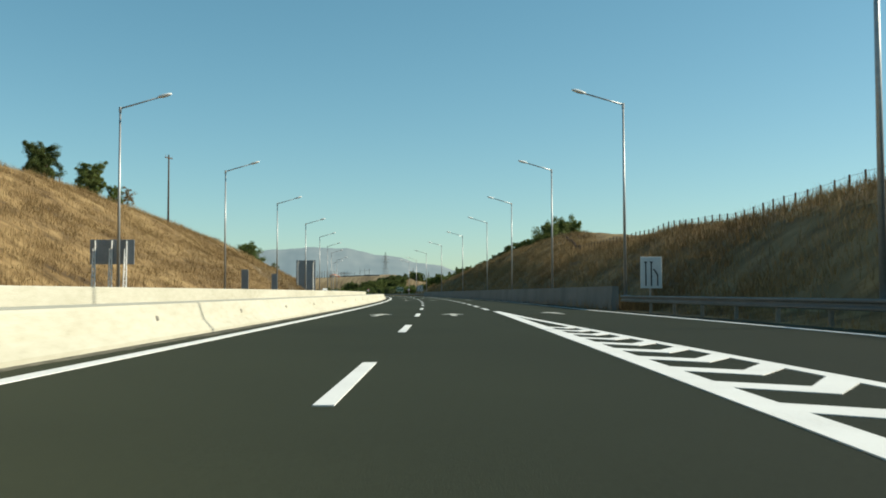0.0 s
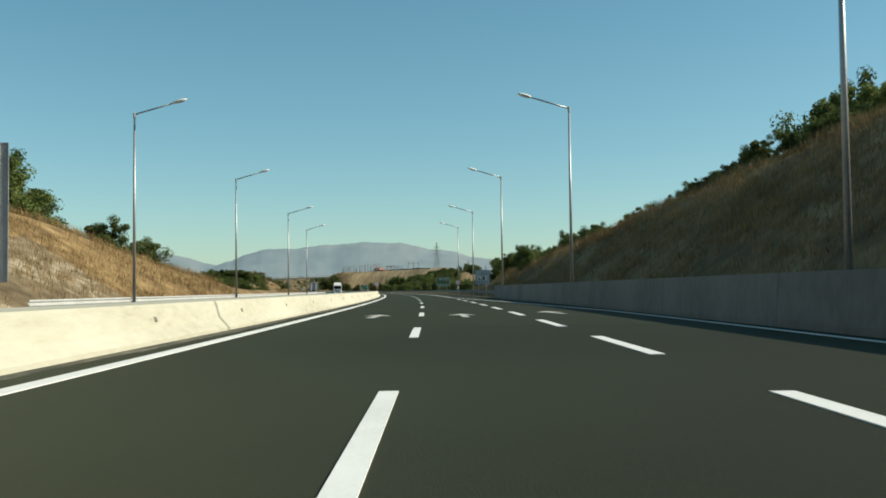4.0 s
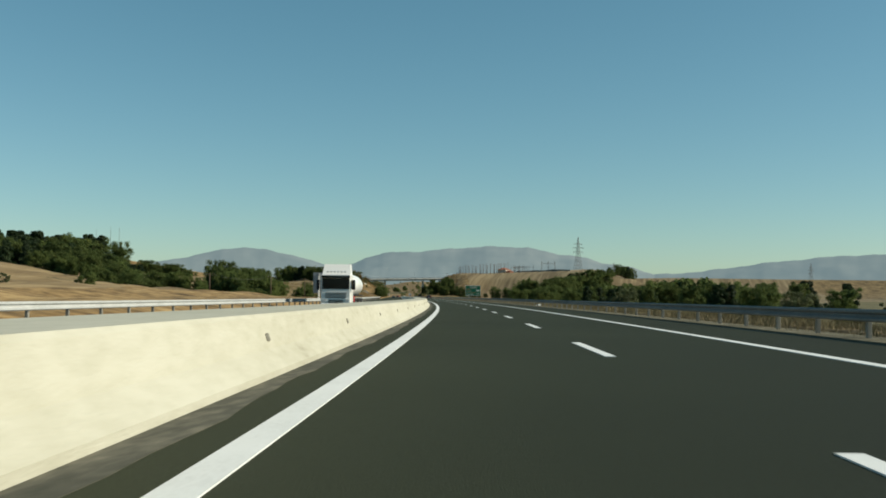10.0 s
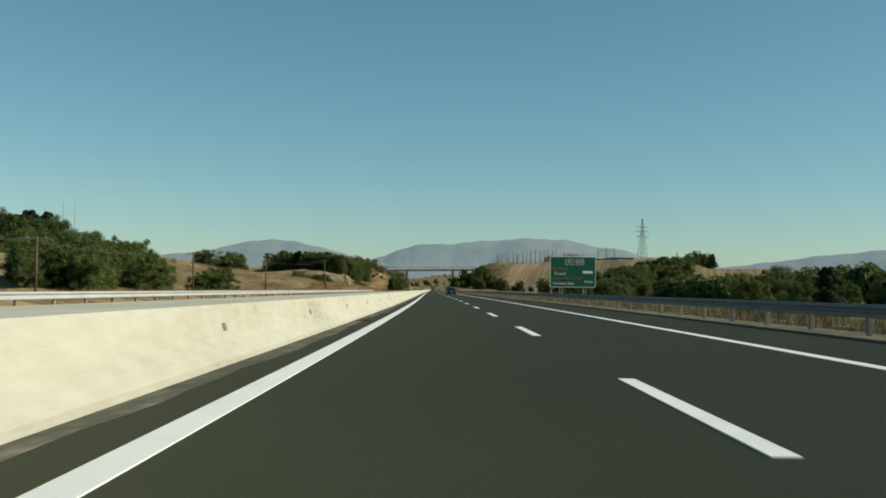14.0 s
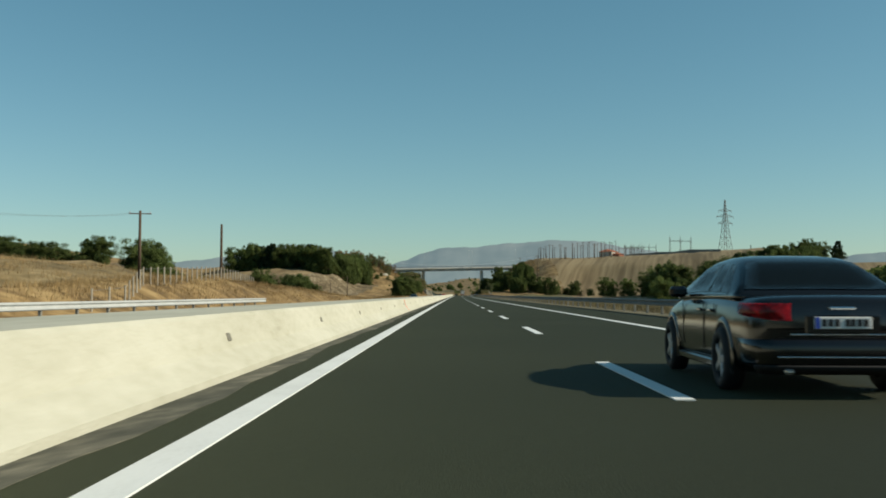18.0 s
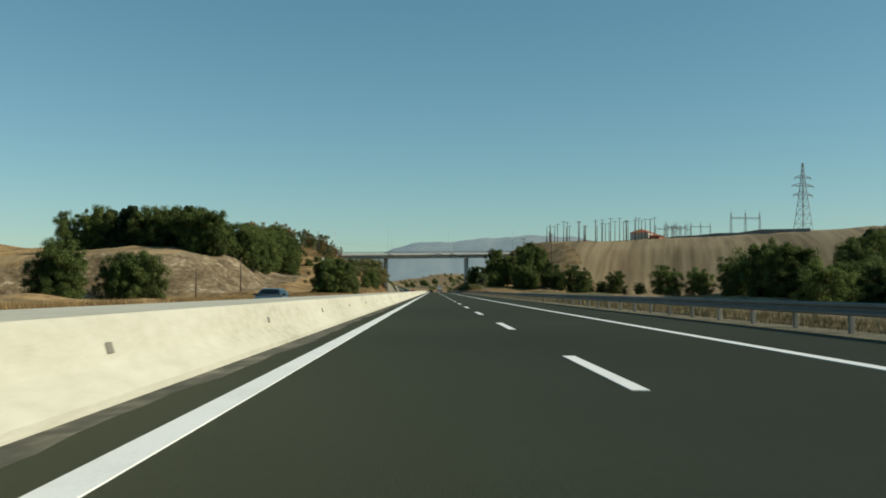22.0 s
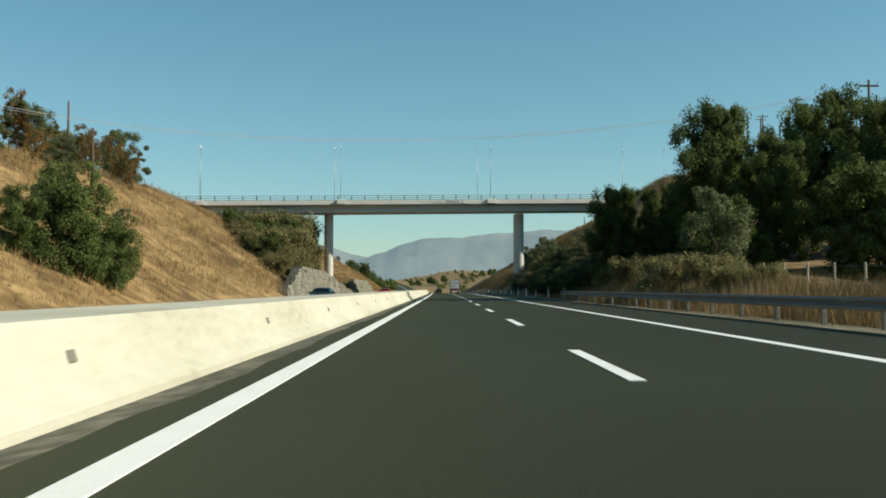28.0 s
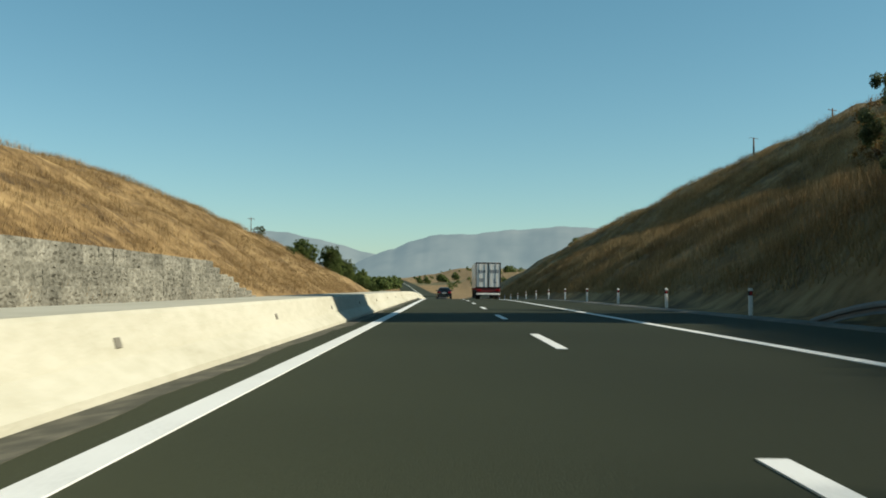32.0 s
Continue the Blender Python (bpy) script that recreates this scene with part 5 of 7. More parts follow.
# information board, in the shade
e, p = board("information_sign", "pale grey information board with pictograms", at(246.7, 7.06, -0.1), 1.52, 1.35, 2.88, SIGN_GREY, (-0.4, 0.4), SIGN_BACK)
face_bar(-0.2, 0.2, 2.58, 2.66, SIGN_BACK, p)
face_bar(-0.5, 0.5, 2.40, 2.49, SIGN_BACK, p)
face_bar(-0.55, 0.52, 1.56, 1.66, SIGN_BACK, p)
face_bar(-0.25, 0.25, 1.40, 1.48, SIGN_BACK, p)
for x0, x1 in ((-0.53, -0.12), (-0.03, 0.53)):
    face_bar(x0, x1, 1.79, 2.27, SIGN_BACK, p)
    face_bar(x0 + 0.025, x1 - 0.025, 1.815, 2.245, SIGN_WHITE, p, -0.039)
for x0, x1, z0, z1 in ((-0.40, -0.33, 2.08, 2.16), (-0.42, -0.30, 1.92, 2.07), (-0.42, -0.2, 1.86, 1.93), (0.02, 0.24, 1.85, 2.2), (0.38, 0.47, 1.95, 2.08)):
    face_bar(x0, x1, z0, z1, BLACK, p, -0.043)


def speed_sign(m, dia=0.78, z=1.95, foot=-0.4):
    e = empty("speed_limit_sign", m, "round speed limit sign with a red rim reading 120", "road sign", "speed limit signs")
    for name, r, y, mat in (("disc", dia / 2, 0.0, RED), ("face", dia / 2 * 0.78, -0.012, SIGN_WHITE)):
        bm = bmesh.new()
        tube(bm, (0, y - 0.012, z), (0, y + 0.012, z), r, r, 32)
        q = part(name, bm, mat, e)
    face_text("120", 0.30, 0, z, BLACK, q, -0.028)
    bm = bmesh.new()
    tube(bm, (0, 0.05, foot), (0, 0.05, z + 0.2), 0.035, 0.035, 8)
    part("post", bm, STEEL, e, smooth=True)
    return e


speed_sign(at(289.5, 7.6, -0.15))
speed_sign(at(290, -4.5, 0.63), z=1.1, foot=-0.02)

# lane layout board at the slip road
e, p = board("lane_sign", "white lane layout board with black arrows", at(48.5, 10.9, 0.0), 1.02, 0.98, 2.48, SIGN_WHITE, (-0.05,), None)
for x in (-0.26, 0.0):
    face_bar(x - 0.03, x + 0.03, 1.1, 2.2, BLACK, p)
    face_bar(x - 0.075, x + 0.075, 2.2, 2.25, BLACK, p)
face_bar(0.27, 0.33, 1.1, 1.6, BLACK, p)
for q in range(5):
    face_bar(0.10 + 0.04 * q, 0.17 + 0.04 * q, 1.82 - 0.06 * q, 1.90 - 0.06 * q, BLACK, p)
# boards that face the other carriageway
board("sign_back", "grey back of a large road sign on three pale lattice posts", at(187, -18.9, 0.0, 0), 3.65, 1.3, 7.1, SIGN_BACK, (-1.45, 0.1, 1.45), None, True, foot=-0.3)
board("sign_back", "grey ribbed back of a road sign on two posts", at(496, -17.95, 0.0), 3.2, 1.19, 3.96, SIGN_BACK, (-0.75, 0.86), None, True)
board("sign_back", "grey back of a road sign on three posts", at(55.5, -16.86, 0.0), 2.4, 2.4, 3.75, SIGN_BACK, (-0.9, 0.0, 0.8), None, True)
for _s in (88.0, 106.5):
    board("sign_back", "narrow dark back of a small road sign", at(_s, -15.6, 0.0), 0.62, 0.9, 2.9, SIGN_BACK, (0.0,), None, True)
# builder's plate on the bridge
c = bridge_at(3.3, -5.235, bridge_z + 1.64 + 0.023 * 7.3)
plate = empty("bridge_plate", Matrix.Translation(c) @ Matrix.Rotation(math.atan2(bridge_axis.y, bridge_axis.x), 4, "Z"), "white lettered plate fixed to the bridge parapet", "sign")
bm = bmesh.new()
box(bm, (-2.95, -0.015, -0.22), (2.95, 0.015, 0.22))
pp = part("panel", bm, SIGN_WHITE, plate)
face_text("ΚΑΤΑΣΚΕΥΗ", 0.26, -1.95, 0, BLACK, pp, -0.02)
for k in range(9):
    face_bar(-0.72 + 0.275 * k, -0.53 + 0.275 * k, -0.12, 0.13, BLACK, pp, -0.018)
for k in range(3):
    face_bar(1.98 + 0.23 * k, 2.13 + 0.23 * k, -0.09, 0.10, BLACK, pp, -0.018)
for q in ((-2.95, 2.95, 0.17, 0.22), (-2.95, 2.95, -0.22, -0.17)):
    face_bar(*q, SIGN_BACK, pp, -0.018)


# small lamps on the bridge
def bridge_lamp():
    e = empty("bridge_lamp", None, "slender grey lamp post on the bridge", "street lamp", "lamps on the bridge")
    bm = bmesh.new()
    tube(bm, (0, 0, 0), (0, 0, 8.6), 0.05, 0.03, 8)
    tube(bm, (0, 0, 8.58), (0.12, -0.25, 8.95), 0.04, 0.035, 6)
    part("post", bm, POLE, e, smooth=True)
    bm = bmesh.new()
    r = bmesh.ops.create_uvsphere(bm, u_segments=10, v_segments=6, radius=0.16)
    bmesh.ops.scale(bm, vec=(1, 1.8, 0.6), verts=r["verts"])
    bmesh.ops.translate(bm, vec=(0.12, -0.35, 9.0), verts=r["verts"])
    part("lamp_head", bm, WHITE, e, "white lamp head", True)
    return e


bl = bridge_lamp()
first = True
for x, y in ((-38.4, -5.1), (-15.35, -5.1), (10.6, -5.1), (42.8, -5.1), (-38.7, 2.8), (-15.8, 2.8), (10.1, 2.8), (38.0, 2.8)):
    m = Matrix.Translation(bridge_at(x, y, bridge_z + 1.95 + 0.023 * (x + 4))) @ Matrix.Diagonal((1, 1, 1.0 if y < 0 else 1.1, 1))
    if first:
        bl.matrix_world, first = m, False
    else:
        copy_thing(bl, m)

# ---- power lines and switchyard ----
LATTICE = varied("weathered_lattice_steel", [(0.3, (0.12, 0.13, 0.13)), (0.7, (0.20, 0.21, 0.21))], 1, 8, 0.6, metal=0.4)


def timber_pole(height=9.0, arm=1.8, ins=True):
    e = empty("power_pole", None, "dark timber power pole with a cross arm", "power pole", "timber power poles")
    bm = bmesh.new()
    tube(bm, (0, 0, -0.5), (0, 0, height), 0.15, 0.10, 9)
    part("pole", bm, WOODPOLE, e, smooth=True)
    if arm:
        bm = bmesh.new()
        box(bm, (-arm / 2, -0.05, height - 0.45), (arm / 2, 0.05, height - 0.33))
        part("cross_arm", bm, WOODPOLE, e)
        for x in (-arm / 2 + 0.1, 0, arm / 2 - 0.1):
            bm = bmesh.new()
            tube(bm, (x, 0, height - 0.34), (x, 0, height - 0.10), 0.05, 0.035, 6)
            part("insulator", bm, SIGN_BACK, e)
    return e


tp = timber_pole()
bare_pole = timber_pole(8.0, 0)
tagged(bare_pole, "plain dark timber pole", "pole")
n_t = [0, 0]


def put_pole(s, u, top, arm=True, turn=0.0, base=None):
    src, h, k = (tp, 9.0, 0) if arm else (bare_pole, 8.0, 1)
    g = ground_z(s, u) if base is None else base
    hh = max(2.5, top - g)
    m = at(s, u, g, turn) @ Matrix.Diagonal((1, 1, hh / h, 1))
    n_t[k] += 1
    if n_t[k] == 1:
        src.matrix_world = m
        return src
    return copy_thing(src, m @ unscale(src))


LINE = [(567, -48, 5.3), (610, -41, 5.6), (655.5, -36.9, 5.9), (709, -35.5, 6.5), (744, -27.6, 7.7)]
for s, u, top in LINE:
    put_pole(s, u, top, True, 20)
put_pole(755, -23.6, 7.4, False)
put_pole(995.6, -45.6, 4.7, False)
put_pole(140, -34.8, 20.5, True, 70)
put_pole(171, -60, 21, True, 70)
put_pole(1024.4, -43.2, 7.6, False)
put_pole(700, -22.5, 2.2, False)
put_pole(1130, -32, 14.7, False)
put_pole(1150, -42, 21, False)
for s, u, top in ((1290, 56.9, 30.6), (1355, 64.4, 31.4), (1416, 71.8, 33.8), (1500, -59, 23.3)):
    put_pole(s, u, top, True, 10)
put_pole(1450, -51, 22.4, True, 30)
put_pole(1330, 53.5, 27.4, True, 30)
put_pole(1330, 42.3, 21.9, True, 30)
put_pole(1165, 31, 20.0, True)
put_pole(1135, 37.4, 20.0, True)


ALUMINIUM = material("bright_aluminium_cable", (0.62, 0.63, 0.63), 0.5)


def wire(name, pts, label, sag=1.0, r=0.007, parent=None, mat=None):
    bm = bmesh.new()
    path = []
    for a, b in zip(pts, pts[1:]):
        a, b = Vector(a), Vector(b)
        n = 12 if sag else 1
        path += [a.lerp(b, i / n) - Vector((0, 0, sag * 4 * (i / n) * (1 - i / n))) for i in range(n)]
    path.append(Vector(pts[-1]))
    rings = []
    for i, c in enumerate(path):
        d = (path[min(i + 1, len(path) - 1)] - path[max(i - 1, 0)]).normalized()
        side = d.cross(Vector((0, 0, 1))).normalized()
        up = side.cross(d)
        rings.append([bm.verts.new(c + (side * x + up * y) * r) for x, y in ((1, 0), (0, 1), (-1, 0), (0, -1))])
    for p, q in zip(rings, rings[1:]):
        for k in range(4):
            bm.faces.new((p[k], p[(k + 1) % 4], q[(k + 1) % 4], q[k]))
    ob = part(name, bm, mat or LATTICE, parent)
    if not parent:
        tagged(ob, label, "cable")
    return ob


for dx in (-0.8, 0.8):
    wire("power_line", [on(s, u + dx, top + 0.1 - 0.3) for s, u, top in LINE], "thin sagging power line between timber poles", 0.9)
# lines over the road in front of the bridge
for k, (a, b) in enumerate((((1140, -48, 19.2), (1135, 37.4, 19.6)), ((1140.5, -48, 19.0), (1135.5, 37.4, 19.6)), ((1141, -48, 19.3), (1136, 37.4, 19.5)))):
    wire("power_line", [on(*a), on(*b)], "thin bright power line crossing over the road", 4.5, 0.012, None, ALUMINIUM)


def pylon(height, label):
    """Lattice pylon with three pairs of arms."""
    e = empty("pylon", None, label, "pylon", "lattice pylons")
    def legs(h):
        return 2.6 * (1 - h / height) ** 1.25 + 0.22
    hs = [0, 0.14, 0.27, 0.39, 0.5, 0.6, 0.68, 0.76, 0.84, 0.92, 1.0]
    for sx, sy in ((-1, -1), (1, -1), (1, 1), (-1, 1)):
        bm = bmesh.new()
        for a, b in zip(hs, hs[1:]):
            za, zb = a * height, b * height
            wa, wb = legs(za), legs(zb)
            tube(bm, (sx * wa, sy * wa, za), (sx * wb, sy * wb, zb), 0.12, 0.11, 5)
        part("leg", bm, LATTICE, e)
    for face in range(4):
        bm = bmesh.new()
        R4 = Matrix.Rotation(face * math.pi / 2, 3, "Z")
        for a, b in zip(hs, hs[1:]):
            za, zb = a * height, b * height
            wa, wb = legs(za), legs(zb)
            for p, q in (((-wa, -wa, za), (wb, -wb, zb)), ((wa, -wa, za), (-wb, -wb, zb)), ((-wb, -wb, zb), (wb, -wb, zb))):
                tube(bm, R4 @ Vector(p), R4 @ Vector(q), 0.06, 0.06, 4)
        part("bracing", bm, LATTICE, e)
    for frac, half in ((0.54, 4.9), (0.67, 5.6), (0.785, 4.3)):
        for sx in (-1, 1):
            z = frac * height
            w = legs(z)
            bm = bmesh.new()
            for y in (-w, w):
                tube(bm, (sx * w, y, z), (sx * half, 0, z + 0.1), 0.11, 0.09, 4)
                tube(bm, (sx * w, y, z + 1.3), (sx * half, 0, z + 0.15), 0.09, 0.08, 4)
            arm = part("arm", bm, LATTICE, e)
            bm = bmesh.new()
            tube(bm, (sx * half, 0, z + 0.1), (sx * half, 0, z - 1.0), 0.10, 0.07, 6)
            part("insulator", bm, SIGN_BACK, arm)
    return e


py = pylon(29.0, "tall grey lattice pylon on the hill")
py.matrix_world = at(1206, 150, 25.2, 20)
for s, u, k in ((1420, 235, 0.9), (1500, 280, 0.9), (1330, 420, 0.8)):
    copy_thing(py, at(s, u, ground_z(s, u) - 0.4, 25) @ Matrix.Diagonal((k, k, k, 1)))

# switchyard on the hill
yard = random.Random(5)
for i in range(36):
    q = i / 35
    s = 1186 + 6 * q + yard.uniform(-9, 9)
    put_pole(s, 43 + 42 * q + yard.uniform(-1.2, 1.2), 26.6 + 3.4 * q + yard.uniform(-1.2, 0.7), yard.random() < 0.8, yard.uniform(-20, 20))


def gantry(width, height, label, legs=3):
    e = empty("switchyard_gantry", None, label, "gantry", "switchyard gantries")
    xs = np.linspace(-width / 2, width / 2, legs)
    for x in xs:
        bm = bmesh.new()
        for sx, sy in ((-1, -1), (1, -1), (1, 1), (-1, 1)):
            tube(bm, (x + sx * 0.45, sy * 0.45, -0.5), (x + sx * 0.16, sy * 0.16, height), 0.06, 0.05, 4)
        for k in range(7):
            z0, z1 = height * k / 7, height * (k + 1) / 7
            w0, w1 = 0.45 - 0.29 * k / 7, 0.45 - 0.29 * (k + 1) / 7
            tube(bm, (x - w0, -w0, z0), (x + w1, -w1, z1), 0.04, 0.04, 4)
            tube(bm, (x + w0, w0, z0), (x - w1, w1, z1), 0.04, 0.04, 4)
        tube(bm, (x, 0, height), (x, 0, height + 1.6), 0.06, 0.03, 4)
        part("mast", bm, LATTICE, e)
    bm = bmesh.new()
    z = height * 0.74
    for dz in (0, 0.55):
        for y in (-0.25, 0.25):
            tube(bm, (-width / 2, y, z + dz), (width / 2, y, z + dz), 0.05, 0.05, 4)
    n = int(width)
    for k in range(n):
        a, b = -width / 2 + width * k / n, -width / 2 + width * (k + 1) / n
        tube(bm, (a, -0.25, z), (b, -0.25, z + 0.55), 0.035, 0.035, 4)
        tube(bm, (a, 0.25, z + 0.55), (b, 0.25, z), 0.035, 0.035, 4)
    part("beam", bm, LATTICE, e)
    return e


ga = gantry(12.0, 8.6, "grey lattice switchyard gantry")
ga.matrix_world = at(1190, 120.7, ground_z(1190, 120.7), 8)
for s, u, k, t in ((1195, 104.5, 0.66, 5), (1201, 96, 0.72, 12), (1206, 98, 0.7, -15), (1198, 94.5, 0.66, 40), (1211, 101, 0.68, 8), (1215, 95, 0.7, 20)):
    copy_thing(ga, at(s, u, ground_z(s, u) - 0.2, t) @ Matrix.Diagonal((k, k, k, 1)))

ROOF = varied("red_roof_tiles", [(0.3, (0.22, 0.075, 0.045)), (0.7, (0.38, 0.15, 0.09))], 0.8, 6, 0.85, 0.5, 8)
PLASTER = varied("pale_plaster", [(0.3, (0.42, 0.38, 0.33)), (0.7, (0.60, 0.56, 0.50))], 0.5, 4, 0.9)


def house(m, L, W, H, rise, label, name="house", wall=None):
    e = empty(name, m, label, "house")
    wall = wall or PLASTER
    bm = bmesh.new()
    box(bm, (-L / 2, -W / 2, -1), (L / 2, W / 2, H))
    part("wall", bm, wall, e)
    bm = bmesh.new()
    o = 0.35
    v = [bm.verts.new(p) for p in ((-L / 2 - o, -W / 2 - o, H), (L / 2 + o, -W / 2 - o, H), (L / 2 + o, W / 2 + o, H), (-L / 2 - o, W / 2 + o, H), (-L / 2 + W * 0.35, 0, H + rise), (L / 2 - W * 0.35, 0, H + rise))]
    for f in ((0, 1, 5, 4), (1, 2, 5), (2, 3, 4, 5), (3, 0, 4), (3, 2, 1, 0)):
        bm.faces.new([v[i] for i in f])
    part("roof", bm, ROOF, e)
    for x in np.arange(-L / 2 + 1.2, L / 2 - 1, 2.4):
        bm = bmesh.new()
        box(bm, (x - 0.45, -W / 2 - 0.04, 1.0), (x + 0.45, -W / 2 + 0.02, 2.1))
        part("window", bm, DARK, e)
    return e


house(at(1205, 84, ground_z(1205, 84) - 0.4, 62), 13, 7.5, 2.9, 1.7, "low pale building with a red tiled roof")
house(at(1198, 88, ground_z(1198, 88) - 1.0, 62), 9, 4, 1.7, 0.9, "low dark brick shed with a red roof", "shed", ROOF)
yw = sweep("yard_wall", steps(1160, 1216, 8), lambda s: [(92 + (1216 - s) * 0.75, ground_z(s, 92 + (1216 - s) * 0.75) - 1), (92 + (1216 - s) * 0.75, ground_z(s, 92 + (1216 - s) * 0.75) + 1.1), (92.3 + (1216 - s) * 0.75, ground_z(s, 92 + (1216 - s) * 0.75) + 1.1), (92.3 + (1216 - s) * 0.75, ground_z(s, 92 + (1216 - s) * 0.75) - 1)], CONCRETE)
tagged(yw, "low pale concrete wall round the switchyard", "wall")

# water tower and masts behind the wooded ridge
wt = empty("water_tower", at(1085, -232, ground_z(1085, -232) - 0.5), "pale concrete water tower among the trees", "water tower")
gz = 41.5 - ground_z(1085, -232)
bm = bmesh.new()
for sx, sy in ((-1, -1), (1, -1), (1, 1), (-1, 1)):
    tube(bm, (sx * 1.8, sy * 1.8, 0), (sx * 1.6, sy * 1.6, gz - 3), 0.3, 0.3, 6)
part("legs", bm, PLASTER, wt)
bm = bmesh.new()
tube(bm, (0, 0, gz - 3.2), (0, 0, gz), 2.3, 2.6, 14)
part("tank", bm, PLASTER, wt)
for du, h in ((6, 51), (11, 50.5), (-2, 47.5)):
    ob = empty("radio_mast", at(1085 + du, -232 + du, 20.0), "thin radio mast by the water tower", "mast", "radio masts")
    bm = bmesh.new()
    tube(bm, (0, 0, 0), (0, 0, h - 20), 0.22, 0.09, 5)
    part("mast", bm, LATTICE, ob)

# ---- vehicles ----
def paint(name, col, rough=0.25):
    m = material(name, col, rough, 0.0, 0.5)
    m.node_tree.nodes["Principled BSDF"].inputs["Coat Weight"].default_value = 0.15
    return m


GLASS = material("tinted_window_glass", (0.008, 0.011, 0.011), 0.08, 0.0, 0.3)
RIM = material("alloy_rim", (0.45, 0.46, 0.47), 0.35, 0.8)
CHROME = material("chrome_trim", (0.7, 0.71, 0.72), 0.15, 1.0)
TAIL = varied("red_tail_lamp", [(0.35, (0.10, 0.003, 0.006)), (0.5, (0.26, 0.006, 0.010)), (0.65, (0.42, 0.012, 0.016))], 6.0, 30, 0.15, spec=0.5)
CLEAR = material("clear_lamp_lens", (0.6, 0.62, 0.62), 0.15, 0.0, 0.6)
PLATE = material("number_plate", (0.62, 0.63, 0.62), 0.5)
PLATE_BLUE = material("plate_blue", (0.02, 0.06, 0.35), 0.5)


def wheel(parent, x, y, r, w):
    """Tyre with a five-spoked rim; the outer side is the one away from the car's middle."""
    bm = bmesh.new()
    out = 1 if x > 0 else -1
    prof = [(r * 0.60, -w / 2), (r * 0.9, -w / 2), (r, -w / 2 + 0.035), (r, w / 2 - 0.035), (r * 0.9, w / 2), (r * 0.66, w / 2), (r * 0.62, w / 2 - 0.04)]
    n = 28
    rings = [[bm.verts.new((x + q * out, y + rr * math.cos(2 * math.pi * i / n), r + rr * math.sin(2 * math.pi * i / n))) for rr, q in prof] for i in range(n)]
    for a, b in zip(rings, rings[1:] + rings[:1]):
        for j in range(len(prof) - 1):
            bm.faces.new((a[j], a[j + 1], b[j + 1], b[j]))
    bmesh.ops.recalc_face_normals(bm, faces=bm.faces)
    tyre = part("wheel", bm, DARK, parent, "", True)
    bm = bmesh.new()
    tube(bm, (x - w * 0.3, y, r), (x + out * w * 0.12, y, r), r * 0.62, r * 0.62, 20)
    part("hub", bm, DARK, tyre)
    bm = bmesh.new()
    xo = x + out * (w * 0.5 - 0.03)
    tube(bm, (xo - 0.02, y, r), (xo + 0.02, y, r), r * 0.17, r * 0.17, 12)
    for k in range(5):
        m = Matrix.Translation((xo, y, r)) @ Matrix.Rotation(2 * math.pi * k / 5 + 0.3, 4, "X")
        box(bm, (-0.014, -0.036, 0.03), (0.014, 0.036, r * 0.63), 0.008, m)
    part("rim", bm, RIM, tyre)
    return tyre


def loft(name, secs, mat, parent, label="", smooth=True, creases=True):
    """Closed loops of equal length joined end to end."""
    bm = bmesh.new()
    rows = [[bm.verts.new(p) for p in s] for s in secs]
    n = len(secs[0])
    for a, b in zip(rows, rows[1:]):
        for j in range(n):
            bm.faces.new((a[j], a[(j + 1) % n], b[(j + 1) % n], b[j]))
    bm.faces.new(rows[0][::-1])
    bm.faces.new(rows[-1])
    return part(name, bm, mat, parent, label, smooth)


def boxpart(name, lo, hi, mat, parent, bevel=0.03, label=""):
    bm = bmesh.new()
    box(bm, lo, hi, bevel)
    return part(name, bm, mat, parent, label)


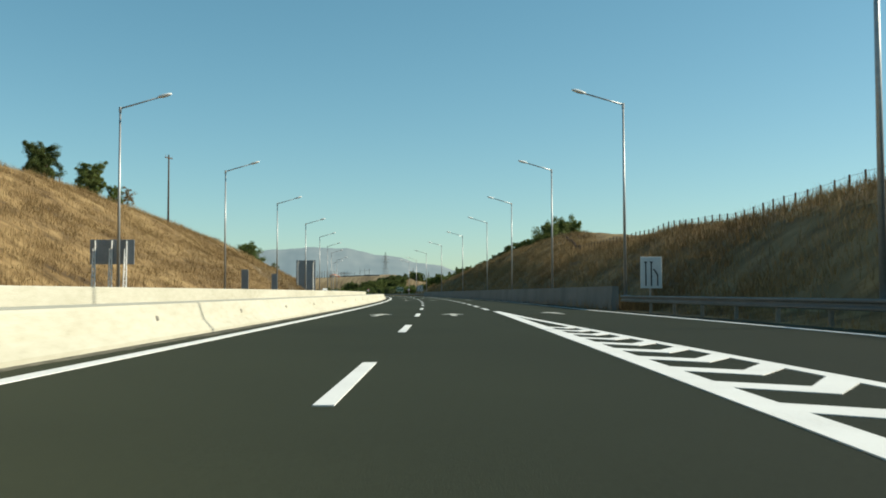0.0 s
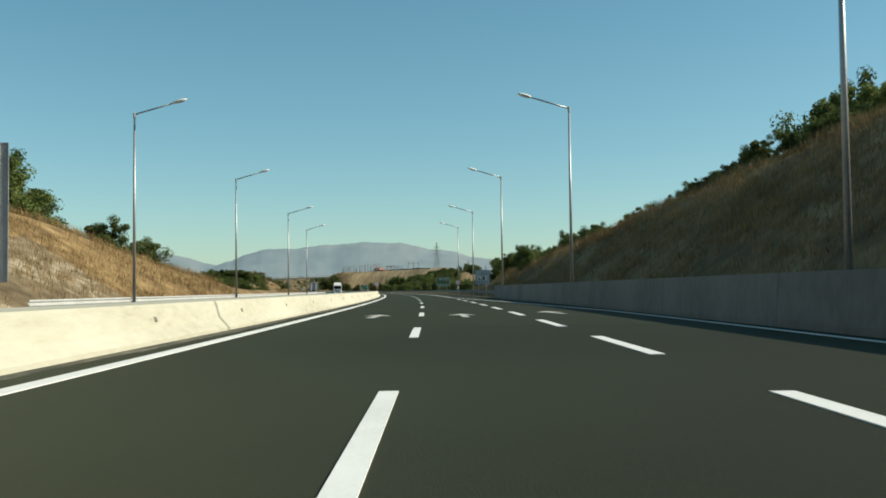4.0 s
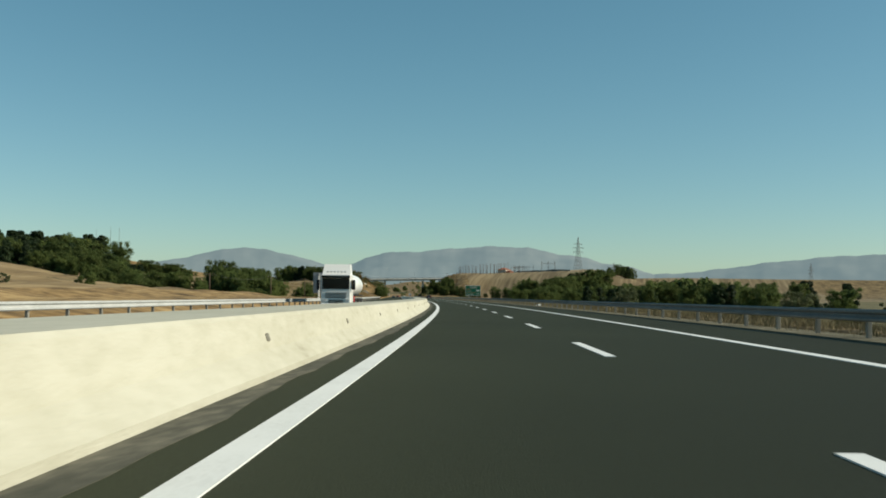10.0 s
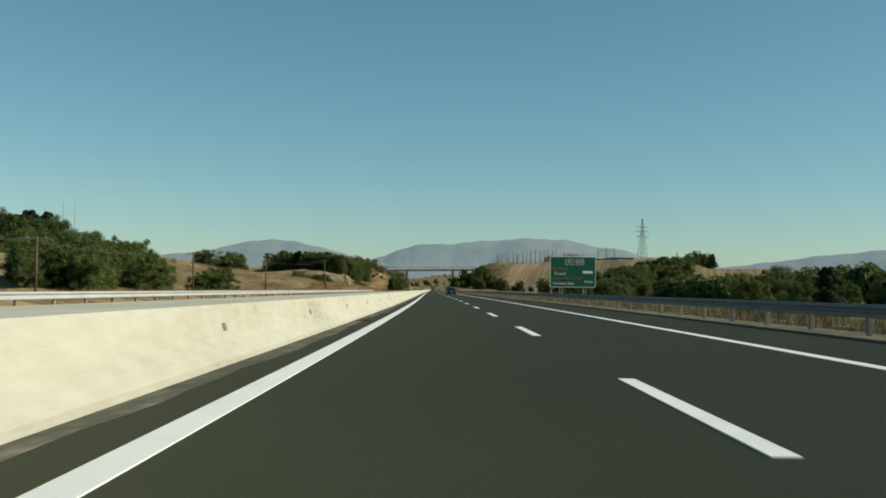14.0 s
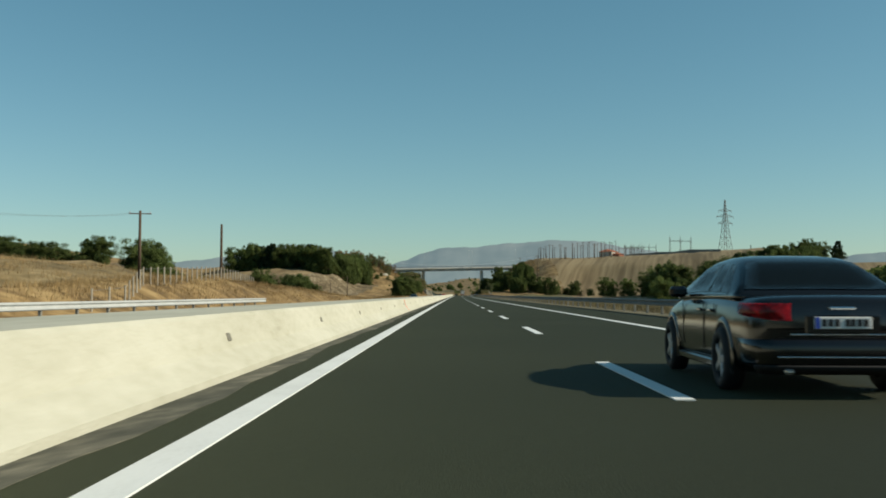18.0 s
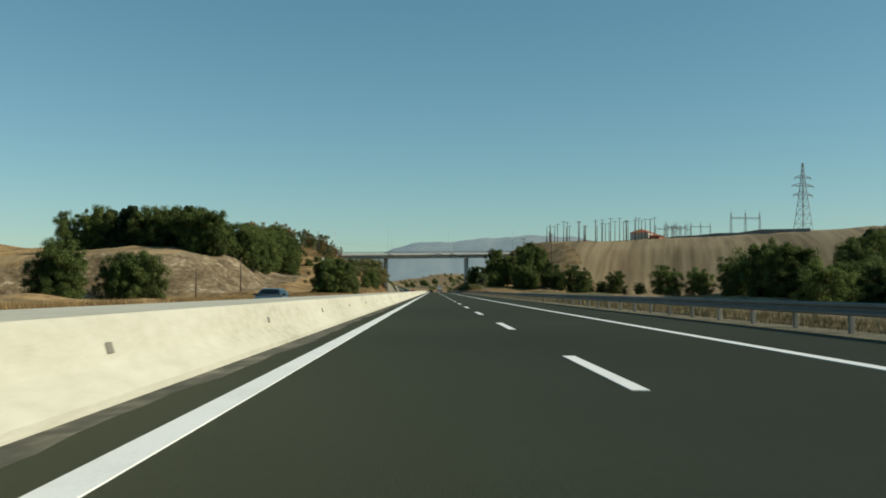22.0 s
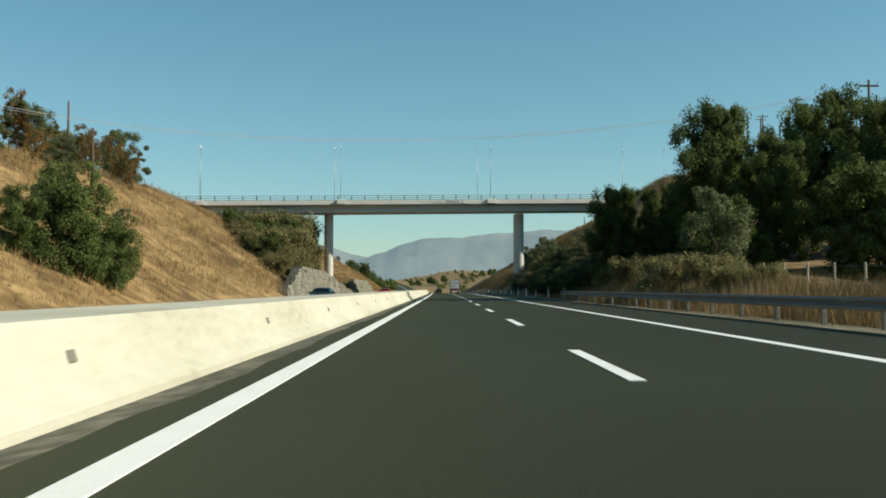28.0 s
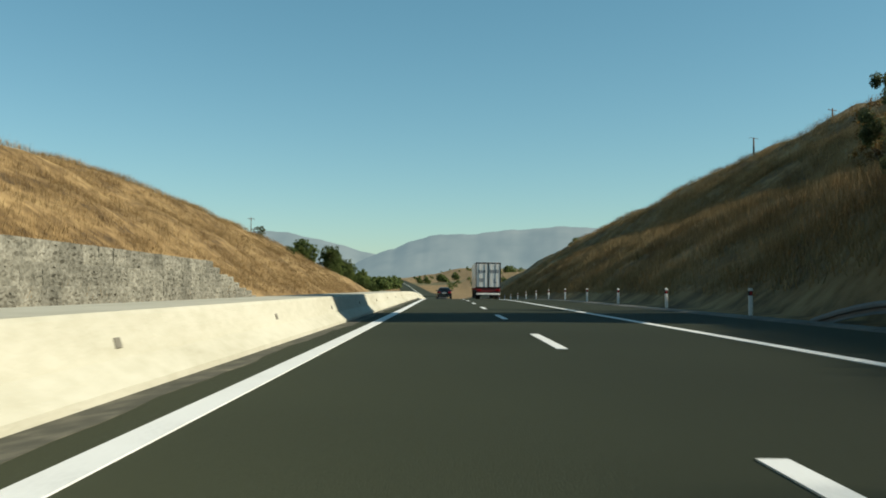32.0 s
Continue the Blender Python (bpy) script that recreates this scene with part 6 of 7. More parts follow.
def saloon(m, mat, label, L=4.55, W=1.78, H=1.42, name="car", estate=False):
    """Car with its nose along +y; origin under the middle of its tail."""
    e = empty(name, m, label, "car")
    w = W / 2
    ys = [0.0, 0.03, 0.09, 0.20, 0.36, 0.62, 0.98, 1.35, 1.8, 2.3, 2.8, 3.25, 3.62, 3.95, 4.2, 4.38, 4.49, L]
    wide = [0.80, 0.88, 0.935, 0.965, 0.98, 0.992, 1.0, 0.996, 0.994, 0.994, 0.996, 1.0, 1.0, 0.985, 0.955, 0.90, 0.80, 0.62]
    low = [0.40, 0.33, 0.28, 0.25, 0.23, 0.21, 0.20, 0.20, 0.20, 0.20, 0.20, 0.20, 0.20, 0.21, 0.22, 0.25, 0.30, 0.38]
    deck = [0.90, 0.945, 0.972, 0.985, 0.992, 1.0, 1.01, 1.02, 1.02, 1.01, 1.0, 0.975, 0.93, 0.875, 0.82, 0.755, 0.69, 0.60]
    body_secs = []
    for y, k, zb, zt in zip(ys, wide, low, deck):
        h = w * k
        sh = zt - 0.085
        r = [(0, zt), (h * 0.55, zt - 0.006), (h * 0.80, zt - 0.022), (h * 0.905, zt - 0.048), (h * 0.962, sh - 0.012), (h * 0.988, sh - 0.07), (h, zb + (sh - zb) * 0.60), (h * 0.998, zb + 0.27), (h * 0.985, zb + 0.15), (h * 0.955, zb + 0.05), (h * 0.86, zb)]
        body_secs.append([(x, y, z) for x, z in r] + [(-x, y, z) for x, z in r[:0:-1]])
    loft("body", body_secs, mat, e)
    # greenhouse: section heights along the car, base and roof half widths
    gy = np.array([0.58, 0.80, 1.04, 1.26, 1.45, 1.75, 2.1, 2.4, 2.65, 2.95, 3.25, 3.45])
    gz = np.array([0.985, 1.12, 1.262, 1.355, 1.397, 1.42, 1.418, 1.40, 1.352, 1.218, 1.08, 0.99])
    if estate:
        gy = np.array([0.06, 0.14, 0.26, 0.45, 0.75, 1.6, 2.1, 2.4, 2.65, 2.95, 3.25, 3.45])
        gz = np.array([0.985, 1.12, 1.262, 1.375, 1.41, 1.42, 1.418, 1.40, 1.352, 1.218, 1.08, 0.99])
    base = w * 0.945
    def sect(y):
        z = float(np.interp(y, gy, gz))
        q = (z - 0.985) / (H - 0.985)
        wr = base - 0.02 - 0.235 * q
        return [(base, 0.93), (base - 0.012, 0.985), (base - 0.02 - 0.20 * q, 0.985 + (z - 0.985) * 0.80), (wr - 0.02, 0.985 + (z - 0.985) * 0.90), (wr - 0.085, z - 0.018 * q), (wr * 0.62, z - 0.004), (0, z)]
    loft("cabin", [[(x, y, z) for x, z in sect(y)] + [(-x, y, z) for x, z in sect(y)[-2::-1]] for y in gy], mat, e)
    def side(y, q, sx, out=0.006):
        a, b = sect(y)[1], sect(y)[2]
        return (sx * (a[0] + (b[0] - a[0]) * q + out), y, a[1] + (b[1] - a[1]) * q)
    def sheet(nm, grid, material_, parent=None, lab=""):
        bm = bmesh.new()
        rows = [[bm.verts.new(p) for p in row] for row in grid]
        for a, b in zip(rows, rows[1:]):
            for i in range(len(a) - 1):
                bm.faces.new((a[i], a[i + 1], b[i + 1], b[i]))
        r = bmesh.ops.solidify(bm, geom=bm.faces[:], thickness=0.004)
        return part(nm, bm, material_, parent or e, lab, True)
    def top(y, x, dy, dz):
        s = sect(y)
        z = float(np.interp(abs(x), [p[0] for p in s[::-1]], [p[1] for p in s[::-1]]))
        return (x, y + dy, z + dz)
    ya, yb = (0.10, 0.30) if estate else (0.66, 1.24)
    fr = np.linspace(-1, 1, 9)
    sheet("rear_window", [[top(y, f * (sect(y)[4][0] + 0.03), -0.006, 0.010) for f in fr] for y in np.linspace(ya, yb, 7)], GLASS, None, "dark tinted rear window")
    sheet("windscreen", [[top(y, f * (sect(y)[4][0] + 0.03), 0.006, 0.010) for f in fr] for y in np.linspace(2.66, 3.36, 7)], GLASS, None, "dark tinted windscreen")
    for sx in (-1, 1):
        tail0 = 0.40 if estate else 1.00
        for y0, k0, y1, k1 in ((tail0, 0.30, 1.36, 0.08), (1.40, 0.08, 1.86, 0.0), (1.92, 0.0, 3.14, -0.50)):
            g = [[side(y0 + k0 * q + (y1 + k1 * q - y0 - k0 * q) * t, 0.09 + 0.93 * q, sx) for t in np.linspace(0, 1, 5)] for q in np.linspace(0, 1, 4)]
            sheet("side_window", g, GLASS, None, "dark tinted side window")
        sheet("window_trim", [[side(y, q, sx, 0.009) for y in np.linspace(tail0, 3.12, 8)] for q in (0.015, 0.06)], CHROME, None, "bright trim strip")
        boxpart("mirror", (sx * (w + 0.06) - 0.11, 2.86, 0.95), (sx * (w + 0.06) + 0.11, 2.97, 1.09), mat, e, 0.04)
        # lamp that wraps round the corner of the tail
        edge = [(0.545, -0.006), (0.68, -0.010), (0.80, -0.008), (0.865, 0.018), (0.925, 0.07), (0.965, 0.17), (0.982, 0.30), (0.990, 0.40)]
        rows = []
        for z, k in ((0.735, 0.97), (0.755, 1.0), (0.82, 1.008), (0.885, 1.0), (0.905, 0.97)):
            rows.append([(sx * (x * w * k + 0.004), y + (0.012 if k < 0.98 else 0.0) - 0.012, z - 0.045 * i / 7 * (z < 0.8) * -1) for i, (x, y) in enumerate(edge)])
        sheet("tail_lamp", rows, TAIL, None, "glossy red tail lamp")
        boxpart("headlamp", (min(sx * w * 0.50, sx * w * 0.86), L - 0.34, 0.58), (max(sx * w * 0.50, sx * w * 0.86), L - 0.09, 0.70), CLEAR, e, 0.04)
        for y in (0.98, 3.62):
            wheel(e, sx * (w - 0.062), y, 0.325, 0.22)
            bm = bmesh.new()
            an = np.linspace(-0.35, math.pi + 0.35, 26)
            ring = [bm.verts.new((sx * (w + 0.005), y + 0.365 * math.cos(a), 0.335 + 0.365 * math.sin(a))) for a in an]
            inner = [bm.verts.new((sx * (w - 0.24), v.co.y, v.co.z)) for v in ring]
            bm.faces.new(ring)
            bm.faces.new(inner[::-1])
            for a, b, c, d in zip(ring, ring[1:], inner[1:], inner):
                bm.faces.new((a, b, c, d))
            part("wheel_arch", bm, DARK, e)
            bm = bmesh.new()
            lip = [[bm.verts.new((sx * (w + o), y + rr * math.cos(a), 0.335 + rr * math.sin(a))) for a in an] for rr, o in ((0.366, 0.014), (0.395, 0.014), (0.42, -0.004))]
            for a, b in zip(lip, lip[1:]):
                for i in range(len(an) - 1):
                    bm.faces.new((a[i], a[i + 1], b[i + 1], b[i]))
            part("arch_lip", bm, mat, e, "", True)
        for y in (1.34, 1.84, 2.92):
            boxpart("door_gap", (sx * (w - 0.002) - 0.004, y, 0.38 if y != 1.34 else 0.78), (sx * (w - 0.002) + 0.004, y + 0.010, 0.89), DARK, e, 0.0)
        for y in (1.42, 1.93):
            boxpart("door_handle", (sx * (w + 0.008) - 0.014, y, 0.80), (sx * (w + 0.008) + 0.014, y + 0.17, 0.832), mat, e, 0.009)
        boxpart("sill", (sx * (w - 0.02) - 0.025, 1.42, 0.20), (sx * (w - 0.02) + 0.025, 3.2, 0.29), mat, e, 0.02)
        boxpart("exhaust", (sx * 0.52 - 0.05, -0.06, 0.24), (sx * 0.52 + 0.05, 0.2, 0.30), RIM, e, 0.02)
    # bumper swept round the tail
    path = [(-0.99, 0.42), (-0.975, 0.22), (-0.945, 0.08), (-0.88, -0.01), (-0.72, -0.05), (-0.4, -0.066), (0, -0.07), (0.4, -0.066), (0.72, -0.05), (0.88, -0.01), (0.945, 0.08), (0.975, 0.22), (0.99, 0.42)]
    loft("bumper", [[(x * w * k, y + o, z) for z, k, o in ((0.28, 0.97, 0.03), (0.34, 1.0, 0.0), (0.50, 1.008, -0.004), (0.555, 1.0, 0.01), (0.575, 0.97, 0.05), (0.45, 0.90, 0.12))] for x, y in path], mat, e)
    loft("bumper_lip", [[(x * w * k, y + o, z) for z, k, o in ((0.235, 0.93, 0.05), (0.305, 0.985, -0.008), (0.325, 0.985, -0.010), (0.29, 0.9, 0.08))] for x, y in path[2:-2]], DARK, e)
    boxpart("bumper_strip", (-w * 0.72, -0.078, 0.395), (w * 0.72, -0.05, 0.407), CHROME, e, 0.004)
    bm = bmesh.new()
    box(bm, (-0.27, -0.022, 0.665), (0.27, 0.03, 0.778), 0.006)
    pl = part("number_plate", bm, PLATE, e)
    for x0 in (-0.20, -0.14, -0.08, 0.02, 0.07, 0.13, 0.19):
        face_bar(x0, x0 + 0.042, 0.688, 0.755, BLACK, pl, -0.025)
    face_bar(-0.264, -0.222, 0.668, 0.775, PLATE_BLUE, pl, -0.025)
    boxpart("plate_recess", (-0.36, -0.012, 0.60), (0.36, 0.02, 0.80), mat, e, 0.02)
    boxpart("trim_strip", (-0.50, -0.020, 0.602), (0.50, 0.02, 0.616), CHROME, e, 0.004)
    boxpart("badge", (-0.13, -0.022, 0.845), (0.13, 0.02, 0.872), CHROME, e, 0.012)
    return e


S8 = Matrix.Diagonal((0.875, 0.875, 0.875, 1))
BLACK_PAINT = paint("black_car_paint", (0.0045, 0.0042, 0.0045), 0.16)
saloon(at(674.15, 1.27, 0, -1.8) @ Matrix.Diagonal((0.835, 0.85, 0.85, 1)), BLACK_PAINT, "black saloon car with red tail lamps on the motorway")
saloon(at(1298, -1.5) @ S8, BLACK_PAINT, "dark saloon car far down the motorway")
saloon(at(1332, -1.6) @ S8, paint("grey_car_paint", (0.12, 0.125, 0.13)), "grey car far down the motorway")
saloon(at(1117, -10.2, -0.33, 180) @ S8, paint("dark_blue_car_paint", (0.02, 0.028, 0.04)), "dark blue car on the opposite carriageway")
saloon(at(1179, -9.4, -0.33, 180) @ S8, paint("red_car_paint", (0.45, 0.015, 0.025)), "bright red car on the opposite carriageway")
saloon(at(876, -11.0, -0.33, 180) @ S8, paint("blue_grey_car_paint", (0.035, 0.05, 0.06)), "dark car on the opposite carriageway", estate=True)


TRUCK_WHITE = paint("white_truck_paint", (0.72, 0.72, 0.70), 0.3)


def tanker(m):
    """Road tanker, nose along +y, origin under the middle of the nose."""
    e = empty("tanker_truck", m, "white tanker truck on the opposite carriageway", "truck")
    boxpart("cab", (-1.22, -2.2, 0.55), (1.22, 0, 3.0), TRUCK_WHITE, e, 0.10)
    bm = bmesh.new()
    v = [bm.verts.new(p) for p in ((-1.15, -2.1, 2.95), (1.15, -2.1, 2.95), (1.15, -0.35, 2.95), (-1.15, -0.35, 2.95), (-1.05, -2.1, 3.8), (1.05, -2.1, 3.8), (1.05, -1.0, 3.8), (-1.05, -1.0, 3.8))]
    for f in ((0, 1, 5, 4), (1, 2, 6, 5), (2, 3, 7, 6), (3, 0, 4, 7), (4, 5, 6, 7), (3, 2, 1, 0)):
        bm.faces.new([v[i] for i in f])
    part("roof_fairing", bm, TRUCK_WHITE, e)
    boxpart("windscreen", (-1.1, -0.06, 1.75), (1.1, 0.025, 2.62), GLASS, e, 0.02)
    boxpart("sun_visor", (-1.15, -0.1, 2.66), (1.15, 0.22, 2.84), GLASS, e, 0.02)
    for sx in (-1, 1):
        boxpart("side_window", (sx * 1.235 - 0.012, -1.3, 1.75), (sx * 1.235 + 0.012, -0.25, 2.5), GLASS, e, 0.0)
        boxpart("mirror", (sx * 1.45 - 0.12, -0.15, 1.7), (sx * 1.45 + 0.12, 0.0, 2.5), DARK, e)
        boxpart("headlamp", (sx * 0.95 - 0.2, -0.05, 0.75), (sx * 0.95 + 0.2, 0.03, 1.0), CLEAR, e)
        for y in (-1.35,):
            wheel(e, sx * 1.03, y, 0.5, 0.32)
        for y in (-4.8, -9.2, -10.5, -11.8):
            wheel(e, sx * 1.0, y, 0.5, 0.5)
    for z in (1.05, 1.17, 1.29, 1.41):
        boxpart("grille_bar", (-0.85, -0.02, z), (0.85, 0.035, z + 0.05), DARK, e, 0.0)
    for z in (0.62, 0.72, 0.82):
        boxpart("grille_bar", (-0.6, -0.02, z), (0.6, 0.035, z + 0.05), DARK, e, 0.0)
    boxpart("bumper", (-1.22, -0.3, 0.35), (1.22, 0.06, 0.6), TRUCK_WHITE, e)
    for x in (-0.7, -0.42, -0.14, 0.14, 0.42, 0.7):
        bm = bmesh.new()
        tube(bm, (x, -0.32, 3.16), (x, -0.22, 3.16), 0.09, 0.09, 10)
        part("spot_lamp", bm, CLEAR, e)
    boxpart("chassis", (-0.45, -12.6, 0.75), (0.45, -0.5, 1.05), DARK, e)
    bm = bmesh.new()
    n, L0, L1 = 20, -12.8, -2.9
    rings = []
    for y, k in ((L1, 0.55), (L1 - 0.15, 0.86), (L1 - 0.5, 1.0), (L0 + 0.5, 1.0), (L0 + 0.15, 0.86), (L0, 0.55)):
        rings.append([bm.verts.new((1.22 * k * math.cos(2 * math.pi * i / n), y, 2.15 + 1.02 * k * math.sin(2 * math.pi * i / n))) for i in range(n)])
    for a, b in zip(rings, rings[1:]):
        for j in range(n):
            bm.faces.new((a[j], a[(j + 1) % n], b[(j + 1) % n], b[j]))
    bm.faces.new(rings[0])
    bm.faces.new(rings[-1][::-1])
    part("tank", bm, TRUCK_WHITE, e, "polished white tank", True)
    for sx in (-1, 1):
        boxpart("side_rail", (sx * 1.2 - 0.03, -12.4, 1.2), (sx * 1.2 + 0.03, -3.2, 1.3), DARK, e, 0.0)
        boxpart("fire_extinguisher_box", (sx * 1.1 - 0.12, -3.6, 0.7), (sx * 1.1 + 0.12, -3.2, 1.25), RED, e)
    return e


tanker(at(442.5, -11.4, -0.33, 180) @ Matrix.Diagonal((0.98, 0.98, 0.98, 1)))


def lorry(m):
    """Box trailer lorry, tail at the origin, nose along +y."""
    e = empty("box_lorry", m, "lorry with a white box trailer and dark red underframe", "truck")
    boxpart("box_body", (-1.25, 0, 1.15), (1.25, 12.0, 3.75), TRUCK_WHITE, e)
    DOOR = varied("white_lorry_door", [(0.3, (0.60, 0.61, 0.60)), (0.7, (0.74, 0.75, 0.74))], 1, 8, 0.5)
    MAROON = material("maroon_frame_paint", (0.13, 0.02, 0.02), 0.5)
    for sx in (-1, 1):
        d = boxpart("rear_door", (min(sx * 0.03, sx * 1.2), -0.04, 1.25), (max(sx * 0.03, sx * 1.2), 0.0, 3.62), DOOR, e, 0.01)
        for x in (0.25, 0.85):
            bm = bmesh.new()
            tube(bm, (sx * x, -0.07, 1.3), (sx * x, -0.07, 3.6), 0.016, 0.016, 6)
            part("lock_rod", bm, STEEL, d)
        boxpart("tail_lamp", (sx * 0.95 - 0.22, -0.1, 0.85), (sx * 0.95 + 0.22, 0.0, 1.0), TAIL, e)
        boxpart("mud_flap", (sx * 0.95 - 0.3, 0.4, 0.3), (sx * 0.95 + 0.3, 0.43, 0.85), DARK, e, 0.0)
        for y in (1.6, 2.9, 4.2):
            wheel(e, sx * 1.0, y, 0.48, 0.42)
    for z0, z1 in ((3.62, 3.74), (1.15, 1.26)):
        boxpart("door_frame", (-1.25, -0.05, z0), (1.25, 0.0, z1), DARK, e, 0.0)
    for x in (-1.23, 0, 1.23):
        boxpart("door_frame", (x - 0.05, -0.055, 1.15), (x + 0.05, -0.001, 3.74), DARK, e, 0.0)
    for x0, x1, z0, z1 in ((-1.0, -0.82, 2.66, 2.98), (-0.76, -0.62, 2.66, 2.98), (-0.56, -0.24, 2.68, 2.96), (0.14, 0.34, 2.66, 3.0), (0.40, 0.62, 2.66, 3.0), (0.68, 0.84, 2.66, 3.0), (0.90, 1.06, 2.66, 3.0), (-0.92, -0.48, 1.78, 2.12), (0.58, 0.66, 1.66, 2.1), (0.58, 0.84, 1.66, 1.74)):
        face_bar(x0, x1, z0, z1, SIGN_BACK, e, -0.05, "print_bar")
    boxpart("bumper", (-1.2, -0.05, 0.45), (1.2, 0.1, 0.62), WHITE, e)
    boxpart("underframe", (-1.2, 0.0, 0.7), (1.2, 0.2, 1.14), MAROON, e)
    boxpart("chassis", (-0.45, 0.3, 0.75), (0.45, 12.5, 1.1), DARK, e)
    boxpart("cab", (-1.2, 12.4, 0.6), (1.2, 14.4, 3.3), paint("maroon_cab_paint", (0.12, 0.015, 0.015)), e, 0.08)
    for sx in (-1, 1):
        wheel(e, sx * 1.0, 13.4, 0.48, 0.34)
        wheel(e, sx * 1.0, 10.6, 0.48, 0.42)
    return e


lorry(at(1280, 2.25) @ Matrix.Diagonal((0.86, 0.86, 0.86, 1)))

# ---- gabion walls ----
GABION = varied("gabion_stone", [(0.32, (0.085, 0.083, 0.066)), (0.5, (0.172, 0.166, 0.134)), (0.68, (0.275, 0.265, 0.220))], 1.1, 5, 0.95, 1.0, 7, island=0.1, obj=0.22)


def gabion_basket(seed):
    """A 2 m wire basket of broken stone, 1 m high, with a lumpy face."""
    r = random.Random(seed)
    bm = bmesh.new()
    bmesh.ops.create_grid(bm, x_segments=18, y_segments=9, size=0.5)
    for v in bm.verts:
        x, y = v.co.x, v.co.y
        edge = max(abs(x), abs(y)) > 0.49
        v.co = Vector((r.uniform(-0.075, 0.075) * (0.4 if edge else 1), x * 1.99 + (0 if edge else r.uniform(-0.035, 0.035)), (y + 0.5) * 0.995 + (0 if edge else r.uniform(-0.035, 0.035))))
    back = bmesh.ops.extrude_face_region(bm, geom=bm.faces[:])
    bmesh.ops.translate(bm, vec=(-1.0, 0, 0), verts=[g for g in back["geom"] if isinstance(g, bmesh.types.BMVert)])
    bmesh.ops.recalc_face_normals(bm, faces=bm.faces)
    me = bpy.data.meshes.new("gabion_basket")
    bm.to_mesh(me)
    bm.free()
    me.materials.append(GABION)
    return me


BASKETS = [gabion_basket(i) for i in range(6)]


def gabion_wall(label, a, b, top, u, sgn):
    e = empty("gabion_wall", None, label, "retaining wall")
    r = random.Random(int(a))
    for k in range(5):
        s = a + (1.0 if k % 2 else 0.0)
        while s < b:
            z = min(k * 0.935 - 0.15, top(s + 1) - 0.94)
            if top(s + 1) > k * 0.935 + 0.1:
                o = new("gabion_basket", r.choice(BASKETS))
                o.parent = e
                o.matrix_basis = at(s + 1, u + sgn * 0.36 * k, z) @ (pose(0, 0, 0) if sgn < 0 else pose(0, 0, 0, 0, 0, 180)) @ pose(0, 0, 0, r.uniform(-0.8, 0.8), -3.5, r.uniform(-1.5, 1.5))
            s += 2.0
    return e


gabion_wall("stepped grey gabion wall at the foot of the slope", 1142, 1214, lambda s: float(np.interp(s, [1142, 1150, 1160, 1182, 1214], [0.5, 1.8, 3.4, 3.2, 0.2])), -17.0, -1)
gabion_wall("stepped grey gabion wall beyond the bridge", 1217, 1274, lambda s: float(np.interp(s, [1217, 1226, 1262, 1274], [0.3, 2.7, 2.6, 0.2])), -17.0, -1)
gabion_wall("dark gabion wall in the shade of the slope", 1166, 1204, lambda s: float(np.interp(s, [1166, 1176, 1188, 1192, 1196, 1199, 1204], [0.6, 3.0, 3.1, 2.9, 2.5, 1.8, 0.3])), 8.9, 1)

# ---- delineator posts ----
def delineator():
    e = empty("delineator_post", None, "white delineator post with a dark band", "delineator", "delineator posts")
    boxpart("post", (-0.06, -0.045, -0.1), (0.06, 0.045, 0.86), WHITE, e, 0.015)
    boxpart("band", (-0.064, -0.049, 0.62), (0.064, 0.049, 0.78), DARK, e, 0.012)
    boxpart("reflector", (-0.03, -0.055, 0.65), (0.03, -0.05, 0.75), RED, e, 0.0, "red reflector")
    return e


dl = delineator()
for i, s in enumerate(np.arange(1124.6, 1420, 11.35)):
    m = at(s, 7.95, 0.03)
    if i == 0:
        dl.matrix_world = m
    else:
        copy_thing(dl, m)
e, p = board("plate_sign", "small green plate on a post", at(1180.5, 8.2, 0), 0.75, 0.85, 1.15, GREEN, (0.0,), None)
# barrier beyond the far gap
sweep("crash_barrier_stub", [1213, 1217, 1218.2, 1219.2, 1220.2, 1221.4, 1222.6, 1223.4], lambda s: [(8.38 + x + 0.03 * max(0, s - 1217), z - 0.62 * (max(0, s - 1217.5) / 5.9) ** 1.6) for x, z in ((-0.05, 0.36), (0.02, 0.43), (0.02, 0.5), (-0.05, 0.53), (-0.05, 0.6), (-0.02, 0.66), (0.02, 0.6), (0.05, 0.5), (0.05, 0.43), (0.0, 0.36))], SHADED_ZINC)
tagged(bpy.data.objects["crash_barrier_stub"], "sloping turned-down end of a crash barrier in the shade", "crash barrier")

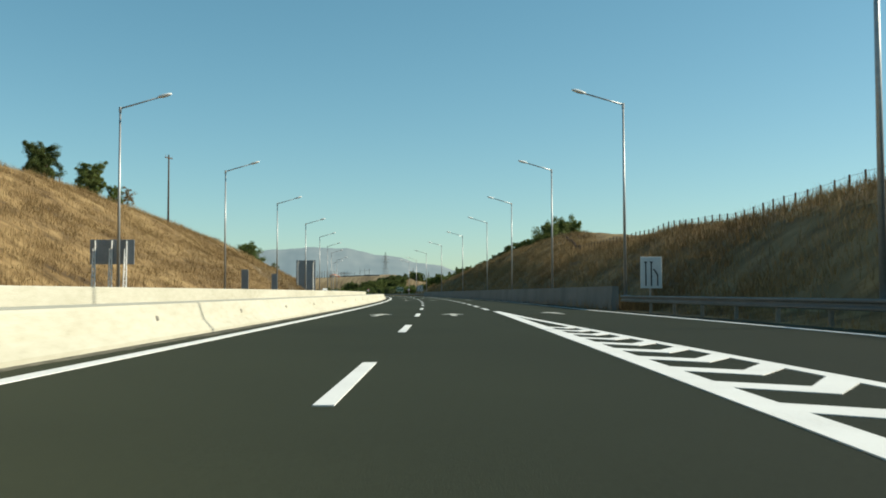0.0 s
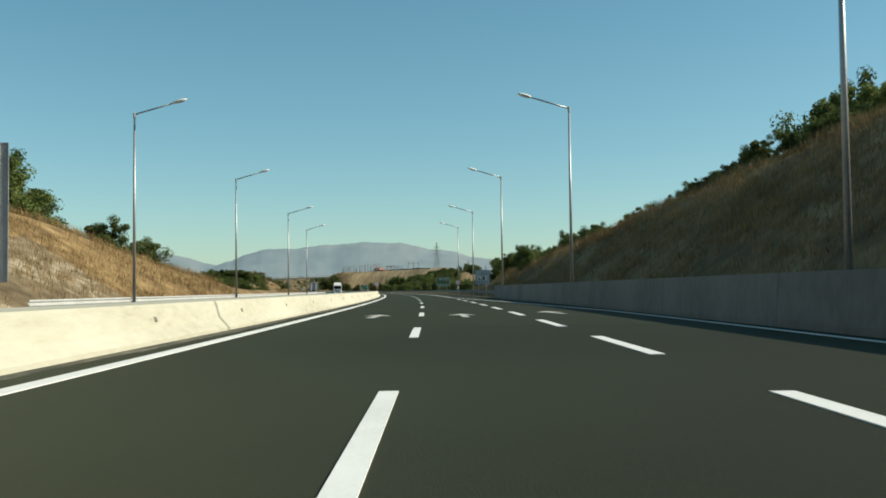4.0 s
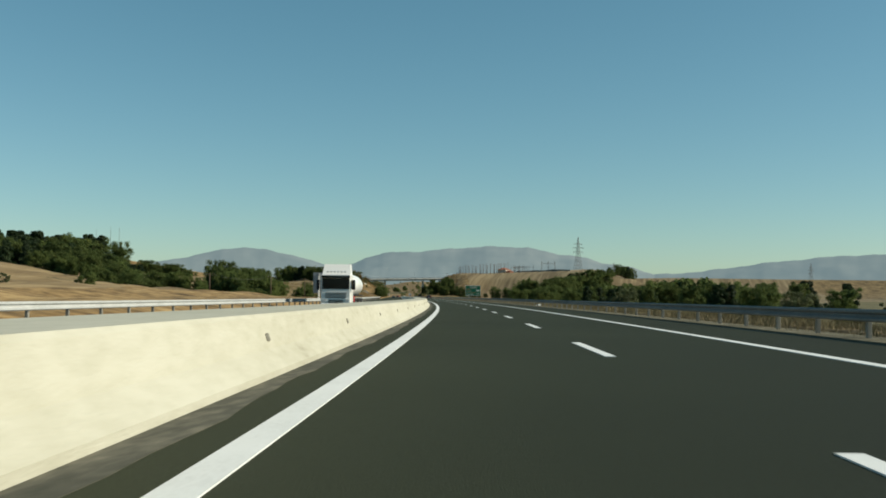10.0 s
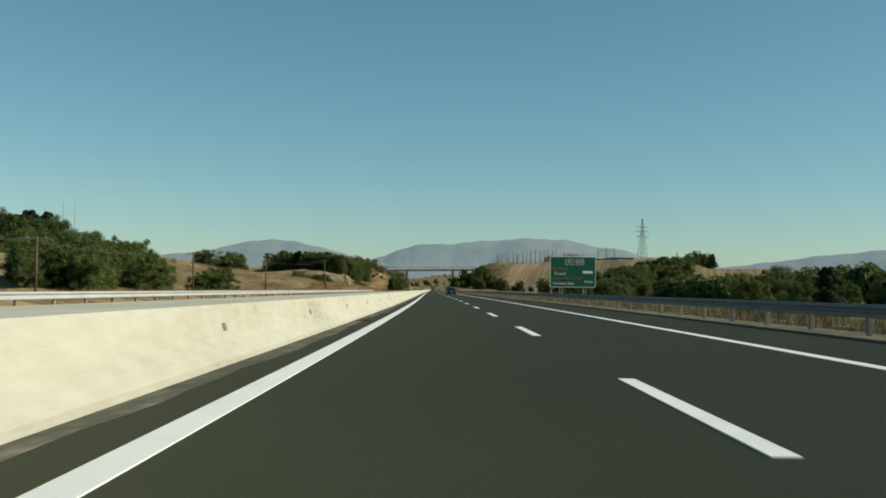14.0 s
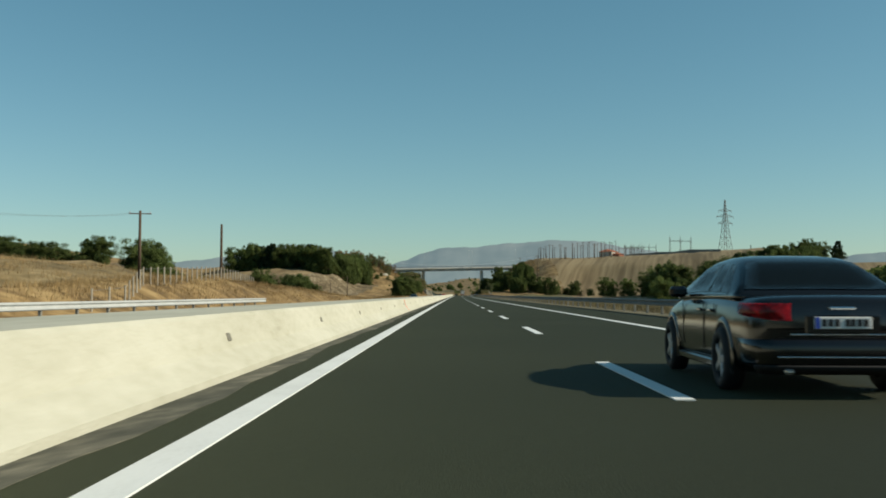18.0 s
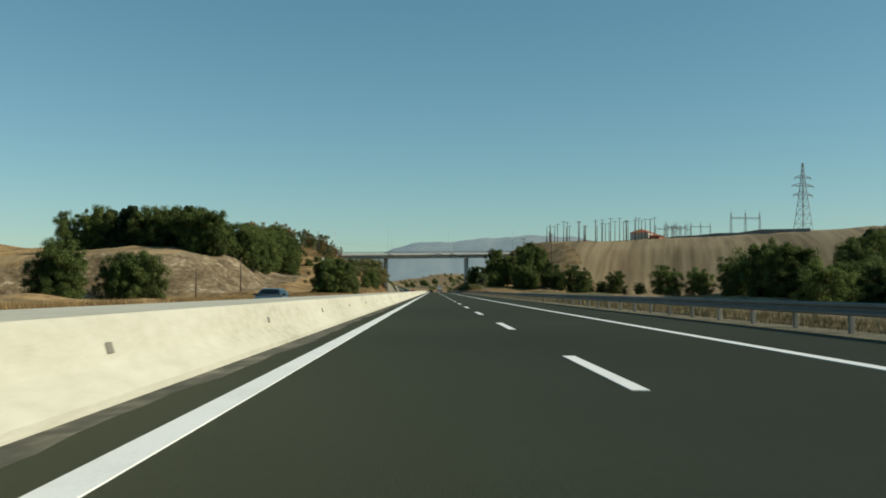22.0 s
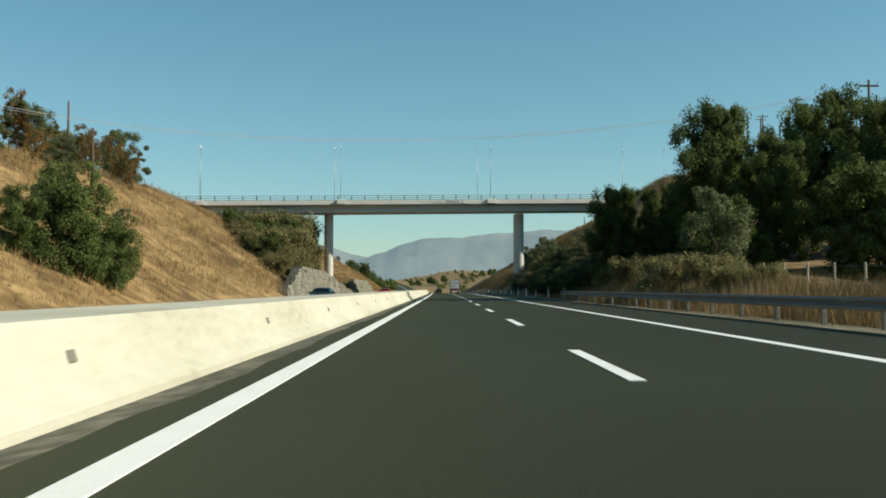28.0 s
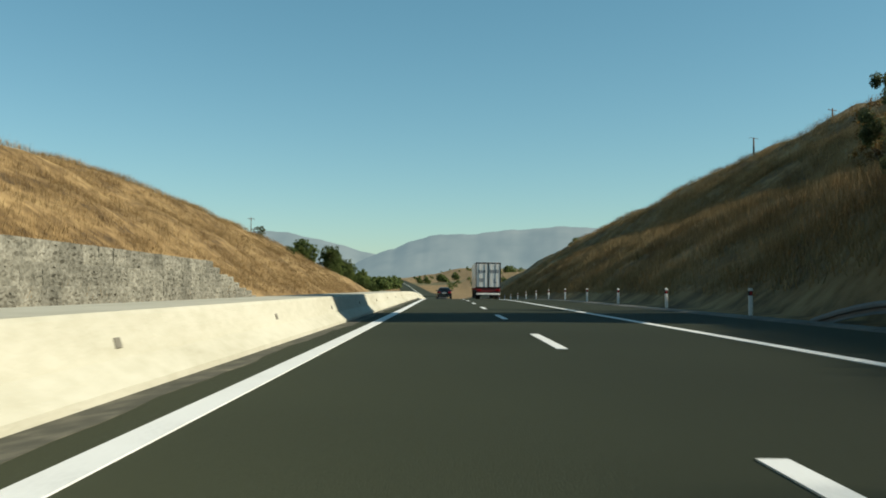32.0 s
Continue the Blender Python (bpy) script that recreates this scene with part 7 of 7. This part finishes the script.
# ---- field fences ----
def fence(label, pts, pitch=2.6, h=1.15, timber=WOODPOLE):
    e = empty("fence", None, label, "fence")
    bm = bmesh.new()
    tube(bm, (0, 0, -0.3), (0, 0, h), 0.05, 0.045, 6)
    post = None
    ends = []
    for (s0, u0), (s1, u1) in zip(pts, pts[1:]):
        L = math.hypot(s1 - s0, u1 - u0)
        n = int(L / pitch)
        for i in range(n):
            q = i / n
            s, u = s0 + (s1 - s0) * q, u0 + (u1 - u0) * q
            m = at(s, u, ground_z(s, u))
            ends.append(on(s, u, ground_z(s, u) + h * 0.9))
            if post is None:
                post = part("post", bm, timber, e)
                post.matrix_basis = m
            else:
                again(post, e, m)
    wire("wire", ends, "", 0.0, 0.008, e)
    return e


fence("line of weathered timber fence posts along the crest", [(20, 18.5), (110, 18.3), (150, 24), (196, 25.5), (226, 21), (250, 15)], 1.5, 0.8)
fence("line of pale fence posts across the dry grass", [(707, -17.3), (712, -17.6), (721, -19.7), (745, -21.4), (772, -24)], 1.7, 1.05, PALEWOOD)
fence("line of pale fence posts on the bank", [(1040, -21), (1062, -20.5), (1074, -27)], 2.2, 1.2, PALEWOOD)
fence("line of fence posts along the crest by the bridge", [(1130, -40), (1160, -44), (1190, -40)], 2.2, 1.2)
fence("line of pale fence posts in tall grass by the barrier", [(1050, 12.2), (1114, 12.0)], 2.4, 1.25, PALEWOOD)

# pale rock on the slope
bm = bmesh.new()
bmesh.ops.create_icosphere(bm, subdivisions=3, radius=1.0)
for v in bm.verts:
    q = 1 + 0.28 * noise.noise(v.co * 1.7) + 0.12 * noise.noise(v.co * 5.0)
    v.co = Vector((v.co.x * 1.5 * q, v.co.y * 1.0 * q, v.co.z * 0.75 * q))
rock = part("rock_outcrop", bm, MEDIAN_FILL)
rock.matrix_world = at(1108, -35.4, ground_z(1108, -35.4) + 0.1, 20)
tagged(rock, "pale bare rock showing through the grassy slope", "rock")

# white plastic bag caught on the verge
bm = bmesh.new()
bmesh.ops.create_icosphere(bm, subdivisions=3, radius=1.0)
for v in bm.verts:
    q = 1 + 0.30 * noise.noise(v.co * 2.1 + Vector((3, 1, 5))) + 0.12 * noise.noise(v.co * 6.0)
    v.co = Vector((v.co.x * 0.20 * q, v.co.y * 0.42 * q, max(-0.05, v.co.z * 0.14 * q)))
bag = part("plastic_bag", bm, WHITE)
bag.matrix_world = at(468.0, 7.55, 0.06, 15)
tagged(bag, "crumpled white plastic bag lying on the weedy verge", "litter")
